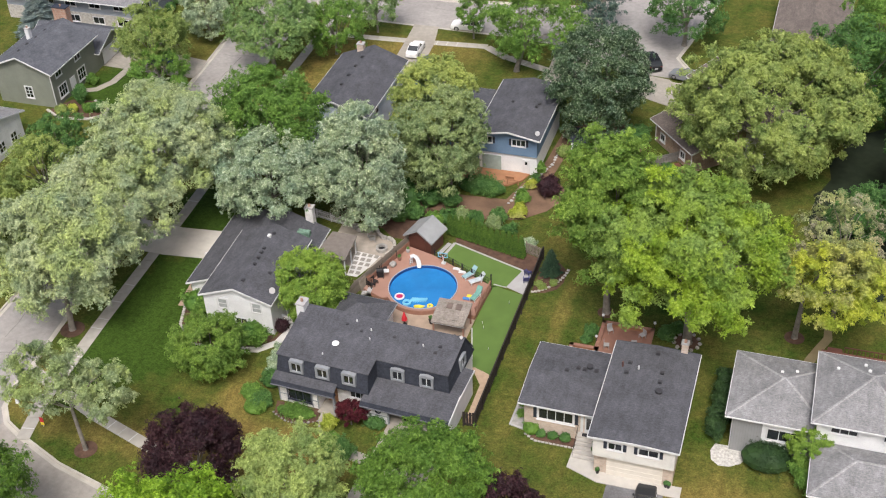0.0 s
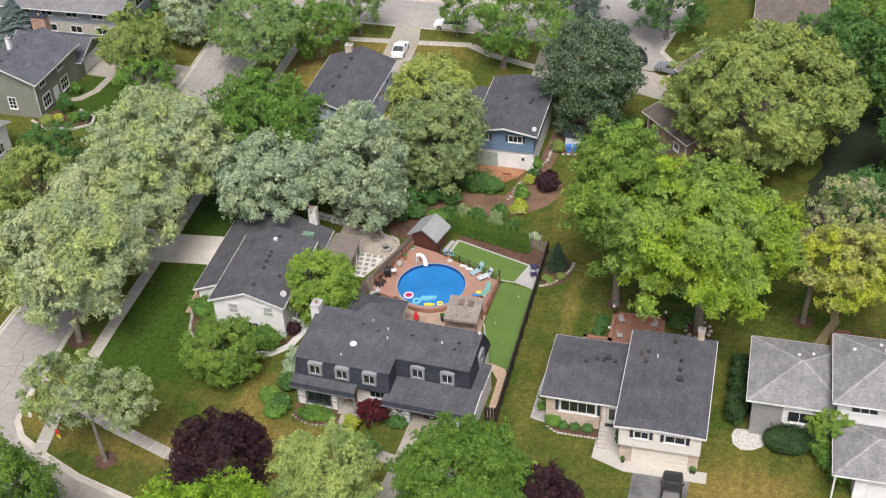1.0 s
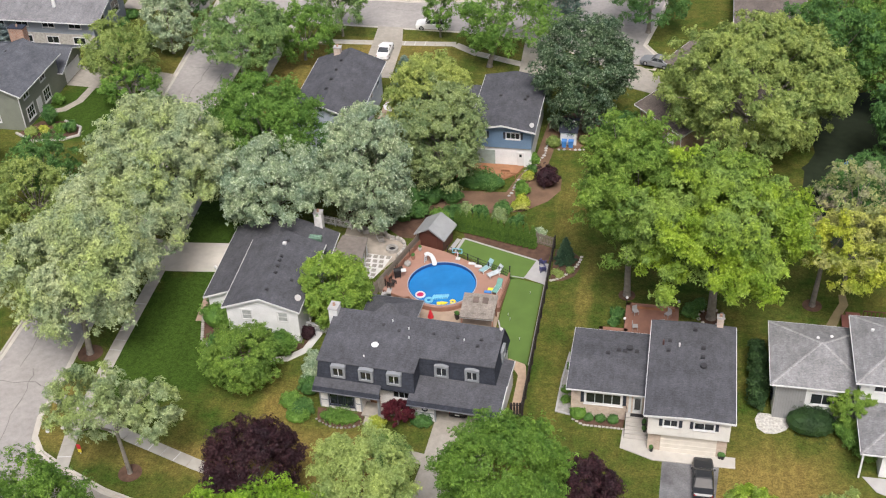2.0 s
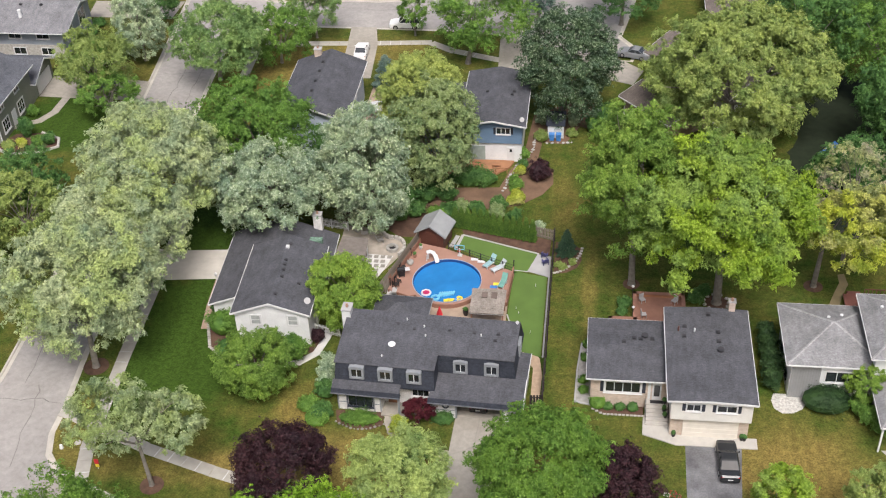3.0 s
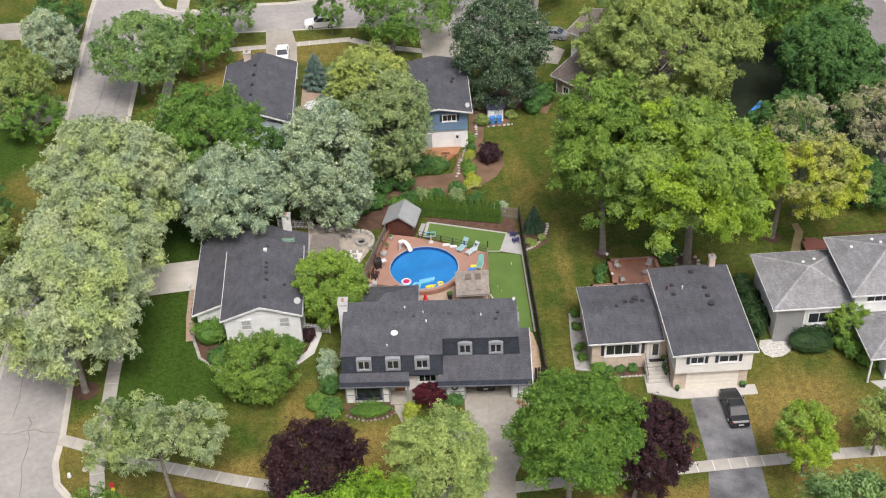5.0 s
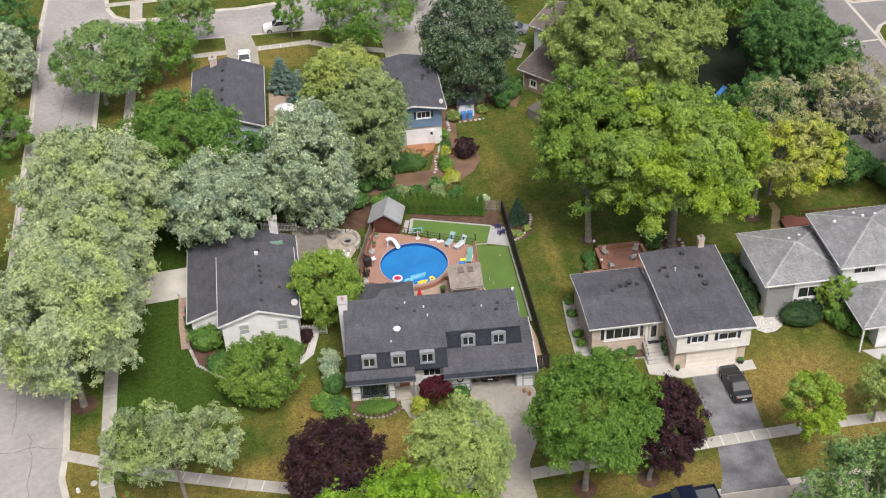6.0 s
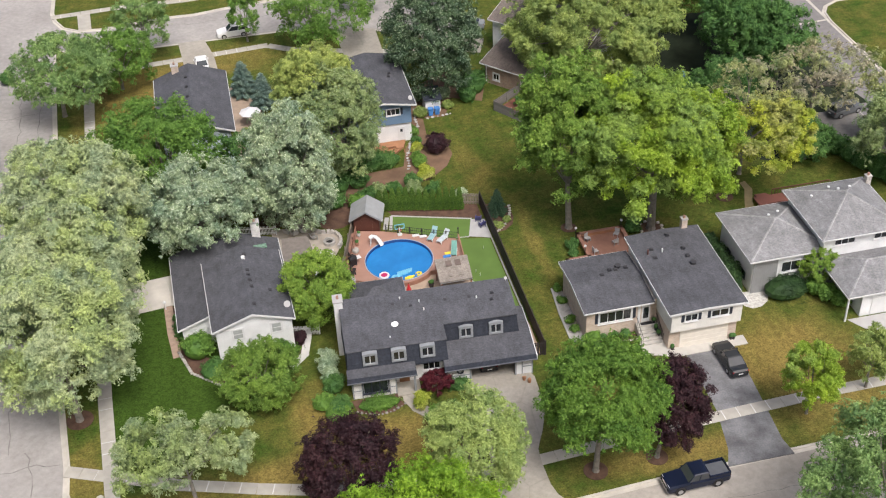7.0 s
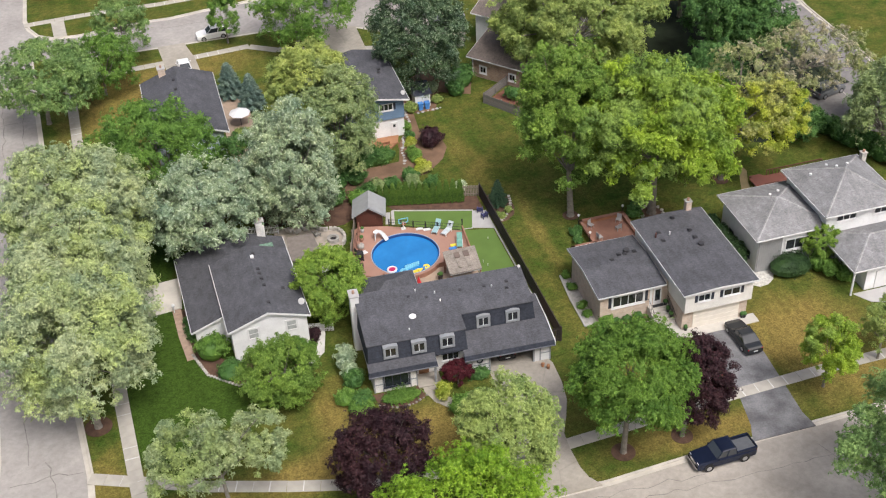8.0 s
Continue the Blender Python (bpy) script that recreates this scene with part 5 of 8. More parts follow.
part("garage_door", boxed(-65.3, -65.22, 59.0, 63.6, 0.06, 2.2), WHITE_PAINT, O, "white double garage door")
for y in (47.6, 52.4):
    window(O, 'E', -65.2, y, y + 1.3, 4.0, 5.0, WHITE_PAINT, 2, 1)
    window(O, 'E', -65.2, y, y + 1.7, 0.9, 2.5, WHITE_PAINT, 3, 2, frame=0.16)
part("front_door", boxed(-65.2, -65.12, 50.3, 51.5, 0.2, 2.4), WHITE_PAINT, O, "white front door with side lights")
part("door_step", boxed(-65.4, -64.3, 50.0, 51.8, -0.02, 0.18), CONCRETE, O)
part("downpipe", boxed(-65.2, -65.1, 46.2, 46.3, 0.1, 5.3), WHITE_PAINT, O, "white downpipe")
window(O, 'S', 46.3, -69.6, -68.6, 1.2, 2.8, WHITE_PAINT, 2, 3, frame=0.14)
chimney(O, -72.4, -71.8, 52.6, 53.2, 5.0, 8.0, WHITE_PAINT)
chimney(O, -73.4, -71.2, 60.8, 62.0, 0, 7.2, BRICK_RED, cap=DARK_PAINT)
roof_vents(O, [(-70.6, 48.3, 7.1), (-70.6, 50.3, 7.1), (-70.5, 52.3, 7.1), (-70.5, 54.6, 7.1)])

# slate-grey house further north on the west side
S_ = thing("house", "slate-grey house with a pale stone lower wall", "house", (-75, 75, 0))
gable_walls(S_, -88, -65.2, 69.4, 80.2, 4.55, 6.3, 'x', SLATE_SIDING)
part("stone_base", boxed(-88, -65.16, 69.34, 69.4, 0, 2.2), STONE, S_, "pale stone lower wall")
gable_roof(S_, -88.6, -63.9, 68.3, 81.3, 4.6, 6.5, 'x', ROOF_LIGHT, WHITE_PAINT, label="light grey shingled roof")
for x in (-80, -76.2, -72.0, -67.8):
    window(S_, 'S', 69.4, x - 1.2, x + 0.6, 3.2, 4.0, WHITE_PAINT, 2, 1)
    window(S_, 'S', 69.34, x - 0.9, x + 0.9, 0.7, 1.7, WHITE_PAINT, 2, 1)
for y in (71.0, 76.0):
    window(S_, 'E', -65.2, y, y + 2.2, 2.2, 4.2, WHITE_PAINT, 2, 2, frame=0.16)
part("roof_vent", tube(bmesh.new(), (-71.8, 71.5, 5.2), (-71.8, 71.5, 6.6), 0.3, 0.26, 10), WHITE_PAINT, S_, "white metal flue")
roof_vents(S_, [(-72.5, 73.8, 6.4), (-69.4, 73.8, 6.4)])

# white house at the west edge
W_ = thing("house", "white sided house with pale grey roof", "house", (-72, 34, 0))
gable_walls(W_, -84, -65.0, 28.0, 38.3, 3.9, 5.6, 'x', WHITE_SIDING)
gable_roof(W_, -84.6, -64.6, 27.4, 39.0, 4.0, 5.8, 'x', ROOF_GREY, WHITE_PAINT)
for y in (33.0, 35.6):
    window(W_, 'E', -65.0, y, y + 1.1, 0.9, 2.2, WHITE_PAINT, 2, 2)

# ---- pool yard ----
PC = (-4.13, 21.5)
DZ = 0.6


def ring_pts(c, r, a0, a1, n):
    return [(c[0] + r * math.cos(radians(a0 + (a1 - a0) * i / n)), c[1] + r * math.sin(radians(a0 + (a1 - a0) * i / n))) for i in range(n + 1)]


def holed(outer, hole, z0, z1):
    """A slab with an outline and one hole."""
    bm = bmesh.new()
    edges, loops = [], []
    for pts in (outer, hole):
        vs = [bm.verts.new((x, y, z1)) for x, y in pts]
        loops.append(vs)
        edges += [bm.edges.new((vs[i], vs[(i + 1) % len(vs)])) for i in range(len(vs))]
    bmesh.ops.triangle_fill(bm, edges=edges, use_beauty=True)
    for vs in loops:
        low = [bm.verts.new((v.co.x, v.co.y, z0)) for v in vs]
        for i in range(len(vs)):
            j = (i + 1) % len(vs)
            bm.faces.new((vs[i], vs[j], low[j], low[i]))
    bmesh.ops.recalc_face_normals(bm, faces=bm.faces[:])
    return bm


deck = thing("pool_deck", "reddish brown deck boards round the pool", "deck", (-4, 24, 0))
outer = [(-9.65, 22.7), (-8.7, 27.4), (-7.9, 28.0), (-4.95, 27.15), (2.95, 23.5), (2.75, 21.0), (2.6, 18.3), (-0.9, 18.7)] + ring_pts(PC, 4.05, -43, -140, 16) + [(-7.8, 18.6), (-10.3, 19.6)]
part("deck_surface", holed(outer, ring_pts(PC, 3.74, 0, 354, 59), DZ - 0.06, DZ), DECK_POOL, deck)
bm = bmesh.new()
for a, b in zip(outer, outer[1:] + outer[:1]):
    d = Vector((b[0] - a[0], b[1] - a[1]))
    n = Vector((d.y, -d.x)).normalized() * 0.03
    hull(bm, [(a[0] - n.x, a[1] - n.y, -0.1), (b[0] - n.x, b[1] - n.y, -0.1), (b[0] + n.x, b[1] + n.y, -0.1), (a[0] + n.x, a[1] + n.y, -0.1)], [(a[0] - n.x, a[1] - n.y, DZ - 0.065), (b[0] - n.x, b[1] - n.y, DZ - 0.065), (b[0] + n.x, b[1] + n.y, DZ - 0.065), (a[0] + n.x, a[1] + n.y, DZ - 0.065)])
part("skirting", bm, DECK_RED, deck, "redwood deck skirting")

pool = thing("swimming_pool", "round blue swimming pool set in the deck", "pool", (*PC, 0))
part("liner", holed(ring_pts(PC, 3.735, 0, 354, 59), ring_pts(PC, 3.62, 0, 354, 59), -0.1, DZ + 0.01), LINER, pool, "dark blue patterned liner")
part("rim", holed(ring_pts(PC, 3.77, 0, 354, 59), ring_pts(PC, 3.69, 0, 354, 59), DZ + 0.012, DZ + 0.06), plain("pale_blue_coping", (0.3, 0.36, 0.43), 0.4, 0.08), pool, "pale blue-grey coping rim")
part("water", disc(bmesh.new(), *PC, 3.62, 0.0, DZ - 0.3, 60), POOL_WATER, pool, "clear bright blue water")

VIV = dict(pink=(0.4, 0.025, 0.1), white=(0.58, 0.59, 0.6), aqua=(0.16, 0.45, 0.62), yellow=(0.75, 0.6, 0.06), green=(0.15, 0.42, 0.33), blue=(0.06, 0.2, 0.5), red=(0.5, 0.03, 0.04), purple=(0.05, 0.05, 0.16))
VM = {k: plain("vinyl_" + k, c, 0.35, 0.08) for k, c in VIV.items()}


def torus(bm, c, r, t, n=20, m=8, squash=1.0):
    vs = [[bm.verts.new((c[0] + (r + t * math.cos(2 * math.pi * j / m)) * math.cos(2 * math.pi * i / n), c[1] + (r + t * math.cos(2 * math.pi * j / m)) * math.sin(2 * math.pi * i / n), c[2] + t * squash * math.sin(2 * math.pi * j / m))) for j in range(m)] for i in range(n)]
    for i in range(n):
        for j in range(m):
            bm.faces.new((vs[i][j], vs[(i + 1) % n][j], vs[(i + 1) % n][(j + 1) % m], vs[i][(j + 1) % m]))
    return bm


WZ = DZ - 0.24
fl = thing("pool_float", "round watermelon pool float, pink with pale rim", "pool float", (-6.15, 19.55, WZ))
part("ring", torus(bmesh.new(), (-6.15, 19.55, WZ), 0.46, 0.11), VM["white"], fl, "white and green rim")
part("seat", disc(bmesh.new(), -6.15, 19.55, 0.4, WZ - 0.05, WZ + 0.04, 20), VM["pink"], fl, "pink centre")
fl = thing("pool_float", "inflatable aqua and white lounge float", "pool float", (-4.7, 19.3, WZ))
bm = bmesh.new()
for k in range(7):
    tube(bm, (-4.75 + k * 0.24, 18.95 + k * 0.07, WZ + 0.03), (-4.6 + k * 0.24, 19.6 + k * 0.05, WZ + 0.05), 0.14, 0.13, 8)
part("mattress", bm, VM["aqua"], fl)
part("headrest", torus(bmesh.new(), (-5.05, 18.75, WZ + 0.04), 0.36, 0.13), VM["aqua"], fl, "pale aqua ring headrest")
fl = thing("pool_float", "yellow and white boat shaped pool float", "pool float", (-3.55, 18.45, WZ))
part("hull", tube(tube(bmesh.new(), (-4.1, 18.4, WZ), (-3.55, 18.35, WZ + 0.05), 0.14, 0.26, 10), (-3.55, 18.35, WZ + 0.05), (-3.0, 18.6, WZ + 0.08), 0.26, 0.06, 10), VM["yellow"], fl)
fl = thing("pool_float", "small round yellow pool float", "pool float", (-2.5, 18.85, WZ))
part("ring", torus(bmesh.new(), (-2.5, 18.85, WZ), 0.26, 0.12), VM["yellow"], fl)
fl = thing("pool_float", "small blue and white pool toy", "pool float", (-2.85, 18.6, WZ))
part("body", tube(bmesh.new(), (-3.0, 18.5, WZ), (-2.75, 18.75, WZ + 0.05), 0.1, 0.14, 8), VM["blue"], fl)

# slide
sl = thing("pool_slide", "white curved pool slide with stair legs", "slide", (-6.2, 25.0, DZ))
path = [(-6.9, 25.0, 1.75), (-6.5, 25.25, 1.8), (-6.05, 25.2, 1.6), (-5.7, 24.9, 1.25), (-5.5, 24.55, 0.95), (-5.4, 24.25, 0.8)]
path = [(-5.95 + (x + 5.95) * 0.78, 24.75 + (y - 24.75) * 0.78, DZ + (z - DZ) * 0.8) for x, y, z in path]
bm = bmesh.new()
rows = []
for i, p in enumerate(path):
    q = Vector(path[min(i + 1, len(path) - 1)]) - Vector(path[max(i - 1, 0)])
    s = Vector((-q.y, q.x, 0)).normalized()
    P = Vector(p)
    rows.append([bm.verts.new(P + s * a + Vector((0, 0, b))) for a, b in ((-0.24, 0.17), (-0.17, 0.0), (0.17, 0.0), (0.24, 0.17), (0.26, 0.11), (0.18, -0.05), (-0.18, -0.05), (-0.26, 0.11))])
for a, b in zip(rows, rows[1:]):
    for j in range(8):
        bm.faces.new((a[j], a[(j + 1) % 8], b[(j + 1) % 8], b[j]))
bm.faces.new(rows[0][::-1])
bm.faces.new(rows[-1])
bmesh.ops.recalc_face_normals(bm, faces=bm.faces[:])
part("chute", bm, VM["white"], sl)
for x, y in ((-6.75, 24.8), (-6.62, 25.15)):
    part("leg", tube(bmesh.new(), (x, y, DZ), (x + 0.08, y, 1.5), 0.05, 0.045, 8), VM["white"], sl)
for k in range(3):
    part("rung", tube(bmesh.new(), (-6.75, 24.8, DZ + 0.2 + k * 0.25), (-6.62, 25.15, DZ + 0.2 + k * 0.25), 0.035, 0.035, 6), VM["white"], sl)

# railing behind the deck
rail = thing("deck_railing", "black metal railing along the deck edge", "railing", (-0.8, 25.5, DZ))
ends = [(-4.6, 27.05), (2.95, 23.5)]
n = 6
for i in range(n + 1):
    x, y = (ends[0][j] + (ends[1][j] - ends[0][j]) * i / n for j in (0, 1))
    big = i == n
    part("post", boxed(x - 0.05, x + 0.05, y - 0.05, y + 0.05, 0, DZ + (1.45 if big else 0.95)), BLACK_METAL, rail)
    if big:
        part("finial", ball(bmesh.new(), (x, y, DZ + 1.5), 0.11, 1.0, 8), BLACK_METAL, rail)
for z in (0.12, 0.5, 0.88):
    part("rail_bar", tube(bmesh.new(), (*ends[0], DZ + z), (*ends[1], DZ + z), 0.025, 0.025, 6), BLACK_METAL, rail)
for i in range(36):
    x, y = (ends[0][j] + (ends[1][j] - ends[0][j]) * (i + 0.5) / 36 for j in (0, 1))
    part("baluster", tube(bmesh.new(), (x, y, DZ + 0.12), (x, y, DZ + 0.88), 0.012, 0.012, 5), BLACK_METAL, rail)
side = thing("deck_railing", "stained redwood slat railing on the deck side", "railing", (2.7, 21, DZ))
for i in range(12):
    y = 23.3 - i * 0.42
    x = 2.93 - i * 0.028
    part("slat", boxed(x - 0.03, x + 0.03, y - 0.05, y + 0.05, 0, DZ + 0.75), DECK_RED, side)
part("top_rail", hull(bmesh.new(), [(2.86, 23.4, DZ + 0.75), (2.5, 18.5, DZ + 0.75), (2.64, 18.5, DZ + 0.75), (3.0, 23.4, DZ + 0.75)], [(2.86, 23.4, DZ + 0.8), (2.5, 18.5, DZ + 0.8), (2.64, 18.5, DZ + 0.8), (3.0, 23.4, DZ + 0.8)]), DECK_RED, side)

# shed
SHED_ROOF = plain("pale_grey_shed_roofing", (0.27, 0.28, 0.285), 0.6, 0.12, 0.8)
sh = thing("garden_shed", "dark red-brown wooden shed with grey shingle roof", "shed", (-6.3, 29.2, 0), rot=-14)
gable_walls(sh, -1.45, 1.45, -1.3, 1.3, 2.1, 3.2, 'y', BARN_RED, local=True)
gable_roof(sh, -1.85, 1.85, -1.75, 1.6, 2.15, 3.35, 'y', SHED_ROOF, SHED_ROOF, local=True, label="pale grey shingled shed roof")
part("door", boxed(-0.6, 0.6, -1.36, -1.3, 0.6, 2.1), BARN_RED, sh, local=True)
for x in (-0.7, 0.6):
    part("trim", boxed(x, x + 0.1, -1.38, -1.3, 0.6, 2.2), BARN_RED, sh, local=True)


def lounger(x, y, rot, cloth, label):
    """Folding lounger: frame, legs, seat and tilted back."""
    t = thing("sun_lounger", label, "lounger", (x, y, DZ), rot=rot, group="loungers by the pool")
    for sx in (-0.3, 0.3):
        part("side_rail", boxed(sx - 0.03, sx + 0.03, -0.95, 0.5, 0.3, 0.36), WHITE_PAINT, t, local=True)
        for sy in (-0.8, 0.35):
            part("leg", boxed(sx - 0.03, sx + 0.03, sy - 0.03, sy + 0.03, 0, 0.3), WHITE_PAINT, t, local=True)
    part("seat", boxed(-0.3, 0.3, -0.95, 0.35, 0.34, 0.42, 0.03), cloth, t, local=True)
    part("backrest", hull(bmesh.new(), [(-0.3, 0.3, 0.36), (0.3, 0.3, 0.36), (0.3, 0.4, 0.33), (-0.3, 0.4, 0.33)], [(-0.3, 0.85, 1.0), (0.3, 0.85, 1.0), (0.3, 0.93, 0.97), (-0.3, 0.93, 0.97)]), cloth, t, local=True)
    return t


AQUA_CLOTH = plain("aqua_cloth", (0.24, 0.38, 0.41), 0.8, 0.1)
GREEN_CLOTH = plain("seafoam_cloth", (0.14, 0.3, 0.26), 0.8, 0.15)
lounger(0.25, 24.5, -34, AQUA_CLOTH, "pale aqua and white folding sun lounger")
lounger(1.3, 23.75, -48, plain("pale_towel_cloth", (0.42, 0.47, 0.5), 0.8, 0.15), "white sun lounger with a pale towel")
lounger(1.95, 21.2, -15, GREEN_CLOTH, "seafoam green padded sun lounger")
for x, y, k, lab in ((-1.5, 25.35, "white", "crumpled white towel"), (-0.75, 24.95, "white", "white folded towel"), (1.0, 20.7, "blue", "blue towel"), (1.3, 21.2, "yellow", "yellow towel")):
    bm = boxed(x - 0.4, x + 0.4, y - 0.22, y + 0.22, DZ + 0.01, DZ + 0.09, 0.03)
    for v in bm.verts:
        v.co += noise.noise_vector(v.co * 3.1) * 0.05 * (1 if v.co.z > DZ + 0.03 else 0.2)
    solo("towel", bm, VM[k], lab + " lying on the deck", "towel")
# basketball hoop at the pool
hp = thing("pool_basketball_hoop", "poolside basketball hoop with clear backboard", "hoop", (-3.2, 25.9, DZ))
part("pole", tube(bmesh.new(), (-3.2, 25.9, DZ), (-3.2, 25.8, DZ + 1.1), 0.07, 0.05, 8), VM["white"], hp)
part("base", boxed(-3.45, -2.95, 25.75, 26.15, DZ, DZ + 0.18, 0.04), VM["white"], hp)
part("backboard", joined(boxed(-3.75, -2.65, 25.72, 25.76, DZ + 1.55, DZ + 1.62), boxed(-3.75, -2.65, 25.72, 25.76, DZ + 1.0, DZ + 1.06), boxed(-3.75, -3.68, 25.72, 25.76, DZ + 1.06, DZ + 1.55), boxed(-2.72, -2.65, 25.72, 25.76, DZ + 1.06, DZ + 1.55)), VM["aqua"], hp)
part("rim", torus(bmesh.new(), (-3.2, 25.45, DZ + 1.1), 0.2, 0.02), VM["red"], hp)
# grill and clutter along the west side
gr = thing("barbecue_grill", "black barbecue grill with a pale side shelf", "grill", (-9.15, 21.9, DZ), rot=20)
part("cart", boxed(-0.35, 0.35, -0.28, 0.28, 0.15, 0.8), BLACK_METAL, gr, local=True)
part("lid", tube(bmesh.new(), (-0.4, 0, 0.9), (0.4, 0, 0.9), 0.3, 0.3, 12), BLACK_METAL, gr, local=True)
part("shelf", boxed(0.4, 0.95, -0.28, 0.28, 0.8, 0.86), VM["white"], gr, local=True)
for sx in (-0.3, 0.3):
    part("wheel", tube(bmesh.new(), (sx - 0.03, -0.25, 0.15), (sx + 0.03, -0.25, 0.15), 0.15, 0.15, 12), BLACK_METAL, gr, local=True)
for x, y, r, c, lab in ((-7.7, 26.9, 0.24, PALE, "pale stone garden urn"), (-8.15, 25.3, 0.26, DECK_RED, "dark red ceramic urn")):
    t = thing("garden_urn", lab + " on the deck", "urn", (x, y, DZ))
    bm = tube(tube(bmesh.new(), (x, y, DZ), (x, y, DZ + 0.3), r * 0.6, r, 12), (x, y, DZ + 0.3), (x, y, DZ + 0.5), r, r * 0.7, 12)
    part("body", bm, c, t)
    part("plant", ball(bmesh.new(), (x, y, DZ + 0.6), r * 0.9, 0.8, 8, 0.08), DEEP_LEAF, t)
t = thing("boulder", "pale grey rounded garden boulder on the deck", "boulder", (-8.5, 24.1, DZ))
part("body", ball(bmesh.new(), (-8.5, 24.1, DZ + 0.28), 0.42, 0.75, 12, 0.09), GRAVEL, t)
t = thing("storage_steps", "pale grey plastic steps at the deck corner", "steps", (-9.9, 19.5, 0))
for k in range(3):
    part("step", boxed(-10.4 + k * 0.3, -9.3, 19.1, 19.9, 0.0, 0.25 + k * 0.2, 0.02), PALE, t)
for k, (x, y) in enumerate(((-10.3, 21.0), (-10.0, 22.3), (-9.7, 23.2), (-10.5, 20.2))):
    t = thing("stacked_planks", "loose weathered timber leaning on the fence", "timber", (x, y, 0), rot=72, group="timber along the fence")
    part("plank", hull(bmesh.new(), [(-0.6, -0.1, 0.0), (0.6, -0.1, 0.0), (0.6, 0.0, 0.0), (-0.6, 0.0, 0.0)], [(-0.6, 0.15, 1.1 + 0.1 * k), (0.6, 0.15, 1.1 + 0.1 * k), (0.6, 0.2, 1.1 + 0.1 * k), (-0.6, 0.2, 1.1 + 0.1 * k)]), (DECK_RED, FENCE_WOOD)[k % 2], t, local=True)
wl_ = [(-10.1, 20.2), (-9.45, 22.6), (-8.6, 25.6), (-7.85, 27.9)]
lw = thing("deck_screen", "low reddish board screen at the deck edge", "screen", (-9, 24, 0))
for a, b in zip(wl_, wl_[1:]):
    d = Vector((b[0] - a[0], b[1] - a[1])).normalized()
    n = Vector((-d.y, d.x)) * 0.03
    for k in range(3):
        part("board", hull(bmesh.new(), [(a[0] - n.x, a[1] - n.y, DZ + 0.05 + k * 0.24), (b[0] - n.x, b[1] - n.y, DZ + 0.05 + k * 0.24), (b[0] + n.x, b[1] + n.y, DZ + 0.05 + k * 0.24), (a[0] + n.x, a[1] + n.y, DZ + 0.05 + k * 0.24)], [(a[0] - n.x, a[1] - n.y, DZ + 0.27 + k * 0.24), (b[0] - n.x, b[1] - n.y, DZ + 0.27 + k * 0.24), (b[0] + n.x, b[1] + n.y, DZ + 0.27 + k * 0.24), (a[0] + n.x, a[1] + n.y, DZ + 0.27 + k * 0.24)]), DECK_RED, lw)
    part("post", boxed(a[0] - 0.05, a[0] + 0.05, a[1] - 0.05, a[1] + 0.05, 0, DZ + 1.0), FENCE_DARK, lw)
for k, (x, y) in enumerate(((-9.35, 20.6), (-9.1, 23.0), (-9.5, 20.0))):
    t = thing("patio_chair", "dark brown slatted patio chair", "chair", (x, y, DZ), rot=70 + 40 * k, group="brown chairs on the deck")
    part("seat", boxed(-0.28, 0.28, -0.28, 0.28, 0.38, 0.44), FENCE_DARK, t, local=True)
    for i in range(4):
        part("back_slat", boxed(-0.26 + i * 0.14, -0.16 + i * 0.14, 0.26, 0.3, 0.44, 0.95), FENCE_DARK, t, local=True)
    for sx in (-0.25, 0.25):
        for sy in (-0.25, 0.25):
            part("leg", boxed(sx - 0.03, sx + 0.03, sy - 0.03, sy + 0.03, 0, 0.38), FENCE_DARK, t, local=True)
for k in range(4):
    x, y = -9.5 + k * 0.42, 20.3 + k * 1.9
    part("post", boxed(x - 0.05, x + 0.05, y - 0.05, y + 0.05, 0, DZ + 0.95), DECK_RED, side)

# lower patio, red umbrella, planter, pergola
PATIO = plain("tan_paver_patio", (0.34, 0.26, 0.195), 0.9, 0.14, 1.0)
sheet("patio_pool", [(-6.6, 12.0), (2.6, 12.0), (2.65, 19.3), (-6.6, 19.3)], 0.04, PATIO, "tan paved patio between house and pool")
um = thing("patio_umbrella", "closed red patio umbrella", "umbrella", (-4.2, 15.6, 0))
part("pole", tube(bmesh.new(), (-4.2, 15.6, 0.04), (-4.2, 15.6, 1.92), 0.03, 0.03, 8), BLACK_METAL, um)
part("canopy", tube(bmesh.new(), (-4.2, 15.6, 0.8), (-4.2, 15.6, 1.85), 0.34, 0.04, 10), VM["red"], um, "folded red cloth")
part("base", disc(bmesh.new(), -4.2, 15.6, 0.28, 0.04, 0.14, 14), BLACK_METAL, um)
t = thing("planter", "dark pot with a small plant", "planter", (-1.6, 16.6, 0))
part("pot", tube(bmesh.new(), (-1.6, 16.6, 0.04), (-1.6, 16.6, 0.6), 0.2, 0.3, 12), FENCE_DARK, t)
part("plant", ball(bmesh.new(), (-1.6, 16.6, 0.8), 0.3, 1.0, 8, 0.15), DEEP_LEAF, t)
pg = thing("pergola", "tan shingled lean-to pavilion over the patio", "pavilion", (0.8, 16.2, 0))
rf = part("roof", slope_slab((-1.0, 14.75, 1.95), (2.5, 14.75, 1.95), (2.62, 17.75, 2.75), (-0.95, 17.75, 2.75), 0.12), ROOF_TAN, pg, "weathered tan shingles")
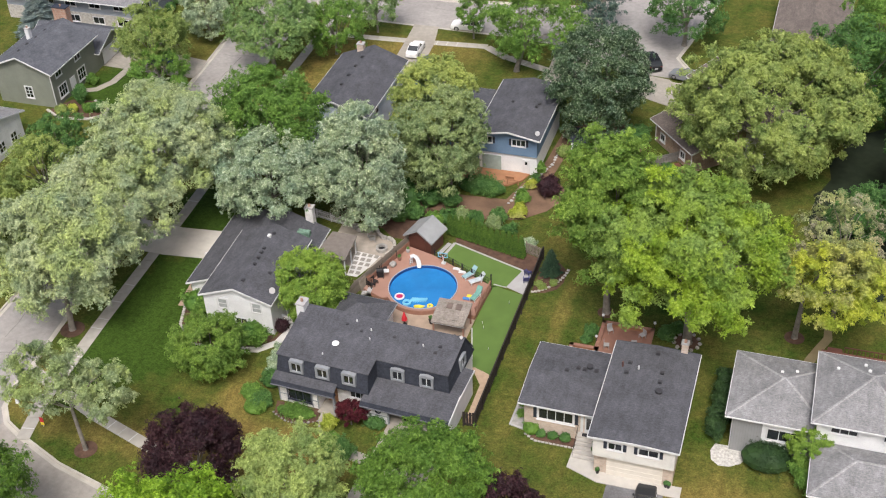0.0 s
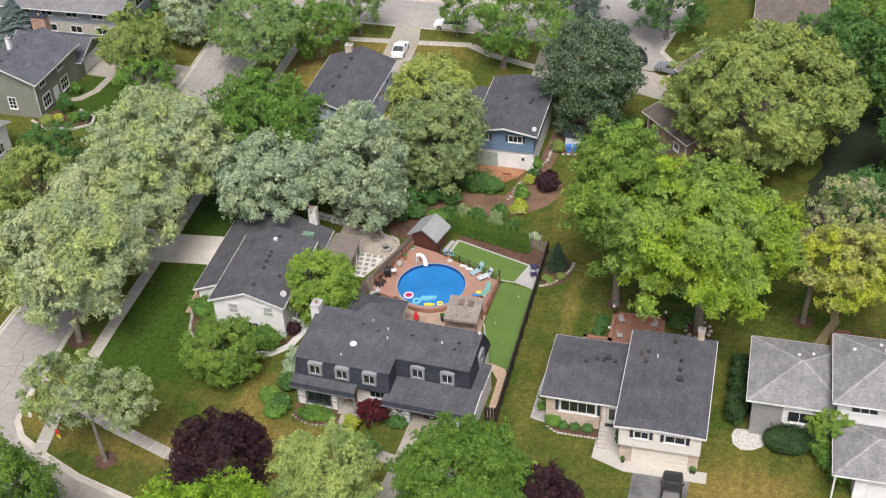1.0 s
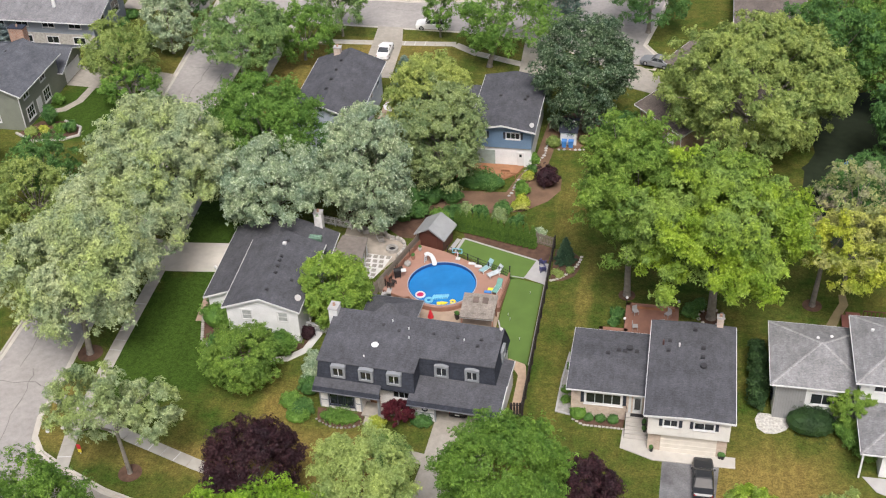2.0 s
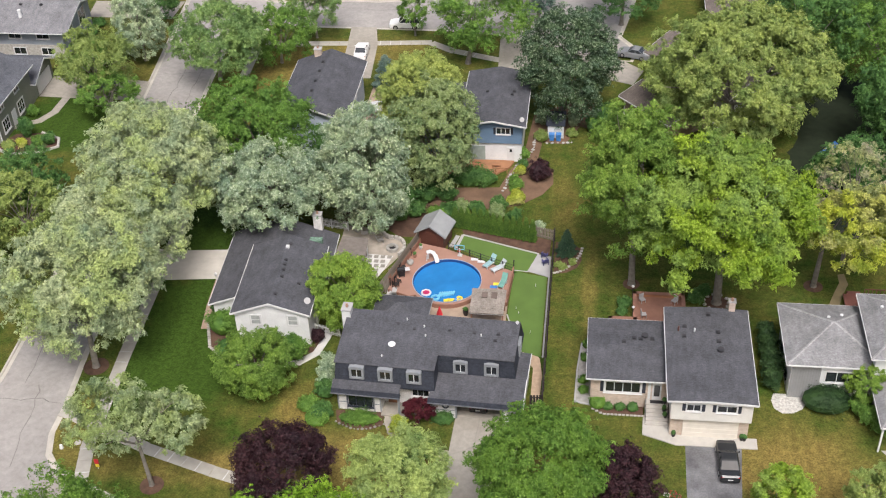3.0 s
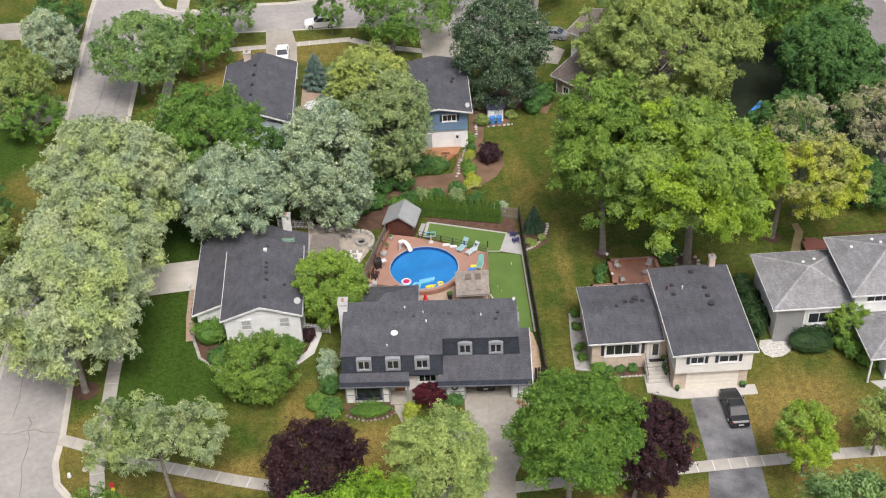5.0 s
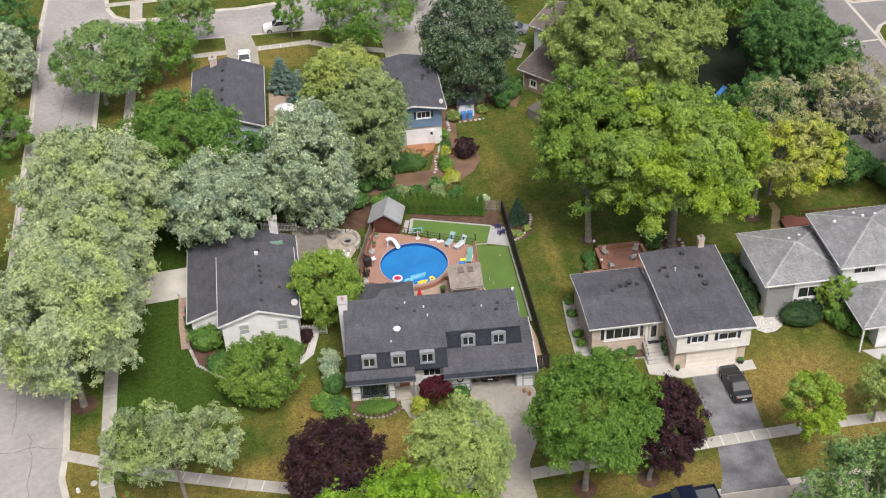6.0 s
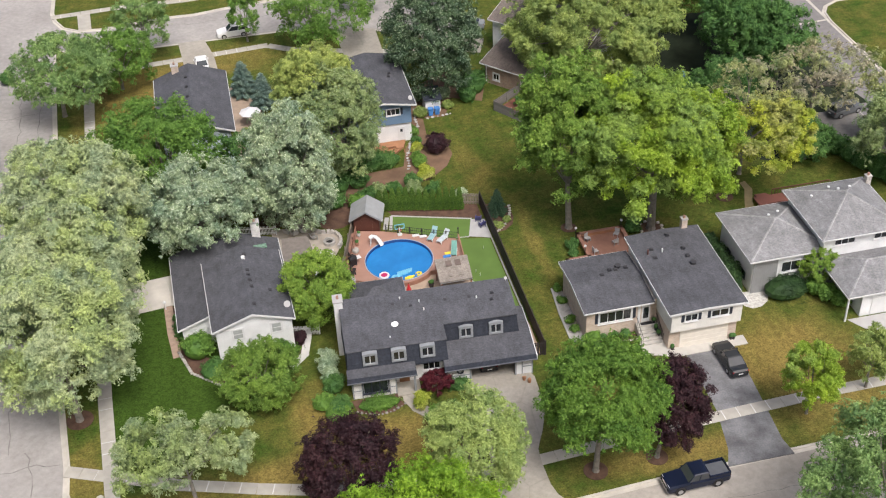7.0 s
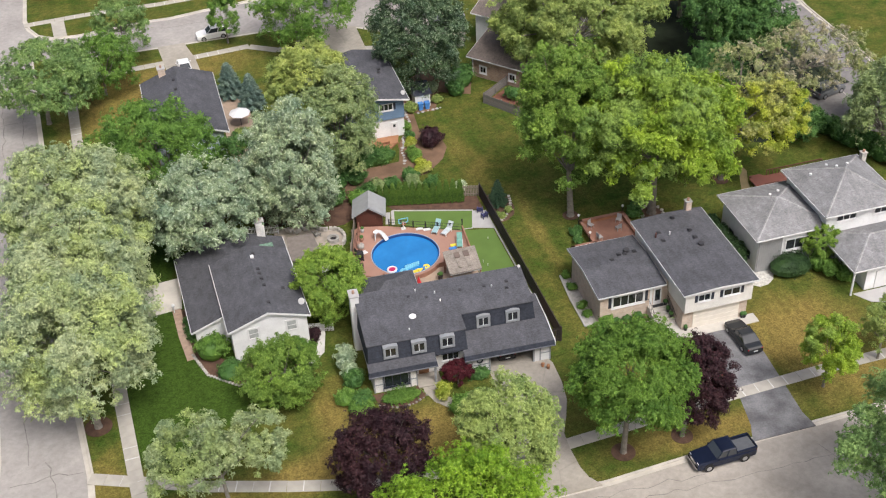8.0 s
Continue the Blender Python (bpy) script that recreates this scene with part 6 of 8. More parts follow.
for x in (0.1, 1.1):
    part("roof_panel", slope_slab((x, 16.6, 2.52), (x + 0.62, 16.6, 2.52), (x + 0.62, 17.3, 2.7), (x, 17.3, 2.7), 0.08), plain("brown_panel_" + str(round(x, 1)), (0.13, 0.1, 0.085), 0.5), rf, "brown skylight panel")
    part("roof_panel", slope_slab((x + 0.05, 15.3, 2.17), (x + 0.6, 15.3, 2.17), (x + 0.6, 16.2, 2.41), (x + 0.05, 16.2, 2.41), 0.07), ROOF_TAN, rf)
for x in (-0.8, 2.4):
    part("post", boxed(x - 0.07, x + 0.07, 14.9, 15.04, 0, 1.9), DECK_RED, pg)
    part("post", boxed(x - 0.07, x + 0.07, 17.5, 17.64, 0, 2.6), DECK_RED, pg)
part("beam", boxed(-0.95, 2.5, 14.8, 14.92, 1.72, 1.86), WHITE_PAINT, pg)
for x in (1.6, 2.2):
    t = thing("kettle_grill", "small black wheeled kettle grill", "grill", (x, 14.4, 0))
    part("bowl", ball(bmesh.new(), (x, 14.4, 0.75), 0.28, 0.8, 12), BLACK_METAL, t)
    for a in (90, 210, 330):
        part("leg", tube(bmesh.new(), (x + 0.25 * math.cos(radians(a)), 14.4 + 0.25 * math.sin(radians(a)), 0.0), (x, 14.4, 0.7), 0.02, 0.02, 6), BLACK_METAL, t)

# putting green
sheet("turf_back", [(-3.73, 28.0), (-3.27, 30.45), (5.32, 27.56), (4.34, 24.38), (2.97, 24.0)], 0.035, TURF, "smooth artificial turf putting green")
sheet("turf_side", [(2.9, 24.3), (6.55, 23.5), (6.55, 10.6), (4.4, 11.4), (2.75, 17.0)], 0.035, TURF, "smooth artificial turf strip beside the deck")
bm = bmesh.new()
for a, b, w in (((-3.9, 27.9), (-3.35, 30.6), 0.35), ((-3.35, 30.6), (5.45, 27.62), 0.22), ((2.95, 24.5), (4.4, 24.35), 0.12), ((6.76, 27.2), (6.76, 10.6), 0.16), ((2.7, 17.0), (4.4, 11.3), 0.14), ((-4.5, 28.2), (-3.9, 30.4), 0.5)):
    d = Vector((b[0] - a[0], b[1] - a[1])).normalized()
    s = Vector((-d.y, d.x)) * w / 2
    prism(bm, [(a[0] - s.x, a[1] - s.y), (b[0] - s.x, b[1] - s.y), (b[0] + s.x, b[1] + s.y), (a[0] + s.x, a[1] + s.y)], -0.05, 0.05)
solo("turf_border", bm, PALE, "pale concrete border of the putting green", "border", kind="structure")
sheet("patio_corner", [(5.32, 27.56), (6.75, 27.2), (6.75, 23.5), (4.36, 24.4)], 0.045, PALE, "pale concrete corner pad")
for x, y in ((5.4, 21.8), (3.9, 17.2), (3.6, 17.9), (5.3, 14.2)):
    t = thing("putting_cup_flag", "small white putting hole marker", "marker", (x, y, 0))
    part("cup", disc(bmesh.new(), x, y, 0.06, 0.03, 0.05, 10), BLACK_METAL, t)
    part("stick", tube(bmesh.new(), (x, y, 0.04), (x, y, 0.4), 0.018, 0.018, 6), WHITE_PAINT, t)
for x, y, a in ((6.1, 27.0, 160), (6.25, 25.8, 200)):
    t = thing("patio_chair", "dark purple-blue garden chair", "chair", (x, y, 0.045), rot=a, group="purple chairs on the pad")
    part("seat", boxed(-0.28, 0.28, -0.28, 0.28, 0.32, 0.4, 0.02), VM["purple"], t, local=True)
    part("backrest", hull(bmesh.new(), [(-0.28, 0.24, 0.4), (0.28, 0.24, 0.4), (0.28, 0.3, 0.4), (-0.28, 0.3, 0.4)], [(-0.24, 0.45, 0.95), (0.24, 0.45, 0.95), (0.24, 0.5, 0.95), (-0.24, 0.5, 0.95)]), VM["purple"], t, local=True)
    for sx in (-0.3, 0.3):
        part("armrest", boxed(sx - 0.05, sx + 0.05, -0.25, 0.3, 0.55, 0.59), VM["purple"], t, local=True)
        for sy in (-0.22, 0.22):
            part("leg", boxed(sx - 0.03, sx + 0.03, sy - 0.03, sy + 0.03, 0, 0.55), VM["purple"], t, local=True)
sheet("bed_back", [(-4.2, 33.6), (6.7, 30.2), (6.65, 27.4), (5.5, 27.75), (-3.3, 30.75)], 0.03, MULCH, "brown mulch bed behind the putting green")
sheet("path_side", [(4.4, 11.2), (5.6, 11.6), (6.5, 10.4), (6.85, 8.0), (6.75, 3.6), (5.9, 3.6), (5.9, 9.0)], 0.03, plain("tan_side_path", (0.42, 0.31, 0.22), 0.9, 0.15), "tan path beside the house")


def fence(name, pts, h, material, label, board=0.14, gap=0.02, post_mat=None, lean=0.0):
    """Upright boards on two rails between posts."""
    t = thing(name, label, "fence", (*pts[0], 0))
    r = random.Random(len(name) + int(h * 10))
    for a, b in zip(pts, pts[1:]):
        A, Bv = Vector(a), Vector(b)
        L_ = (Bv - A).length
        ang = math.degrees(math.atan2(b[1] - a[1], b[0] - a[0]))
        fr = pose(a[0], a[1], 0, 0, 0, ang)
        n_post = max(1, round(L_ / 2.4))
        for i in range(n_post + 1):
            bm = boxed(-0.05, 0.05, 0.03, 0.13, -0.1, h + 0.08)
            bm.transform(fr @ Matrix.Translation((L_ * i / n_post, 0, 0)))
            part("post", bm, post_mat or material, t)
        for z in (0.3, h - 0.3):
            bm = boxed(0, L_, 0.0, 0.05, z - 0.05, z + 0.05)
            bm.transform(fr)
            part("rail", bm, material, t)
        n = int(L_ / (board + gap))
        me = None
        inv = t.matrix_basis.inverted()
        for i in range(n):
            if me is None:
                bm = boxed(-board / 2, board / 2, -0.025, 0.0, 0.03, h)
                me = bpy.data.meshes.new("board")
                bm.to_mesh(me)
                bm.free()
                me.materials.append(material)
            ob = new("board", me)
            ob.parent = t
            ob.matrix_basis = inv @ fr @ pose((i + 0.5) * L_ / n, r.uniform(-0.006, 0.006), r.uniform(-0.02, 0.01), 0, r.uniform(-0.6, 0.6), 0)
    return t


fence("wooden_fence", [(-11.35, 16.8), (-11.05, 19.2), (-9.6, 23.8), (-7.6, 30.6)], 1.75, FENCE_WOOD, "weathered brown wooden privacy fence", 0.19)
fence("wooden_fence", [(7.0, 30.2), (7.05, 3.4)], 1.75, FENCE_DARK, "dark stained wooden privacy fence along the turf", 0.2)
rf_ = [o for o in scene.objects if o.name.startswith("wooden_fence")][-1]
part("cap_rail", boxed(6.99, 7.09, 3.4, 30.2, 1.76, 1.81), FENCE_DARK, rf_, "dark stained cap rail")
fence("wooden_fence", [(7.0, 3.4), (5.95, 3.3)], 1.8, FENCE_DARK, "dark stained fence panel beside the house", 0.2)
fence("lattice_fence", [(4.9, 30.9), (7.0, 30.2)], 1.5, FENCE_WOOD, "weathered wooden fence panel behind the hedge", 0.12, 0.06)

fence("wooden_fence", [(18.2, 53.6), (13.9, 50.3), (17.2, 45.4)], 1.4, FENCE_GREY, "weathered grey board fence by the brick house", 0.19)

# ---- hedges, shrubs and beds ----
for i in range(13):
    f = i / 12
    conifer((-4.4 + 9.0 * f, 32.2 - 2.3 * f), 2.85 + 0.45 * math.sin(i * 2.7) ** 2, 0.45, HEDGE_LEAF, "columnar bright green arborvitae in the hedge row", 60 + i, 3400, "arborvitae", 0.13, 0.55, "arborvitae hedge row", "hedge plant")
for x, y, r, m, s in ((-5.6, 34.4, 1.3, DEEP_LEAF, 1), (-3.9, 35.2, 1.1, SAGE_LEAF, 2), (-2.0, 35.0, 1.1, DEEP_LEAF, 3), (0.2, 34.4, 1.0, SAGE_LEAF, 4), (2.3, 33.8, 0.8, DEEP_LEAF, 5), (5.0, 31.6, 0.9, SILVER_LEAF, 6), (-6.8, 33.4, 1.2, MID_LEAF, 7)):
    shrub((x, y), (r, r, 0.9), m, "loose green shrub behind the hedge row", 900, 0.2, 80 + s)
sheet("bed_shade", [(-19, 31.6), (-17.5, 35), (-12, 38.6), (-9, 36.8), (-5.5, 35.2), (-7.2, 31), (-9.2, 29.8), (-10.6, 29.8), (-12.3, 31.2), (-15, 32)], 0.02, MULCH, "dark mulch ground under the silver maple")
# garden of the blue house
sheet("bed_blue_house", [(-13, 40.5), (-9.5, 36.6), (-3.5, 35.6), (0.5, 36.2), (2.6, 36.8), (5.2, 39.2), (6.4, 41.6), (6.3, 44.0), (4.2, 46.5), (4.6, 50.8), (7.5, 50.6), (9.2, 55), (13, 53), (14, 56), (10, 62), (3.2, 58), (2.4, 47), (1.0, 44.2), (0, 40.4), (-6, 40.0), (-9, 42)], 0.025, SOIL, "brown soil and mulch garden bed")
RUST = plain("rust_orange_deck", (0.32, 0.16, 0.085), 0.75, 0.15, 0.8)
bdk = thing("garden_deck", "rust orange low deck behind the blue house", "deck", (-2, 45, 0))
part("deck_surface", prism(bmesh.new(), [(-6.5, 46.15), (1.4, 46.15), (0.9, 44.6), (-0.6, 43.1), (-6.5, 42.6)], 0.0, 0.22), RUST, bdk)
part("bench", joined(boxed(-1.2, -0.1, 44.3, 44.65, 0.55, 0.62), boxed(-1.15, -1.05, 44.35, 44.6, 0.22, 0.55), boxed(-0.25, -0.15, 44.35, 44.6, 0.22, 0.55)), RUST, bdk)
part("rail", joined(boxed(-0.7, 0.75, 43.2, 43.3, 0.85, 0.95), boxed(-0.7, -0.6, 43.2, 43.3, 0.2, 0.9), boxed(0.65, 0.75, 43.2, 43.3, 0.2, 0.9)), RUST, bdk)
shrub((-3.2, 41.1), (3.2, 1.0, 1.0), DEEP_LEAF, "long clipped green hedge before the rust deck", 4200, 0.18, 90, "hedge", 1.2, 40, lobe_r=0.5)
for x, y, r, h, m, lab in ((4.6, 42.7, 1.6, 1.5, PURPLE_LEAF, "dark purple-brown rounded shrub"), (2.2, 43.6, 0.8, 0.6, GOLD_LEAF, "yellow-green mounded shrub in the planting bed"), (2.6, 44.9, 0.6, 0.6, DEEP_LEAF, "small green shrub in the garden bed"), (2.0, 40.6, 1.1, 0.8, MID_LEAF, "leafy green shrub with pale flowers"),
                           (2.1, 37.5, 1.1, 0.6, GOLD_LEAF, "low golden shrub in the garden bed"), (2.3, 38.4, 0.8, 0.6, GOLD_LEAF, "low golden-leaved shrub in the planting bed"), (0.2, 36.2, 1.1, 0.8, DEEP_LEAF, "rounded green shrub in the garden bed"), (2.5, 47.0, 0.8, 0.8, MID_LEAF, "small yellow-green shrub at the wall"), (4.5, 51.3, 1.0, 0.8, OLIVE_LEAF, "rounded pale green shrub"),
                           (4.5, 55.2, 0.8, 1.0, SILVER_LEAF, "white flowering shrub behind the shed"), (8.3, 55.0, 0.8, 1.1, SILVER_LEAF, "white flowering shrub beside the shed"), (8.2, 52.4, 0.7, 0.6, OLIVE_LEAF, "low olive green shrub near the shed"), (12.4, 56.0, 2.2, 1.6, DEEP_LEAF, "large rounded green shrub by the brick house"), (11.2, 53.6, 1.4, 1.2, DEEP_LEAF, "rounded dark green shrub"), (18.0, 50.0, 1.2, 1.0, DEEP_LEAF, "green shrub inside the fence")):
    shrub((x, y), (r, r, h), m, lab, int(700 + 700 * r), 0.18, int(x * 7 + y), h=h)
st = 0
for a, b in zip(((0.4, 39.4), (1.1, 43.0), (1.9, 45.4), (3.2, 47.6), (3.7, 51.0), (5.0, 50.6)), ((1.1, 43.0), (1.9, 45.4), (3.2, 47.6), (3.7, 51.0), (4.0, 53.5), (8.6, 51.0))):
    for k in range(6):
        f = (k + 0.5) / 6
        x, y = a[0] + (b[0] - a[0]) * f + 0.12 * math.sin(st), a[1] + (b[1] - a[1]) * f
        bm = ball(bmesh.new(), (x, y, 0.05), 0.2 + 0.06 * math.sin(st * 2.3), 0.4, 7, 0.06)
        solo("stepping_stone", bm, PALE, "pale irregular stepping stone in the garden bed", "stone", "stepping stones")
        st += 1
ws = thing("garden_shed", "small white shed with a dark lean-to roof", "shed", (6.2, 52.8, 0))
part("wall", boxed(5.2, 7.2, 51.9, 53.9, 0, 2.0), WHITE_PAINT, ws)
part("roof", slope_slab((5.0, 51.7, 2.0), (7.4, 51.7, 2.0), (7.4, 54.1, 2.7), (5.0, 54.1, 2.7), 0.12), DARK_PAINT, ws, "dark navy lean-to roof")
for x in (5.6, 6.5):
    part("roof_light", boxed(x, x + 0.35, 53.4, 53.6, 2.52, 2.62), WHITE_PAINT, ws)
for x in (5.75, 6.6):
    t = thing("recycling_bin", "blue plastic wheeled recycling bin", "bin", (x, 51.4, 0), group="bins by the shed")
    part("body", hull(bmesh.new(), [(x - 0.25, 51.15, 0.05), (x + 0.25, 51.15, 0.05), (x + 0.25, 51.65, 0.05), (x - 0.25, 51.65, 0.05)], [(x - 0.32, 51.05, 0.95), (x + 0.32, 51.05, 0.95), (x + 0.32, 51.7, 0.95), (x - 0.32, 51.7, 0.95)]), VM["blue"], t)
    part("lid", boxed(x - 0.34, x + 0.34, 51.03, 51.72, 0.955, 1.03, 0.02), VM["blue"], t)
t = thing("patio_umbrella", "open white patio umbrella", "umbrella", (-17.1, 55.4, 0))
part("pole", tube(bmesh.new(), (-17.1, 55.4, 0), (-17.1, 55.4, 2.5), 0.03, 0.03, 6), BLACK_METAL, t)
part("canopy", tube(bmesh.new(), (-17.1, 55.4, 1.95), (-17.1, 55.4, 2.55), 1.4, 0.05, 8), WHITE_PAINT, t, "white canvas canopy")
sheet("patio_north", [(-19.4, 46), (-15.4, 52), (-15.6, 66), (-19.2, 66)], 0.03, PATIO, "tan patio beside the pale blue house")
sheet("bed_brick_house", [(14.3, 50.4), (18.4, 53.3), (20.4, 50.4), (17.4, 46.2)], 0.03, plain("red_bark_mulch", (0.16, 0.07, 0.05), 0.95, 0.3, 1.2, 14.0, bump=0.6), "red mulch bed inside the fence")
t = thing("patio_umbrella", "open tan patio umbrella under the huge tree", "umbrella", (30.2, 53.8, 0))
part("pole", tube(bmesh.new(), (30.2, 53.8, 0), (30.2, 53.8, 3.2), 0.04, 0.04, 8), BLACK_METAL, t)
part("canopy", tube(bmesh.new(), (30.2, 53.8, 2.6), (30.2, 53.8, 3.25), 1.45, 0.06, 8), PAVING, t, "tan canvas canopy")
shrub((-17.4, 50.5), (1.6, 1.6, 1.4), OLIVE_LEAF, "yellow-green rounded shrub in the planting bed", 1800, 0.2, 61)

for x, y, r, h in ((-10.6, 36.6, 1.5, 1.5), (-8.4, 37.2, 1.6, 1.6), (-6.0, 37.6, 1.4, 1.3), (-12.2, 38.4, 1.6, 1.7), (-9.4, 34.0, 1.2, 1.1), (-11.0, 33.2, 1.3, 1.3)):
    shrub((x, y), (r, r, h), DEEP_LEAF, "dark leafy undergrowth shrub below the trees", 1500, 0.2, int(abs(x * 11 + y)), h=h)

# side garden of the white house
L_EDGE = [(-29.3, 20.6), (-28.9, 16.2), (-28.4, 13.0), (-27.3, 9.6), (-24.6, 7.1), (-21.0, 7.2), (-18.0, 7.8), (-16.2, 9.4), (-15.5, 12.4)]
sheet("bed_white_house", L_EDGE + [(-16.6, 12.8), (-16.6, 10.4), (-24.4, 10.4), (-27.3, 13.2), (-28.0, 20.6)], 0.025, MULCH, "dark mulch bed round the white house")


def ribbon(pts, w, z0, z1):
    bm = bmesh.new()
    for a, b in zip(pts, pts[1:]):
        d = Vector((b[0] - a[0], b[1] - a[1]))
        u = d.normalized()
        s = Vector((-u.y, u.x)) * w / 2
        e = u * w * 0.25
        prism(bm, [(a[0] - s.x - e.x, a[1] - s.y - e.y), (b[0] - s.x + e.x, b[1] - s.y + e.y), (b[0] + s.x + e.x, b[1] + s.y + e.y), (a[0] + s.x - e.x, a[1] + s.y - e.y)], z0, z1 + 0.0007 * len(bm.faces))
    return bm


solo("path_white_house", ribbon([(-15.3, 13.6), (-15.5, 12.0), (-16.1, 9.5), (-17.6, 8.0), (-20.6, 7.25)], 0.8, -0.02, 0.05), JOINT, "pale curved concrete path", "path", kind="structure")
solo("path_drive_side", ribbon([(-29.2, 20.6), (-29.0, 16.2), (-28.6, 12.6)], 0.9, -0.02, 0.045), plain("tan_brick_path", (0.36, 0.26, 0.2), 0.9, 0.2, 2.0), "tan paver path beside the driveway", "path", kind="structure")
k = 0
for a, b in zip(L_EDGE[2:], L_EDGE[3:7]):
    n = max(2, int(math.dist(a, b) / 0.34))
    for i in range(n):
        x, y = a[0] + (b[0] - a[0]) * i / n, a[1] + (b[1] - a[1]) * i / n
        ob = solo("edging_stone", boxed(x - 0.16, x + 0.16, y - 0.11, y + 0.11, -0.02, 0.15 + 0.02 * math.sin(k * 1.7), 0.03), STONE, "pale grey edging stone round the mulch bed", "stone", "edging stones")
        k += 1
for x, y, r, h, m, lab in ((-26.5, 12.3, 1.8, 1.5, MID_LEAF, "rounded green shrub at the house corner"), (-25.0, 9.0, 1.45, 0.8, DEEP_LEAF, "low clipped rounded green shrub"), (-18.2, 8.9, 1.5, 1.7, MID_LEAF, "tall rounded green shrub"), (-16.4, 11.4, 0.8, 0.9, PURPLE_LEAF, "dark rounded shrub by the wall"), (-19.8, 9.2, 1.0, 1.0, OLIVE_LEAF, "yellow-green shrub under the window"),
                           (-28.1, 17.6, 0.55, 0.8, DEEP_LEAF, "clipped narrow green hedge shrub"), (-28.1, 16.4, 0.55, 0.8, DEEP_LEAF, "clipped narrow hedge shrub"), (-28.0, 15.2, 0.55, 0.8, DEEP_LEAF, "clipped narrow green hedge plant"),
                           (-13.9, 3.5, 1.1, 1.1, DEEP_LEAF, "rounded deep green shrub by the front wall"), (-15.2, 1.6, 1.2, 0.8, MID_LEAF, "low yellow-green shrub on the lawn edge"), (-14.2, 0.1, 1.4, 0.6, MID_LEAF, "low spreading green shrub"), (-13.6, 0.8, 1.1, 0.8, DEEP_LEAF, "rounded deep green shrub in the front bed"), (-14.2, 6.4, 1.0, 1.5, SILVER_LEAF, "pale green upright shrub beside the wall"), (-14.1, 4.8, 0.9, 1.2, SILVER_LEAF, "pale flowering shrub beside the wall"),
                           (-6.2, -0.6, 0.8, 0.9, GOLD_LEAF, "yellow-green shrub by the walk"), (-5.2, -3.2, 1.3, 1.1, MID_LEAF, "rounded green shrub near the driveway"), (-3.6, -3.6, 1.2, 1.2, DEEP_LEAF, "rounded deep green shrub in the front bed"), (-4.4, -5.6, 1.2, 1.0, DEEP_LEAF, "deep green shrub under the tree")):
    shrub((x, y), (r, r, h), m, lab, int(800 + 900 * r), 0.17, int(abs(x * 9 + y * 3)), h=h)
shrub((-10.1, 0.5), (2.15, 0.85, 0.4), MID_LEAF, "long low clipped hedge under the picture window", 3000, 0.14, 71, "hedge", 0.4, 30, lobe_r=0.5)
shrub((-2.2, 0.9), (1.2, 0.55, 0.6), DEEP_LEAF, "low clipped green hedge by the garage", 1700, 0.15, 72, "hedge", 0.6, 22, lobe_r=0.5)
tree((-4.4, 0.6), (-4.4, 0.8, 1.5), (1.6, 1.35, 1.1), RED_LEAF, "low dark red Japanese maple by the entry", 34, 4200, 0.16, 73, 0.07, "ornamental_tree", low=-0.4)
BED_STONE = plain("weathered_bed_stone", (0.25, 0.235, 0.215), 0.9, 0.3, 3.0)
sheet("bed_front", [(-12.6, 1.7), (-12.2, 0.0), (-11.2, -0.5), (-8.9, -0.7), (-7.8, 0.0), (-7.9, 1.7)], 0.03, MULCH, "mulch bed under the picture window")
for i in range(13):
    f = i / 12
    x = -12.3 + 4.6 * f
    y = 0.1 - 0.85 * math.sin(math.pi * f)
    solo("edging_stone", ball(bmesh.new(), (x, y, 0.07), 0.13 + 0.04 * math.sin(i * 2.1), 0.6, 7, 0.05), BED_STONE, "weathered rounded edging stone of the front bed", "stone", "front bed stones")
solo("path_entry", ribbon([(-7.2, 2.0), (-7.1, 0.6), (-6.6, -0.7), (-5.5, -2.0), (-3.8, -3.0), (-1.4, -3.4)], 1.25, -0.02, 0.05), CONCRETE, "pale concrete walk to the front door", "path", kind="structure")

for x, y in ((4.1, 0.35), (4.5, -0.1)):
    t = thing("planter", "orange clay pot beside the garage", "planter", (x, y, 0.045), group="clay pots by the garage")
    part("pot", tube(bmesh.new(), (x, y, 0.045), (x, y, 0.4), 0.13, 0.19, 12), RUST, t)
    part("plant", ball(bmesh.new(), (x, y, 0.45), 0.18, 0.8, 8, 0.12), RUST, t)
# patio of the white house
sheet("patio_white_house", [(-17.2, 31.6), (-12.8, 31.0), (-11.6, 29.5), (-10.3, 29.2), (-9.7, 27.6), (-10.2, 25.8), (-11.3, 23.6), (-14.2, 23.4), (-17.0, 23.6)], 0.035, plain("pale_paver_patio", (0.34, 0.3, 0.255), 0.9, 0.15, 1.2), "pale paver patio with a fire pit")
fp = thing("fire_pit", "round pale stone fire pit", "fire pit", (-10.87, 27.5, 0))
part("ring_wall", holed(ring_pts((-11.0, 27.3), 0.68, 0, 345, 23), ring_pts((-11.0, 27.3), 0.42, 0, 345, 23), 0.0, 0.42), GRAVEL, fp)
part("ash", disc(bmesh.new(), -11.0, 27.3, 0.42, 0, 0.15, 20), BLACK_METAL, fp)
sw = thing("seat_wall", "curved pale stone garden wall round the fire pit", "wall", (-10.2, 28.5, 0))
wl = [(-14.5, 31.3), (-13.6, 31.1), (-12.8, 30.6), (-12.2, 29.7), (-11.6, 29.3), (-10.6, 29.25), (-9.9, 28.6), (-9.65, 27.6), (-9.8, 26.7), (-10.1, 26.1)]
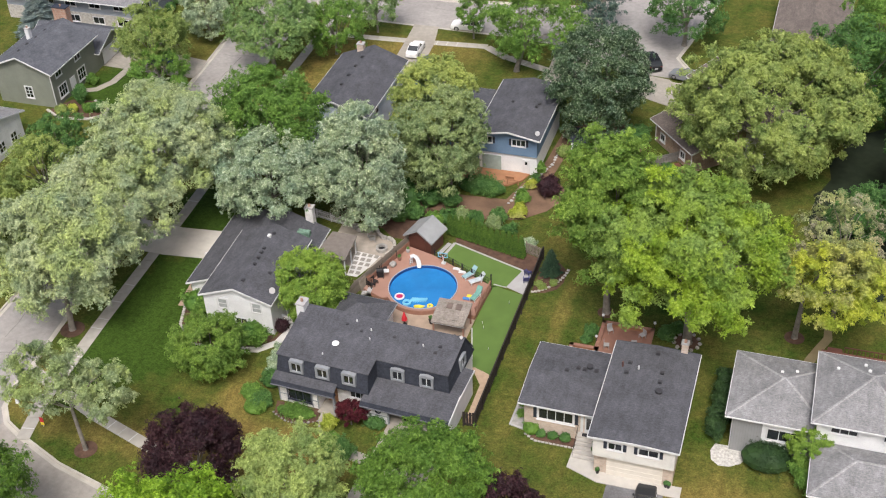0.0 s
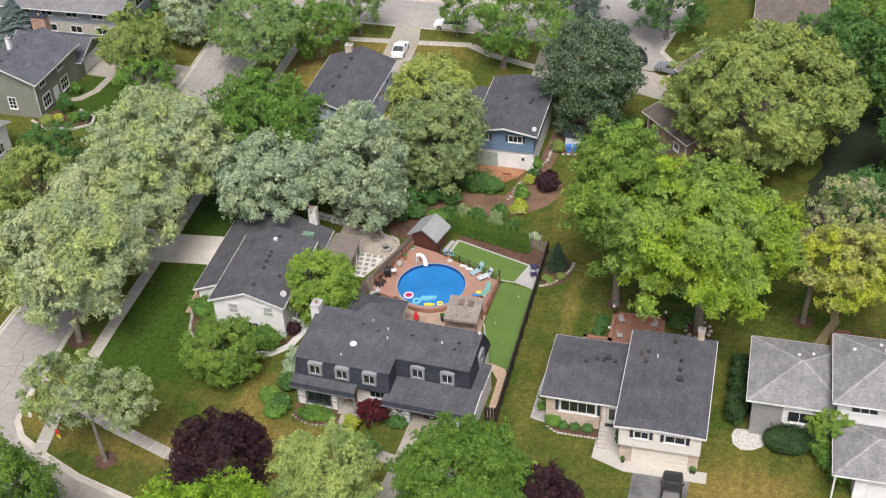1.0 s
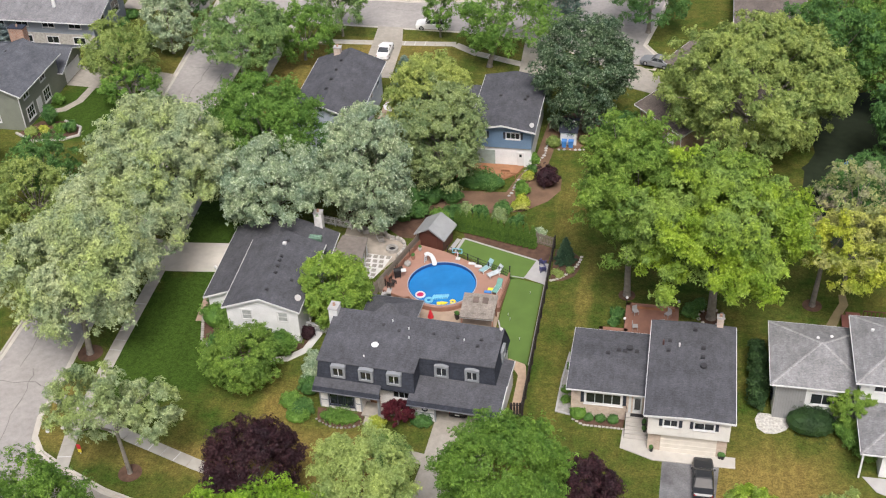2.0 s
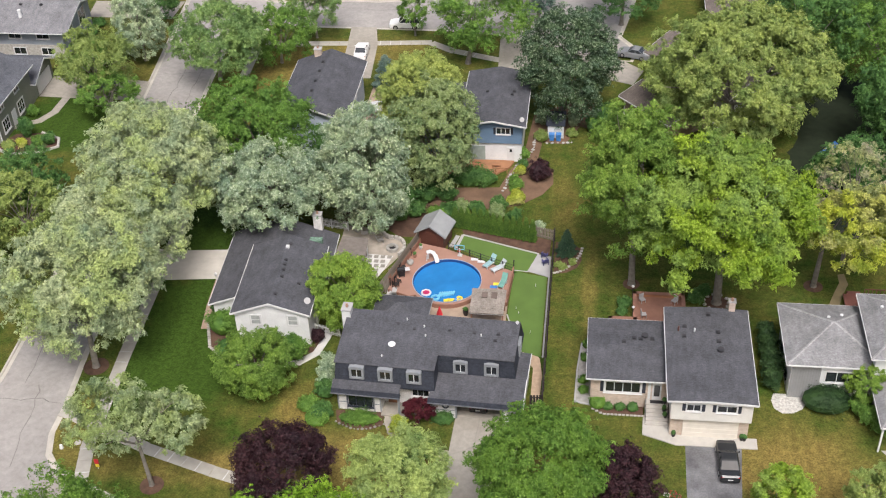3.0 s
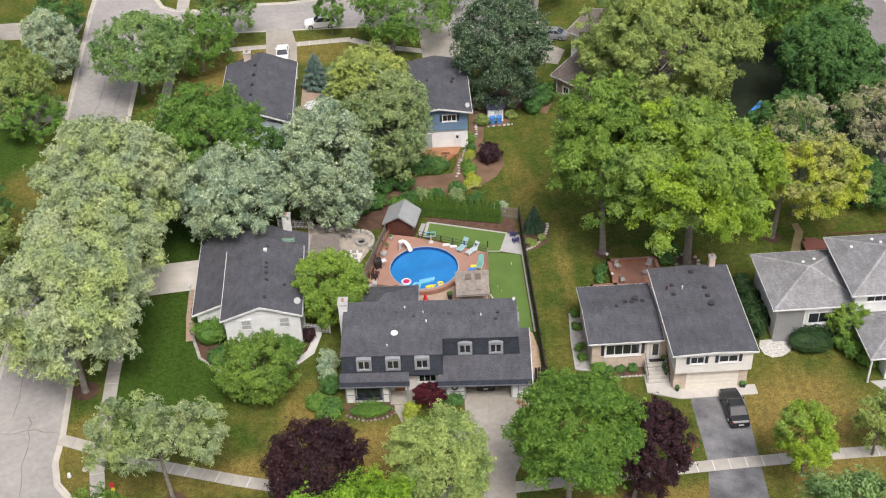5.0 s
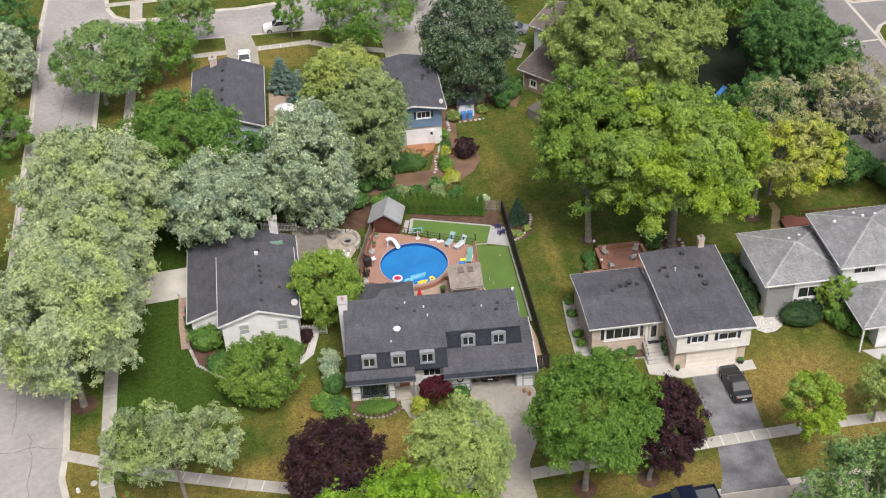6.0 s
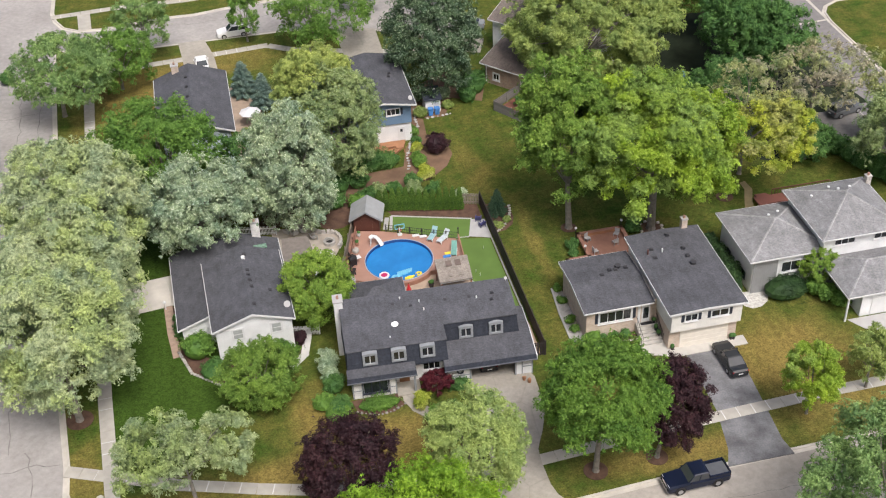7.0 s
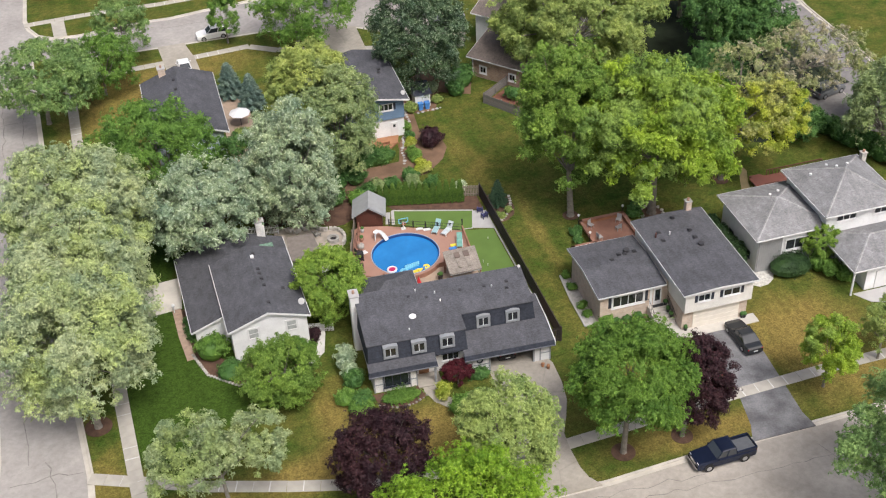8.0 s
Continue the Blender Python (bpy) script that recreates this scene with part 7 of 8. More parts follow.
for a, b in zip(wl, wl[1:]):
    n = max(2, int(math.dist(a, b) / 0.4))
    ang = math.degrees(math.atan2(b[1] - a[1], b[0] - a[0]))
    for i in range(n):
        f = (i + 0.5) / n
        bm = boxed(-0.19, 0.19, -0.17, 0.17, 0, 0.48, 0.03)
        bm.transform(pose(a[0] + (b[0] - a[0]) * f, a[1] + (b[1] - a[1]) * f, 0, 0, 0, ang))
        part("block", bm, STONE, sw)
sheet("paver_bed", [(-13.75, 26.3), (-10.75, 26.1), (-11.35, 23.6), (-12.0, 21.9), (-13.2, 21.9)], 0.05, JOINT, "white gravel bed between square pavers")
PAVER = plain("grey_tan_paver", (0.25, 0.235, 0.21), 0.9, 0.15, 2.0)
for i in range(4):
    for j in range(5):
        x, y = -13.35 + i * 0.74 + j * 0.12, 25.85 - j * 0.82
        if x < -10.95 - (26.1 - y) * 0.27:
            solo("paver", boxed(x - 0.25, x + 0.25, y - 0.27, y + 0.27, 0, 0.075, 0.015), PAVER, "square grey-tan paving stone in white gravel", "paver", "square pavers")
aw = thing("patio_roof", "flat brown-grey patio roof on posts", "patio roof", (-15.2, 25, 0))
part("roof", slope_slab((-16.6, 21.8, 2.5), (-13.05, 21.6, 2.35), (-13.4, 26.2, 2.35), (-16.3, 26.1, 2.5), 0.12), plain("brown_grey_roofing", (0.17, 0.15, 0.135), 0.9, 0.15), aw)
for x, y in ((-13.3, 21.9), (-13.4, 24.0), (-13.6, 25.9)):
    part("post", boxed(x - 0.06, x + 0.06, y - 0.06, y + 0.06, 0, 2.25), WHITE_PAINT, aw)
for k, (x, y) in enumerate(((-14.6, 29.8), (-13.6, 30.0), (-15.4, 30.2), (-12.6, 28.6))):
    t = thing("patio_chair", "grey slatted adirondack chair", "chair", (x, y, 0.04), rot=200 - 30 * k, group="chairs by the fire pit")
    part("seat", hull(bmesh.new(), [(-0.3, -0.3, 0.28), (0.3, -0.3, 0.28), (0.3, 0.25, 0.2), (-0.3, 0.25, 0.2)], [(-0.3, -0.3, 0.34), (0.3, -0.3, 0.34), (0.3, 0.25, 0.26), (-0.3, 0.25, 0.26)]), GREY_BOARDS, t, local=True)
    part("backrest", hull(bmesh.new(), [(-0.3, 0.22, 0.22), (0.3, 0.22, 0.22), (0.3, 0.28, 0.22), (-0.3, 0.28, 0.22)], [(-0.26, 0.5, 0.95), (0.26, 0.5, 0.95), (0.26, 0.55, 0.95), (-0.26, 0.55, 0.95)]), GREY_BOARDS, t, local=True)
    for sx in (-0.34, 0.34):
        part("armrest", boxed(sx - 0.06, sx + 0.06, -0.35, 0.35, 0.48, 0.52), GREY_BOARDS, t, local=True)
        part("leg", boxed(sx - 0.04, sx + 0.04, -0.32, -0.24, 0, 0.48), GREY_BOARDS, t, local=True)
fence("picket_gate", [(-17.0, 12.9), (-14.2, 12.2)], 1.1, WHITE_PAINT, "white picket gate between the houses", 0.07, 0.08)
fence("white_railing", [(-16.6, 30.6), (-20.6, 31.4)], 1.2, WHITE_PAINT, "white wooden railing behind the house", 0.08, 0.08)
pl = thing("lamp_post", "white post lamp at the driveway corner", "lamp", (-29.45, 20.3, 0))
part("post", tube(bmesh.new(), (-29.45, 20.3, 0), (-29.45, 20.3, 0.85), 0.05, 0.05, 8), WHITE_PAINT, pl)
part("lantern", tube(tube(bmesh.new(), (-29.45, 20.3, 0.8), (-29.45, 20.3, 1.05), 0.1, 0.2, 8), (-29.45, 20.3, 1.05), (-29.45, 20.3, 1.25), 0.2, 0.04, 8), WHITE_PAINT, pl)

# split-level house: apron, steps, beds, deck
solo("apron", prism(bmesh.new(), [(16.5, 0.75), (19.5, -0.35), (26.9, -0.3), (26.9, 1.0), (19.0, 1.0), (19.0, 5.0), (16.6, 3.2)], -0.1, 0.09), APRON, "pale concrete apron before the garage", "apron", kind="structure")
stp = thing("front_steps", "wide pale concrete front steps with iron rails", "steps", (17.8, 3.5, 0))
for k in range(6):
    part("step", boxed(16.75, 18.9, 1.95 + k * 0.36, 4.35, 0.09 + k * 0.17, 0.26 + k * 0.17), APRON, stp)
part("doormat", boxed(17.2, 18.4, 3.85, 4.25, 1.112, 1.135), BLACK_METAL, stp, "dark doormat")
for x in (16.78, 18.86):
    part("handrail", tube(tube(bmesh.new(), (x, 2.0, 1.05), (x, 3.9, 2.0), 0.025, 0.025, 6), (x, 3.9, 2.0), (x, 4.3, 2.0), 0.025, 0.025, 6), BLACK_METAL, stp)
    for k in range(5):
        part("baluster", tube(bmesh.new(), (x, 2.05 + k * 0.45, 0.2 + k * 0.2), (x, 2.05 + k * 0.45, 1.07 + k * 0.22), 0.015, 0.015, 5), BLACK_METAL, stp)
for x, y, z in ((18.55, 3.95, 1.11), (18.6, 2.6, 0.6), (19.35, 0.75, 0.09), (25.5, 0.75, 0.09), (25.75, 0.7, 0.09), (18.5, 3.2, 0.77)):
    t = thing("planter", "dark pot with a small green plant", "planter", (x, y, z), group="pots at the entry")
    part("pot", tube(bmesh.new(), (x, y, z), (x, y, z + 0.4), 0.14, 0.22, 10), BLACK_METAL, t)
    part("plant", ball(bmesh.new(), (x, y, z + 0.5), 0.24, 0.9, 8, 0.12), DEEP_LEAF, t)
sheet("bed_split_level", [(11.9, 4.4), (11.9, 3.7), (12.6, 3.3), (16.6, 3.1), (16.65, 4.4)], 0.035, MULCH, "red-brown mulch bed under the front window")
for i in range(14):
    f = i / 13
    x, y = 11.9 + 4.7 * f, 3.75 - 0.62 * min(1, f * 5)
    solo("edging_stone", boxed(x - 0.15, x + 0.15, y - 0.09, y + 0.09, 0, 0.14, 0.03), STONE, "pale edging stone of the mulch bed", "stone", "bed edging by the steps")
for x, y, r in ((12.3, 4.3, 0.85), (13.3, 4.0, 0.5), (14.4, 4.0, 0.5), (15.6, 4.0, 0.55)):
    shrub((x, y), (r, r, r * 0.75), MID_LEAF if r > 0.7 else DEEP_LEAF, "small clipped green shrub in the mulch bed", 700, 0.13, int(x * 10))
sheet("bed_side", [(10.2, 4.6), (11.6, 4.3), (11.6, 12.6), (10.6, 13.0), (10.3, 8)], 0.03, GRAVEL, "pale gravel strip along the side wall")
solo("gravel_edging", ribbon([(11.6, 4.3), (10.15, 4.6), (10.25, 9), (10.6, 13.0)], 0.16, 0, 0.12), PALE, "pale stone edging of the gravel strip", "edging", kind="structure")
for x, y in ((11.1, 12.6), (11.0, 10.6), (10.9, 7.4), (10.95, 6.0)):
    shrub((x, y), (0.55, 0.55, 0.45), MID_LEAF, "small green shrub in the gravel", 600, 0.13, int(y * 11))
nd = thing("garden_deck", "red-brown timber deck behind the house", "deck", (18.3, 17, 0))
part("deck_surface", boxed(15.9, 20.9, 13.2, 20.6, 0.25, 0.4), DECK_RED, nd)
part("deck_surface", boxed(13.4, 15.85, 13.0, 16.4, 0.25, 0.4), DECK_RED, nd)
for a, b in (((15.9, 20.6), (20.9, 20.6)), ((20.9, 20.6), (20.9, 13.5)), ((15.9, 20.6), (15.9, 16.4)), ((13.4, 16.4), (15.9, 16.4)), ((13.4, 16.4), (13.4, 13.4))):
    x0, x1 = sorted((a[0], b[0]))
    y0, y1 = sorted((a[1], b[1]))
    part("bench", boxed(x0 - 0.2, x1 + 0.2, y0 - 0.2, y1 + 0.2, 0.78, 0.86), DECK_RED, nd)
    part("bench_skirt", boxed(x0 - 0.12, x1 + 0.12, y0 - 0.1, y1 + 0.1, 0.4, 0.78), RUST, nd)
for x, y in ((15.7, 20.8), (21.0, 20.9), (15.7, 17.4)):
    t = thing("globe_lamp", "white globe lamp on a post", "lamp", (x, y, 0), group="globe lamps of the deck")
    part("post", tube(bmesh.new(), (x, y, 0), (x, y, 1.35), 0.045, 0.045, 8), FENCE_DARK, t)
    part("globe", ball(bmesh.new(), (x, y, 1.5), 0.15, 1.0, 12), WHITE_PAINT, t)
for x, y, a in ((16.7, 19.6, 30), (20.0, 19.6, -40), (19.4, 18.2, 190), (16.8, 17.2, 100)):
    t = thing("patio_chair", "pale folding patio chair on the deck", "chair", (x, y, 0.4), rot=a, group="chairs on the timber deck")
    part("seat", boxed(-0.27, 0.27, -0.27, 0.27, 0.38, 0.43), PALE, t, local=True)
    part("backrest", boxed(-0.27, 0.27, 0.25, 0.3, 0.43, 0.95), PALE, t, local=True)
    for sx in (-0.24, 0.24):
        for sy in (-0.24, 0.24):
            part("leg", boxed(sx - 0.02, sx + 0.02, sy - 0.02, sy + 0.02, 0, 0.38), PALE, t, local=True)
for x, y, r in ((14.9, 19.3, 0.8), (22.2, 20.6, 1.0), (23.2, 21.8, 0.8), (14.6, 18.0, 0.6)):
    shrub((x, y), (r, r, r * 0.8), DEEP_LEAF, "green shrub beside the timber deck", 900, 0.16, int(x * 13))
for i in range(11):
    a = radians(i * 33)
    solo("edging_stone", ball(bmesh.new(), (24.4 + 1.3 * math.cos(a), 20.5 + 1.3 * math.sin(a), 0.1), 0.22, 0.7, 7, 0.07), STONE, "pale boulder round the tree base", "stone", "stones round the maple")
# spruce bed by the fence
conifer((8.5, 27.8), 3.5, 1.15, foliage("green_spruce_needles", (0.042, 0.085, 0.045), (0.1, 0.165, 0.09), 0.8, 0.05), "small dense green spruce by the fence", 5, 3200, size=0.2)
sheet("bed_spruce", [(7.2, 24.2), (8.6, 24.5), (9.7, 25.4), (10.2, 26.8), (10.1, 28.8), (9, 30), (7.2, 30)], 0.02, MULCH, "dark mulch bed round the spruce")
for i in range(14):
    f = i / 13
    x, y = (7.3 + 2.6 * math.sin(f * 1.5) + 0.3 * f, 24.3 + 4.6 * f ** 1.4)
    solo("edging_stone", boxed(x - 0.17, x + 0.17, y - 0.13, y + 0.13, 0, 0.16, 0.04), STONE, "pale edging stone round the spruce bed", "stone", "stones of the spruce bed")
for x, y in ((8.2, 25.2), (9.2, 26.0), (7.7, 25.6)):
    shrub((x, y), (0.5, 0.5, 0.35), OLIVE_LEAF, "low olive shrub in the spruce bed", 500, 0.13, int(x * 31))
# grey house front
shrub((33.7, 5.9), (2.45, 1.7, 1.45), YEW_LEAF, "broad clipped dark green yew", 7000, 0.11, 93, "hedge", 1.15, 30, lobe_r=0.5)
tree((37.6, 6.6), (37.3, 6.2, 2.9), (2.1, 1.9, 2.0), SPRING_LEAF, "small rounded green ornamental tree", 40, 5200, 0.18, 94, 0.07, "ornamental_tree", boughs=0)
for x, y, r, h in ((37.4, 4.2, 1.2, 1.2), (38.2, 3.0, 1.0, 0.9), (36.6, 5.2, 1.0, 1.3)):
    shrub((x, y), (r, r, h), MID_LEAF, "leafy green shrub before the grey house", 1500, 0.17, int(y * 17), h=h)
sheet("bed_grey_house", [(29.0, 7.25), (31.8, 7.25), (32.0, 6.2), (31.5, 5.3), (30.6, 4.7), (29.6, 4.6), (28.9, 5.2), (28.7, 6.3)], 0.03, PEBBLES, "pale gravel bed at the corner")
for i in range(5):
    shrub((28.9, 8.2 + i * 1.6), (1.1, 1.1, 1.3), YEW_LEAF, "dense dark green hedge shrub between the houses", 1500, 0.17, 200 + i, h=1.5, group="hedge between the houses")
sheet("drive_grey_house", [(37.9, 0.5), (50, 0.5), (49, -14.5), (43, -14.5), (43.5, -3), (39.0, -1.2)], 0.045, PALE, "pale concrete driveway and walk of the grey house")
RED_DECKING = siding("dark_red_decking", (0.15, 0.06, 0.045), 0.14)
gd = thing("garden_deck", "red-brown timber deck behind the grey house", "deck", (41, 19, 0))
part("deck_surface", boxed(37.4, 46.6, 16.4, 22.2, 0.5, 0.65), RED_DECKING, gd)
part("railing", joined(boxed(39.5, 46.6, 22.1, 22.2, 1.35, 1.45), boxed(46.5, 46.6, 17.0, 22.1, 1.35, 1.45)), BARN_RED, gd)
for i in range(18):
    part("baluster", boxed(39.5 + i * 0.4, 39.57 + i * 0.4, 22.12, 22.18, 0.65, 1.36), BARN_RED, gd)
for k in range(3):
    part("step", boxed(38.0 - k * 0.02, 39.4 + k * 0.02, 22.2 + (2 - k) * 0.0, 23.3 - k * 0.37, 0.02, 0.17 + k * 0.15), RED_DECKING, gd)
part("bench", joined(boxed(38.2, 40.0, 19.6, 20.1, 1.05, 1.12), boxed(38.25, 38.35, 19.65, 20.05, 0.65, 1.05), boxed(39.85, 39.95, 19.65, 20.05, 0.65, 1.05)), BARN_RED, gd, "dark red bench")
sheet("dirt_track", [(35.2, 18.4), (36.2, 18.6), (37.0, 21.0), (37.6, 22.8), (38.4, 24.6), (38.2, 26.4), (37.5, 26.2), (37.5, 24.8), (36.8, 23.2), (36.0, 21.2)], 0.015, plain("dry_trodden_soil", (0.23, 0.185, 0.1), 0.95, 0.25, 0.5, 9.0, bump=0.5), "bare soil track by the deck")
# flowers at the blacktop drive
for k, (dx, dy, c) in enumerate(((0, 0, "red"), (0.5, 0.25, "pink"), (-0.45, 0.3, "white"), (0.1, 0.6, "red"), (-0.2, -0.4, "yellow"))):
    t = thing("flower_clump", "low clump of garden flowers", "flowers", (19.0 + dx, -7.0 + dy, 0), group="flowers at the driveway")
    me, _, _ = leaf_mesh("leaves", (0, 0, 0.2), (0.3, 0.3, 0.22), 6, 160, 0.1, 300 + k, DEEP_LEAF, lobe_r=0.5)
    ob = new("leaves", me)
    ob.parent = t
    bm = bmesh.new()
    for i in range(7):
        ball(bm, (0.26 * math.cos(i * 2.4), 0.26 * math.sin(i * 2.4) * 0.8, 0.38 + 0.05 * math.sin(i)), 0.06, 0.7, 6)
    part("blossom", bm, VM[c], t, local=True)
# hydrant and sign at the corner
t = thing("utility_marker", "small white utility marker on the corner lawn", "marker", (-37.5, -5.4, 0))
part("body", tube(bmesh.new(), (-37.5, -5.4, 0), (-37.5, -5.4, 0.4), 0.2, 0.14, 10), WHITE_PAINT, t)
solo("manhole_cover", disc(bmesh.new(), -36.2, -4.6, 0.32, 0.0, 0.02, 20), STONE, "round iron cover set in the corner lawn", "cover")
t = thing("yard_sign", "red and yellow yard sign on a thin post", "sign", (-33.1, -7.6, 0))
part("post", boxed(-33.13, -33.07, -7.63, -7.57, 0, 1.2), WHITE_PAINT, t)
part("panel", boxed(-33.3, -32.9, -7.66, -7.62, 0.65, 1.25), VM["red"], t, "red sign panel")
part("panel", boxed(-33.28, -32.92, -7.67, -7.63, 0.25, 0.6), VM["yellow"], t, "yellow sign panel")

# ---- vehicles ----
TYRE = plain("tyre_rubber", (0.02, 0.02, 0.02), 0.85, 0.1)
RIM = plain("alloy_wheel", (0.5, 0.5, 0.52), 0.3, 0.05, metal=0.8)
CHROME = plain("chrome", (0.6, 0.6, 0.62), 0.15, 0.03, metal=1.0)
TAIL = plain("tail_lamp_red", (0.35, 0.01, 0.015), 0.2, 0.1)
LAMP = plain("headlamp_clear", (0.6, 0.62, 0.65), 0.1, 0.05)


def loft(bm, rings):
    rs = [[bm.verts.new(p) for p in r] for r in rings]
    n = len(rs[0])
    for a, b in zip(rs, rs[1:]):
        for i in range(n):
            bm.faces.new((a[i], a[(i + 1) % n], b[(i + 1) % n], b[i]))
    bm.faces.new(rs[0][::-1])
    bm.faces.new(rs[-1])
    bmesh.ops.recalc_face_normals(bm, faces=bm.faces[:])
    return bm


def section(x, w, z0, z1, top):
    """A body cross-section at x: half-width w, sill, shoulder and narrower top."""
    return [(x, -w, z0), (x, -w, z0 + (z1 - z0) * 0.75), (x, -w * top, z1), (x, w * top, z1), (x, w, z0 + (z1 - z0) * 0.75), (x, w, z0)]


CAR_GLASS = plain("car_window_glass", (0.035, 0.04, 0.045), 0.06, 0.1, 1.0, spec=1.0, bump=0)


def car(x, y, rot, colour, label, L_=4.8, W=1.84, H=1.45, style="sedan", z=0.0):
    t = thing("car" if style != "truck" else "pickup_truck", label, "car" if style != "truck" else "truck", (x, y, z), rot=rot)
    paint = plain("car_paint_" + str(len(bpy.data.materials)), colour, 0.25, 0.06, 0.8, spec=0.4, bump=0)
    h, w = L_ / 2, W / 2
    hood = {"sedan": 0.92, "suv": 1.08, "truck": 1.22}[style]
    nose = {"sedan": 0.32, "suv": 0.26, "truck": 0.13}[style]
    sill = {"sedan": 0.22, "suv": 0.3, "truck": 0.45}[style]
    deck_ = {"sedan": 0.98, "suv": 1.1, "truck": 1.2}[style]
    body = part("body", loft(bmesh.new(), [section(-h, w * 0.86, sill + 0.12, deck_ - 0.12, 0.86), section(-h + 0.18, w * 0.97, sill, deck_, 0.9), section(-h * 0.45, w, sill, deck_ + 0.02, 0.92), section(h * 0.35, w, sill, hood + 0.04, 0.92), section(h * 0.75, w * 0.97, sill, hood - nose * 0.2, 0.9), section(h - 0.12, w * (0.96 if style == "truck" else 0.9), sill, hood - nose * 0.62, 0.88), section(h, w * (0.9 if style == "truck" else 0.76), sill + 0.1, hood - nose, 0.85)]), paint, t, local=True)
    a0, a1, r0, r1 = {"sedan": (-h * 0.72, h * 0.38, -h * 0.32, h * 0.08), "suv": (-h * 0.94, h * 0.42, -h * 0.82, h * 0.1), "truck": (-h * 0.3, h * 0.4, -h * 0.26, h * 0.2)}[style]
    base_z = min(hood, deck_) - 0.02
    wt, wr = w * 0.92, w * (0.82 if style == "truck" else 0.74)
    cab = loft(bmesh.new(), [[(a0, -wt, base_z), (a1, -wt, base_z), (a1, wt, base_z), (a0, wt, base_z)], [(r0, -wr, H - 0.05), (r1, -wr, H - 0.05), (r1, wr, H - 0.05), (r0, wr, H - 0.05)]])
    part("glasshouse", cab, CAR_GLASS, body, "dark tinted glass", local=True)
    part("roof", loft(bmesh.new(), [[(r0 - 0.06, -wr - 0.03, H - 0.06), (r1 + 0.06, -wr - 0.03, H - 0.06), (r1 + 0.06, wr + 0.03, H - 0.06), (r0 - 0.06, wr + 0.03, H - 0.06)], [(r0 + 0.08, -wr + 0.08, H), (r1 - 0.1, -wr + 0.08, H), (r1 - 0.1, wr - 0.08, H), (r0 + 0.08, wr - 0.08, H)]]), paint, body, local=True)
    for sy in (-1, 1):
        for f, g in ((a0, r0), (a1, r1), ((a0 + a1) / 2, (r0 + r1) / 2)):
            part("pillar", tube(bmesh.new(), (f, sy * (wt + 0.005), base_z), (g, sy * (wr + 0.015), H - 0.05), 0.045, 0.04, 6), paint, body, local=True)
        part("mirror", boxed(a1 - 0.35, a1 - 0.18, sy * w - 0.06 + sy * 0.08, sy * w + 0.06 + sy * 0.08, base_z, base_z + 0.15, 0.02), paint, body, local=True)
        part("headlamp", boxed(h - 0.22, h - 0.06, sy * w * 0.66 - 0.16, sy * w * 0.66 + 0.16, hood - nose - 0.12, hood - nose + 0.04), LAMP, body, local=True)
        part("tail_lamp", boxed(-h + 0.02, -h + 0.12, sy * w * 0.72 - 0.14, sy * w * 0.72 + 0.14, deck_ - 0.34, deck_ - 0.1), TAIL, body, local=True)
        for wx in (-h * 0.58, h * 0.62):
            r = {"sedan": 0.33, "suv": 0.37, "truck": 0.4}[style]
            wheel = part("wheel", tube(bmesh.new(), (wx, sy * (w - 0.22), r), (wx, sy * (w + 0.01), r), r, r, 18), TYRE, t, local=True)
            part("rim", tube(bmesh.new(), (wx, sy * (w - 0.1), r), (wx, sy * (w + 0.025), r), r * 0.62, r * 0.6, 12), RIM, wheel, local=True)
    part("bumper", boxed(-h - 0.03, -h + 0.12, -w * 0.85, w * 0.85, sill + 0.1, sill + 0.32, 0.03), paint if style != "truck" else CHROME, body, local=True)
    part("grille", boxed(h - 0.08, h + 0.02, -w * 0.45, w * 0.45, sill + 0.18, hood - nose - 0.02), CHROME if style == "truck" else BLACK_METAL, body, local=True)
    part("number_plate", boxed(-h - 0.05, -h - 0.03, -0.22, 0.22, sill + 0.34, sill + 0.46), WHITE_PAINT, body, local=True)
    if style == "truck":
        for sy in (-1, 1):
            for wx in (-h * 0.58, h * 0.62):
                part("wheel_arch", tube(bmesh.new(), (wx, sy * (w - 0.3), 0.46), (wx, sy * (w + 0.005), 0.46), 0.5, 0.5, 18), BLACK_METAL, body, local=True)
        part("front_bumper", boxed(h - 0.05, h + 0.08, -w * 0.85, w * 0.85, 0.5, 0.72, 0.03), CHROME, body, "chrome front bumper", local=True)
        part("bed_floor", boxed(-h + 0.15, -h * 0.36, -w * 0.66, w * 0.66, deck_ - 0.02, deck_ + 0.03), plain("bed_liner", (0.09, 0.095, 0.105), 0.7, 0.1), body, "grey bed liner", local=True)
        for sy in (-1, 1):
            part("bed_rail", boxed(-h + 0.05, -h * 0.31, sy * w * 0.86 - 0.08, sy * w * 0.86 + 0.08, deck_ - 0.1, deck_ + 0.2, 0.02), paint, body, local=True)
        part("tailgate", boxed(-h + 0.02, -h + 0.12, -w * 0.85, w * 0.85, deck_ - 0.2, deck_ + 0.2, 0.02), paint, body, local=True)
    return t


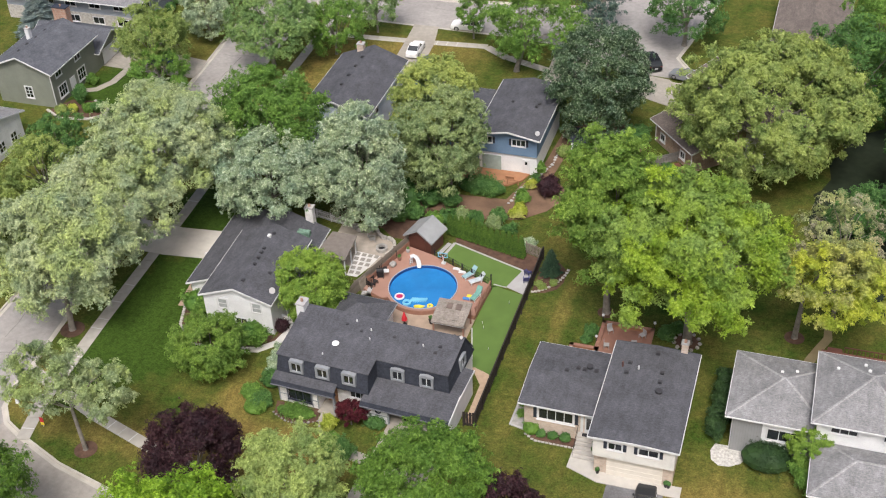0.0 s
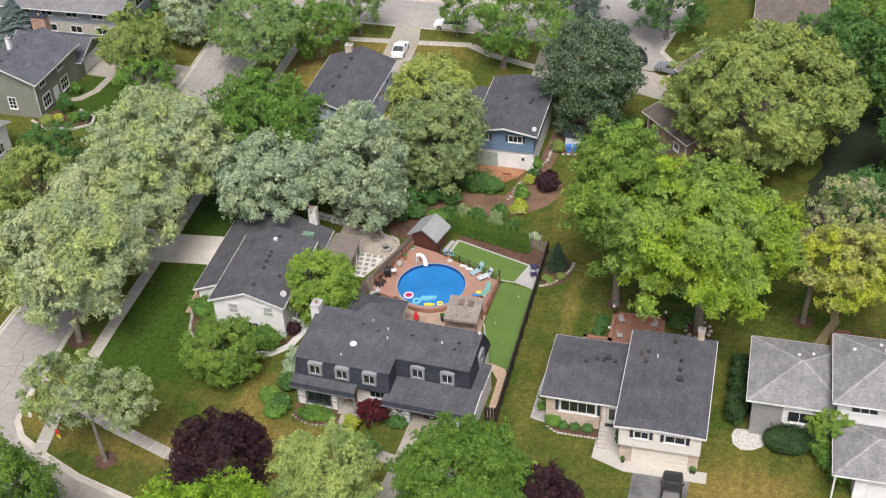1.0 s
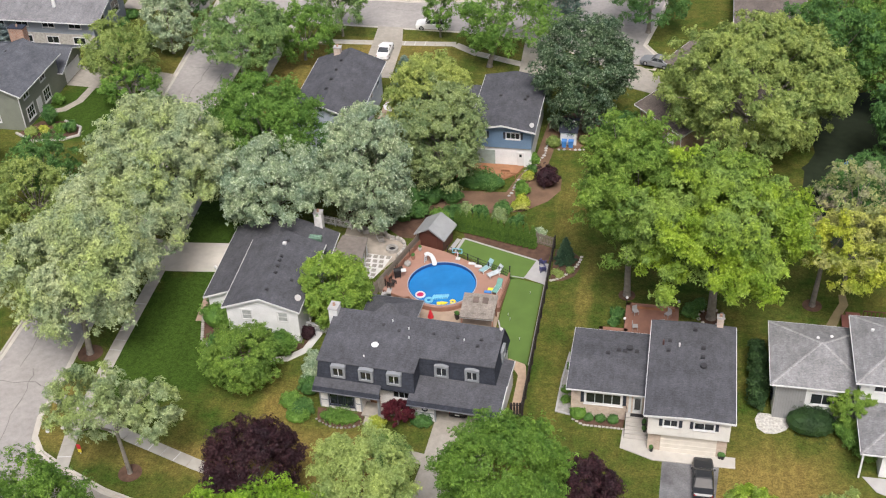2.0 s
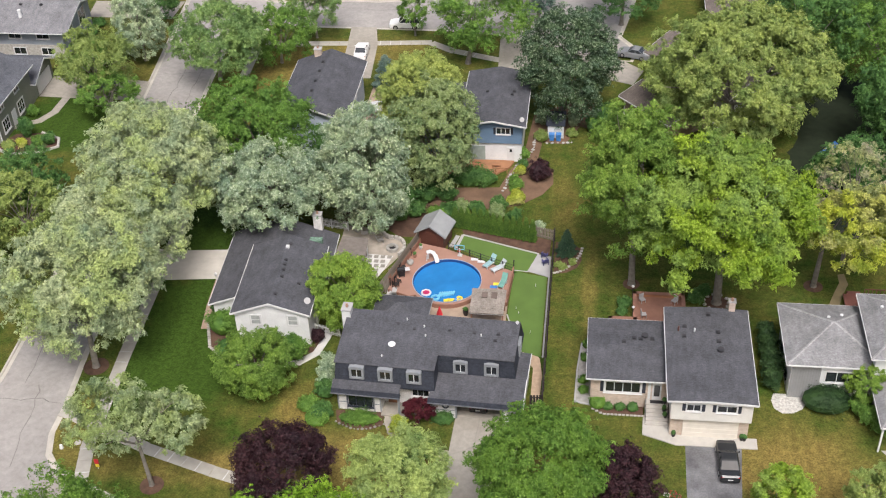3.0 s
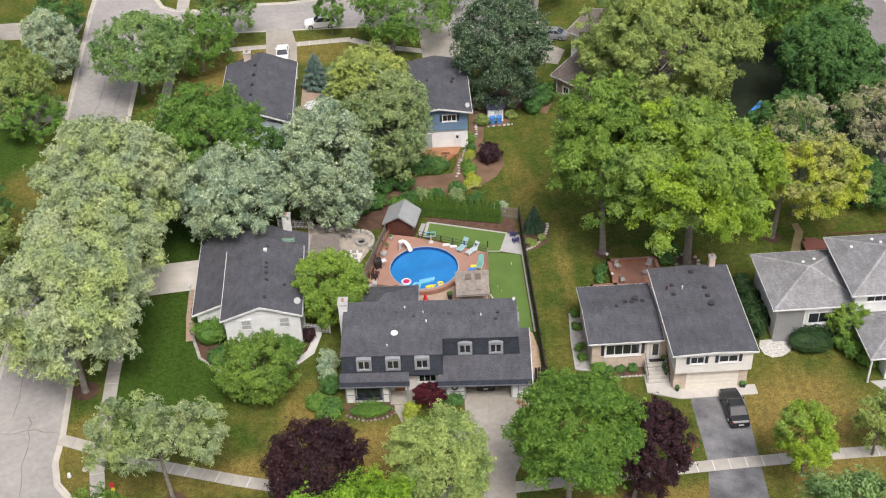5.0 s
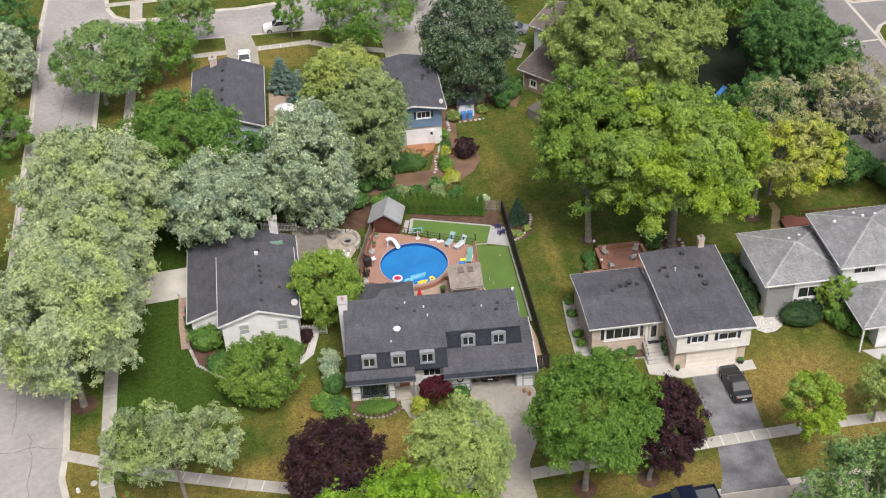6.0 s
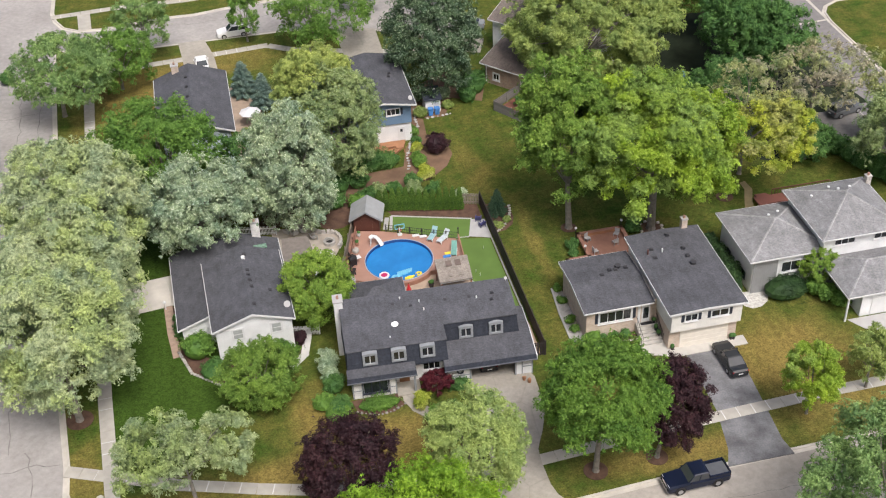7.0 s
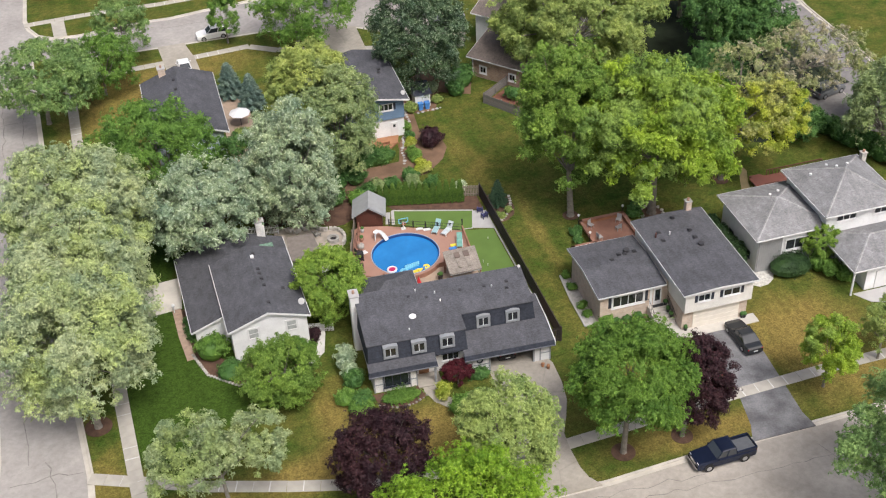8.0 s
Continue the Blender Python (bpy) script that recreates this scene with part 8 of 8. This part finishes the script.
car(24.05, -2.35, 91.5, (0.025, 0.027, 0.03), "dark grey sedan parked on the blacktop driveway", 4.85, 1.85, 1.45, z=0.045)
car(15.1, -15.85, 182.5, (0.008, 0.012, 0.028), "dark navy crew cab pickup parked at the kerb", 5.85, 2.0, 1.92, "truck", ROAD_Z)
car(-17.3, 81.8, 183, (0.75, 0.75, 0.74), "white sport utility car parked at the kerb", 4.75, 1.88, 1.75, "suv", ROAD_Z)
car(-22.4, 72.9, 92, (0.75, 0.75, 0.75), "white car parked on the north driveway", 4.6, 1.8, 1.5, z=0.045)
car(10.9, 77.2, 115, (0.015, 0.016, 0.018), "black sport utility car on the drive", 4.8, 1.9, 1.75, "suv", ROAD_Z)
car(16.2, 74.0, 160, (0.2, 0.21, 0.22), "silver-grey sedan on the curved drive", 4.7, 1.82, 1.45, z=0.045)
car(-57.5, 61.2, 0, (0.02, 0.03, 0.09), "dark blue car on the driveway", 4.6, 1.8, 1.48, z=0.045)
car(56.4, 37.3, 15, (0.12, 0.125, 0.13), "grey sport utility car under the trees", 4.7, 1.88, 1.7, "suv", 0.0)
car(1.2, 4.3, 87, (0.012, 0.012, 0.015), "black sedan inside the open garage", 4.6, 1.8, 1.42, z=0.06)

# ---- further trees, towards the edges of the place ----
LAWNSIDE_LEAF = foliage("vivid_green_leaves", (0.24, 0.42, 0.03), (0.44, 0.62, 0.09), 0.4, 0.24)
far = [
    ((-10.0, -26.4), (-10.2, -23.6, 8.0), (7.8, 7.4, 5.5), LAWNSIDE_LEAF, "bright green tree across the front street", 110, 22000, 0.3, 0.3),
    ((-28.5, -26.5), (-29.0, -23.6, 8.0), (6.6, 6.4, 5.6), FRESH_LEAF, "fresh green tree across the front street", 100, 19000, 0.3, 0.3),
    ((35.0, -8.8), (35.0, -8.8, 4.2), (2.3, 2.3, 2.9), OLIVE_LEAF, "small olive green tree on the front lawn", 34, 4200, 0.24, 0.12),
    ((-41.0, 64.6), (-39.8, 62.9, 7.4), (6.6, 6.2, 4.4), LINDEN_LEAF, "spreading green street tree", 90, 15000, 0.34, 0.28),
    ((-33.4, 69.8), (-32.9, 69.2, 5.0), (4.4, 4.2, 4.7), MID_LEAF, "upright deep green tree", 60, 8500, 0.3, 0.2),
    ((-29.9, 77.6), (-29.9, 77.2, 6.0), (4.0, 3.8, 4.7), LINDEN_LEAF, "young green street tree", 50, 7000, 0.3, 0.15),
    ((-53.4, 69.5), (-53.4, 69.5, 5.6), (3.6, 3.6, 5.4), SILVER_LEAF, "upright pale green tree across the street", 60, 9500, 0.32, 0.2),
    ((-54.9, 80.4), (-54.5, 80.2, 5.2), (3.4, 3.4, 4.8), DEEP_LEAF, "upright dark green tree by the driveway", 50, 7000, 0.3, 0.2),
    ((-55.6, 57.8), (-55.6, 57.4, 6.4), (5.2, 5.0, 4.8), OLIVE_LEAF, "yellow-green tree across the street", 60, 8000, 0.33, 0.25),
    ((-52.6, 53.6), (-52.6, 53.4, 3.6), (4.2, 3.6, 3.0), MID_LEAF, "low green tree at the driveway", 36, 4800, 0.32, 0.2),
    ((-6.9, 71.0), (-4.9, 73.6, 6.6), (7.0, 6.6, 5.6), MID_LEAF, "broad green tree on the north corner", 90, 12000, 0.34, 0.35),
    ((-15.5, 79.0), (-15.5, 78.8, 4.6), (2.4, 2.4, 3.0), MID_LEAF, "small green street tree", 28, 3500, 0.28, 0.12),
    ((2.2, 84.8), (2.2, 84.8, 6.4), (4.0, 4.0, 6.2), SPRUCE_LEAF, "dark blue-green tree across the north street", 50, 6000, 0.32, 0.25),
    ((14.4, 84.0), (14.6, 83.6, 6.4), (5.6, 5.4, 5.4), DEEP_LEAF, "deep green tree by the north street", 60, 7500, 0.36, 0.3),
    ((-53.4, 26.5), (-53.4, 26.0, 4.6), (5.0, 4.8, 4.4), OLIVE_LEAF, "olive green tree across the west street", 55, 7000, 0.32, 0.25),
    ((-55.5, 33.5), (-55.5, 33.0, 4.0), (4.4, 4.2, 3.8), DEEP_LEAF, "green tree across the west street", 48, 6000, 0.32, 0.22),
    ((-57.0, 18.0), (-57.0, 18.0, 5.0), (5.0, 4.8, 4.6), OLIVE_LEAF, "olive green tree across the west street", 55, 6500, 0.34, 0.25),
    ((-60.0, 66.5), (-60.0, 66.2, 3.0), (2.6, 2.6, 2.6), MID_LEAF, "green tree beside the olive house", 48, 6000, 0.32, 0.22),
    ((47.0, 50.0), (46.8, 49.6, 7.6), (5.4, 5.4, 6.6), DEEP_LEAF, "large deep green tree in the back woods", 90, 12000, 0.38, 0.35),
    ((51.0, 46.0), (50.4, 45.4, 6.6), (4.8, 4.8, 5.4), DEEP_LEAF, "large dark tree in the back woods", 85, 10500, 0.38, 0.35),
    ((38.2, 28.0), (37.4, 27.0, 11.4), (4.6, 4.4, 4.6), DRY_LEAF, "thin half-bare grey tree", 34, 3000, 0.3, 0.22),
    ((50.2, 35.4), (50.6, 33.2, 8.8), (7.2, 5.6, 4.2), DRY_LEAF, "spreading thin-leaved tree with bare grey twigs", 56, 6000, 0.32, 0.32),
    ((54.6, 22.4), (54.4, 22.0, 6.8), (5.2, 5.0, 5.6), SAGE_LEAF, "tall grey-green tree by the grey house", 70, 8500, 0.34, 0.3),
    ((47.0, 29.0), (47.0, 28.6, 3.0), (2.8, 2.8, 2.8), DEEP_LEAF, "dense dark undergrowth tree", 48, 5500, 0.32, 0.22),
    ((40.5, 40.5), (40.5, 40.0, 5.0), (4.0, 4.0, 4.4), DEEP_LEAF, "dark tree behind the yellowing tree", 48, 5500, 0.34, 0.22),
    ((37.5, 66.5), (37.5, 66.0, 8.5), (7.5, 7.0, 7.0), DEEP_LEAF, "deep green tree behind the huge tree", 80, 9500, 0.4, 0.35),
    ((48.0, 64.0), (48.0, 64.0, 8.5), (7.5, 7.0, 7.5), MID_LEAF, "green tree in the back woods", 80, 9000, 0.4, 0.35),
    ((41.0, 80.0), (41.0, 80.0, 8.0), (6.5, 6.5, 6.5), MID_LEAF, "green tree beside the north-east house", 70, 8000, 0.4, 0.3),
    ((51.0, 59.0), (51.0, 59.0, 6.2), (5.0, 5.0, 5.4), DEEP_LEAF, "dark green tree by the east street", 55, 6500, 0.4, 0.3),
    ((50.0, 78.0), (50.0, 78.0, 6.6), (5.2, 5.2, 5.8), DEEP_LEAF, "deep green tree by the east street", 60, 7000, 0.42, 0.3),
    ((56.9, 29.4), (57.4, 29.2, 4.2), (3.0, 3.0, 3.6), SAGE_LEAF, "grey-green tree by the back drive", 50, 6000, 0.36, 0.28),
    ((-33.0, 45.5), (-33.0, 45.5, 4.0), (3.0, 3.0, 3.2), DEEP_LEAF, "small deep green tree by the sidewalk", 32, 4000, 0.28, 0.15),
    ((-18.5, 36.0), (-18.5, 36.0, 5.5), (4.0, 4.0, 4.8), DEEP_LEAF, "shaded green tree between the yards", 48, 5500, 0.32, 0.2),
    ((-38.5, 104.0), (-38.5, 104.0, 5.5), (4.0, 4.0, 4.5), MID_LEAF, "green tree across the north street", 40, 5000, 0.34, 0.2),
    ((-24.0, 100.0), (-24.0, 100.0, 6.0), (4.5, 4.5, 5.0), DEEP_LEAF, "deep green tree across the north street", 45, 5500, 0.34, 0.2),
    ((-10.0, 103.0), (-10.0, 103.0, 6.0), (5.0, 5.0, 5.0), MID_LEAF, "broad green tree across the north street", 48, 5500, 0.36, 0.2),
]
for k, (b, c, r, m, lab, lo, le, s, tr_) in enumerate(far):
    tree(b, c, r, m, lab, lo, le, s, 400 + k, tr_, dense=3.1, boughs=0 if b[0] < 20 else 12)
BLUE_NEEDLES = foliage("pale_blue_spruce_needles", (0.13, 0.2, 0.16), (0.28, 0.37, 0.32), 0.8, 0.05)
conifer((-17.3, 63.6), 5.2, 1.8, BLUE_NEEDLES, "blue spruce beside the north house", 8, 6000, power=0.75)
conifer((-15.0, 59.6), 5.2, 1.7, BLUE_NEEDLES, "blue spruce by the patio umbrella", 9, 6000, power=0.75)
conifer((-79.0, 64.8), 8.0, 3.8, foliage("grey_blue_needles", (0.16, 0.21, 0.2), (0.3, 0.36, 0.34), 0.8, 0.05), "tall grey-blue spruce behind the olive house", 10, 9000, size=0.4)
# hedge by the grey house's back lawn
for i in range(9):
    shrub((50.5 + i * 0.75, 31.0 - i * 1.9), (1.5, 1.5, 1.3), DEEP_LEAF, "dense dark green hedge shrub along the back drive", 1300, 0.22, 500 + i, h=1.5, group="hedge along the back drive")
# tree shade over this drive is put into a darker concrete colour
drive("driveway_back", [(50.5, 38.6), (58.4, 37.6), (58.4, 26.0), (55.5, 28.5), (52.0, 34.5)], plain("shade_darkened_drive_concrete", (0.19, 0.18, 0.17), 0.9, 0.15), "concrete drive under the trees, darkened for their shade", 0.04)
# planting island of the olive house
sheet("bed_olive_house", [(-64.4, 48.8), (-61.0, 49.2), (-58.2, 47.8), (-57.6, 46.0), (-59.4, 44.6), (-63.4, 43.8), (-66.2, 45.4)], 0.03, MULCH, "mulch island bed with a stone edge")
solo("bed_edging", ribbon([(-61.0, 49.2), (-58.2, 47.9), (-57.6, 46.0), (-59.4, 44.6), (-63.4, 43.8), (-66.2, 45.4)], 0.3, 0, 0.22), STONE, "curved pale stone bed edging", "edging", kind="structure")
for x, y, r, h, m in ((-62.6, 48.2, 0.9, 1.8, DEEP_LEAF), (-60.4, 46.4, 0.8, 0.7, MID_LEAF), (-62.4, 46.0, 0.8, 0.6, GOLD_LEAF), (-59.0, 46.8, 0.9, 0.9, DEEP_LEAF), (-64.0, 45.4, 0.8, 0.6, OLIVE_LEAF), (-63.9, 50.5, 0.8, 0.9, DEEP_LEAF), (-63.8, 53.5, 0.8, 1.0, MID_LEAF), (-48.9, 76.0, 1.2, 1.0, DEEP_LEAF), (-57.0, 73.6, 1.3, 1.0, DEEP_LEAF), (-63.9, 79.7, 1.1, 0.8, DEEP_LEAF), (-64.0, 77.0, 1.0, 0.7, DEEP_LEAF)):
    shrub((x, y), (r, r, h), m, "garden shrub in the mulch bed", 1000, 0.2, int(abs(x * 3 + y)), h=h)
solo("path_olive_house", ribbon([(-65.0, 51.0), (-62.6, 52.2), (-61.4, 54.6), (-61.2, 58.2)], 1.1, -0.02, 0.04), CONCRETE, "curved pale concrete path", "path", kind="structure")
# deep shade under the back woods, put in as a near-black ground sheet
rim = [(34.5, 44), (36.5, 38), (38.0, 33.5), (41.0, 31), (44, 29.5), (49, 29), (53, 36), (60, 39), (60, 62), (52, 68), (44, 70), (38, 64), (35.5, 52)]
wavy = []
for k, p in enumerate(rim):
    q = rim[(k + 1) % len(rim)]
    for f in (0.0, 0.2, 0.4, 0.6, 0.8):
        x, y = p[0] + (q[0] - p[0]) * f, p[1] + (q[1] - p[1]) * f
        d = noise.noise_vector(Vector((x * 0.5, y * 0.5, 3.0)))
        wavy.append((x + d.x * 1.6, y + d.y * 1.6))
sheet("groundcover_shade", wavy, 0.012, plain("painted_woods_shade", (0.016, 0.024, 0.011), 0.9, 0.3, 0.8, 9.0, bump=0.5), "dark ground sheet painted as shade under the back woods")
t = thing("garden_slide", "blue plastic slide lying on the shaded lawn", "slide", (39.7, 51.1, 0))
part("chute", hull(bmesh.new(), [(38.5, 49.8, 0.02), (38.8, 49.5, 0.02), (41.0, 52.0, 0.02), (40.7, 52.3, 0.02)], [(38.5, 49.8, 0.3), (38.8, 49.5, 0.3), (41.0, 52.0, 0.5), (40.7, 52.3, 0.5)]), VM["blue"], t)
part("side_lip", hull(bmesh.new(), [(38.42, 49.86, 0.02), (38.5, 49.8, 0.02), (40.7, 52.3, 0.02), (40.62, 52.36, 0.02)], [(38.42, 49.86, 0.4), (38.5, 49.8, 0.4), (40.7, 52.3, 0.62), (40.62, 52.36, 0.62)]), VM["blue"], t)
for k in range(16):
    a = k * 2.4
    x, y = 41.5 + 5.5 * math.cos(a) * (0.5 + (k % 3) * 0.3), 45.5 + 11 * math.sin(a * 1.3) * (0.6 + (k % 2) * 0.3)
    if math.dist((x, y), (39.7, 51.1)) > 2.4:
        shrub((x, y), (1.5, 1.5, 1.0), DEEP_LEAF, "dark leafy undergrowth shrub in the back woods", 900, 0.24, 600 + k, h=1.0 + 0.2 * (k % 3), group="undergrowth of the back woods")
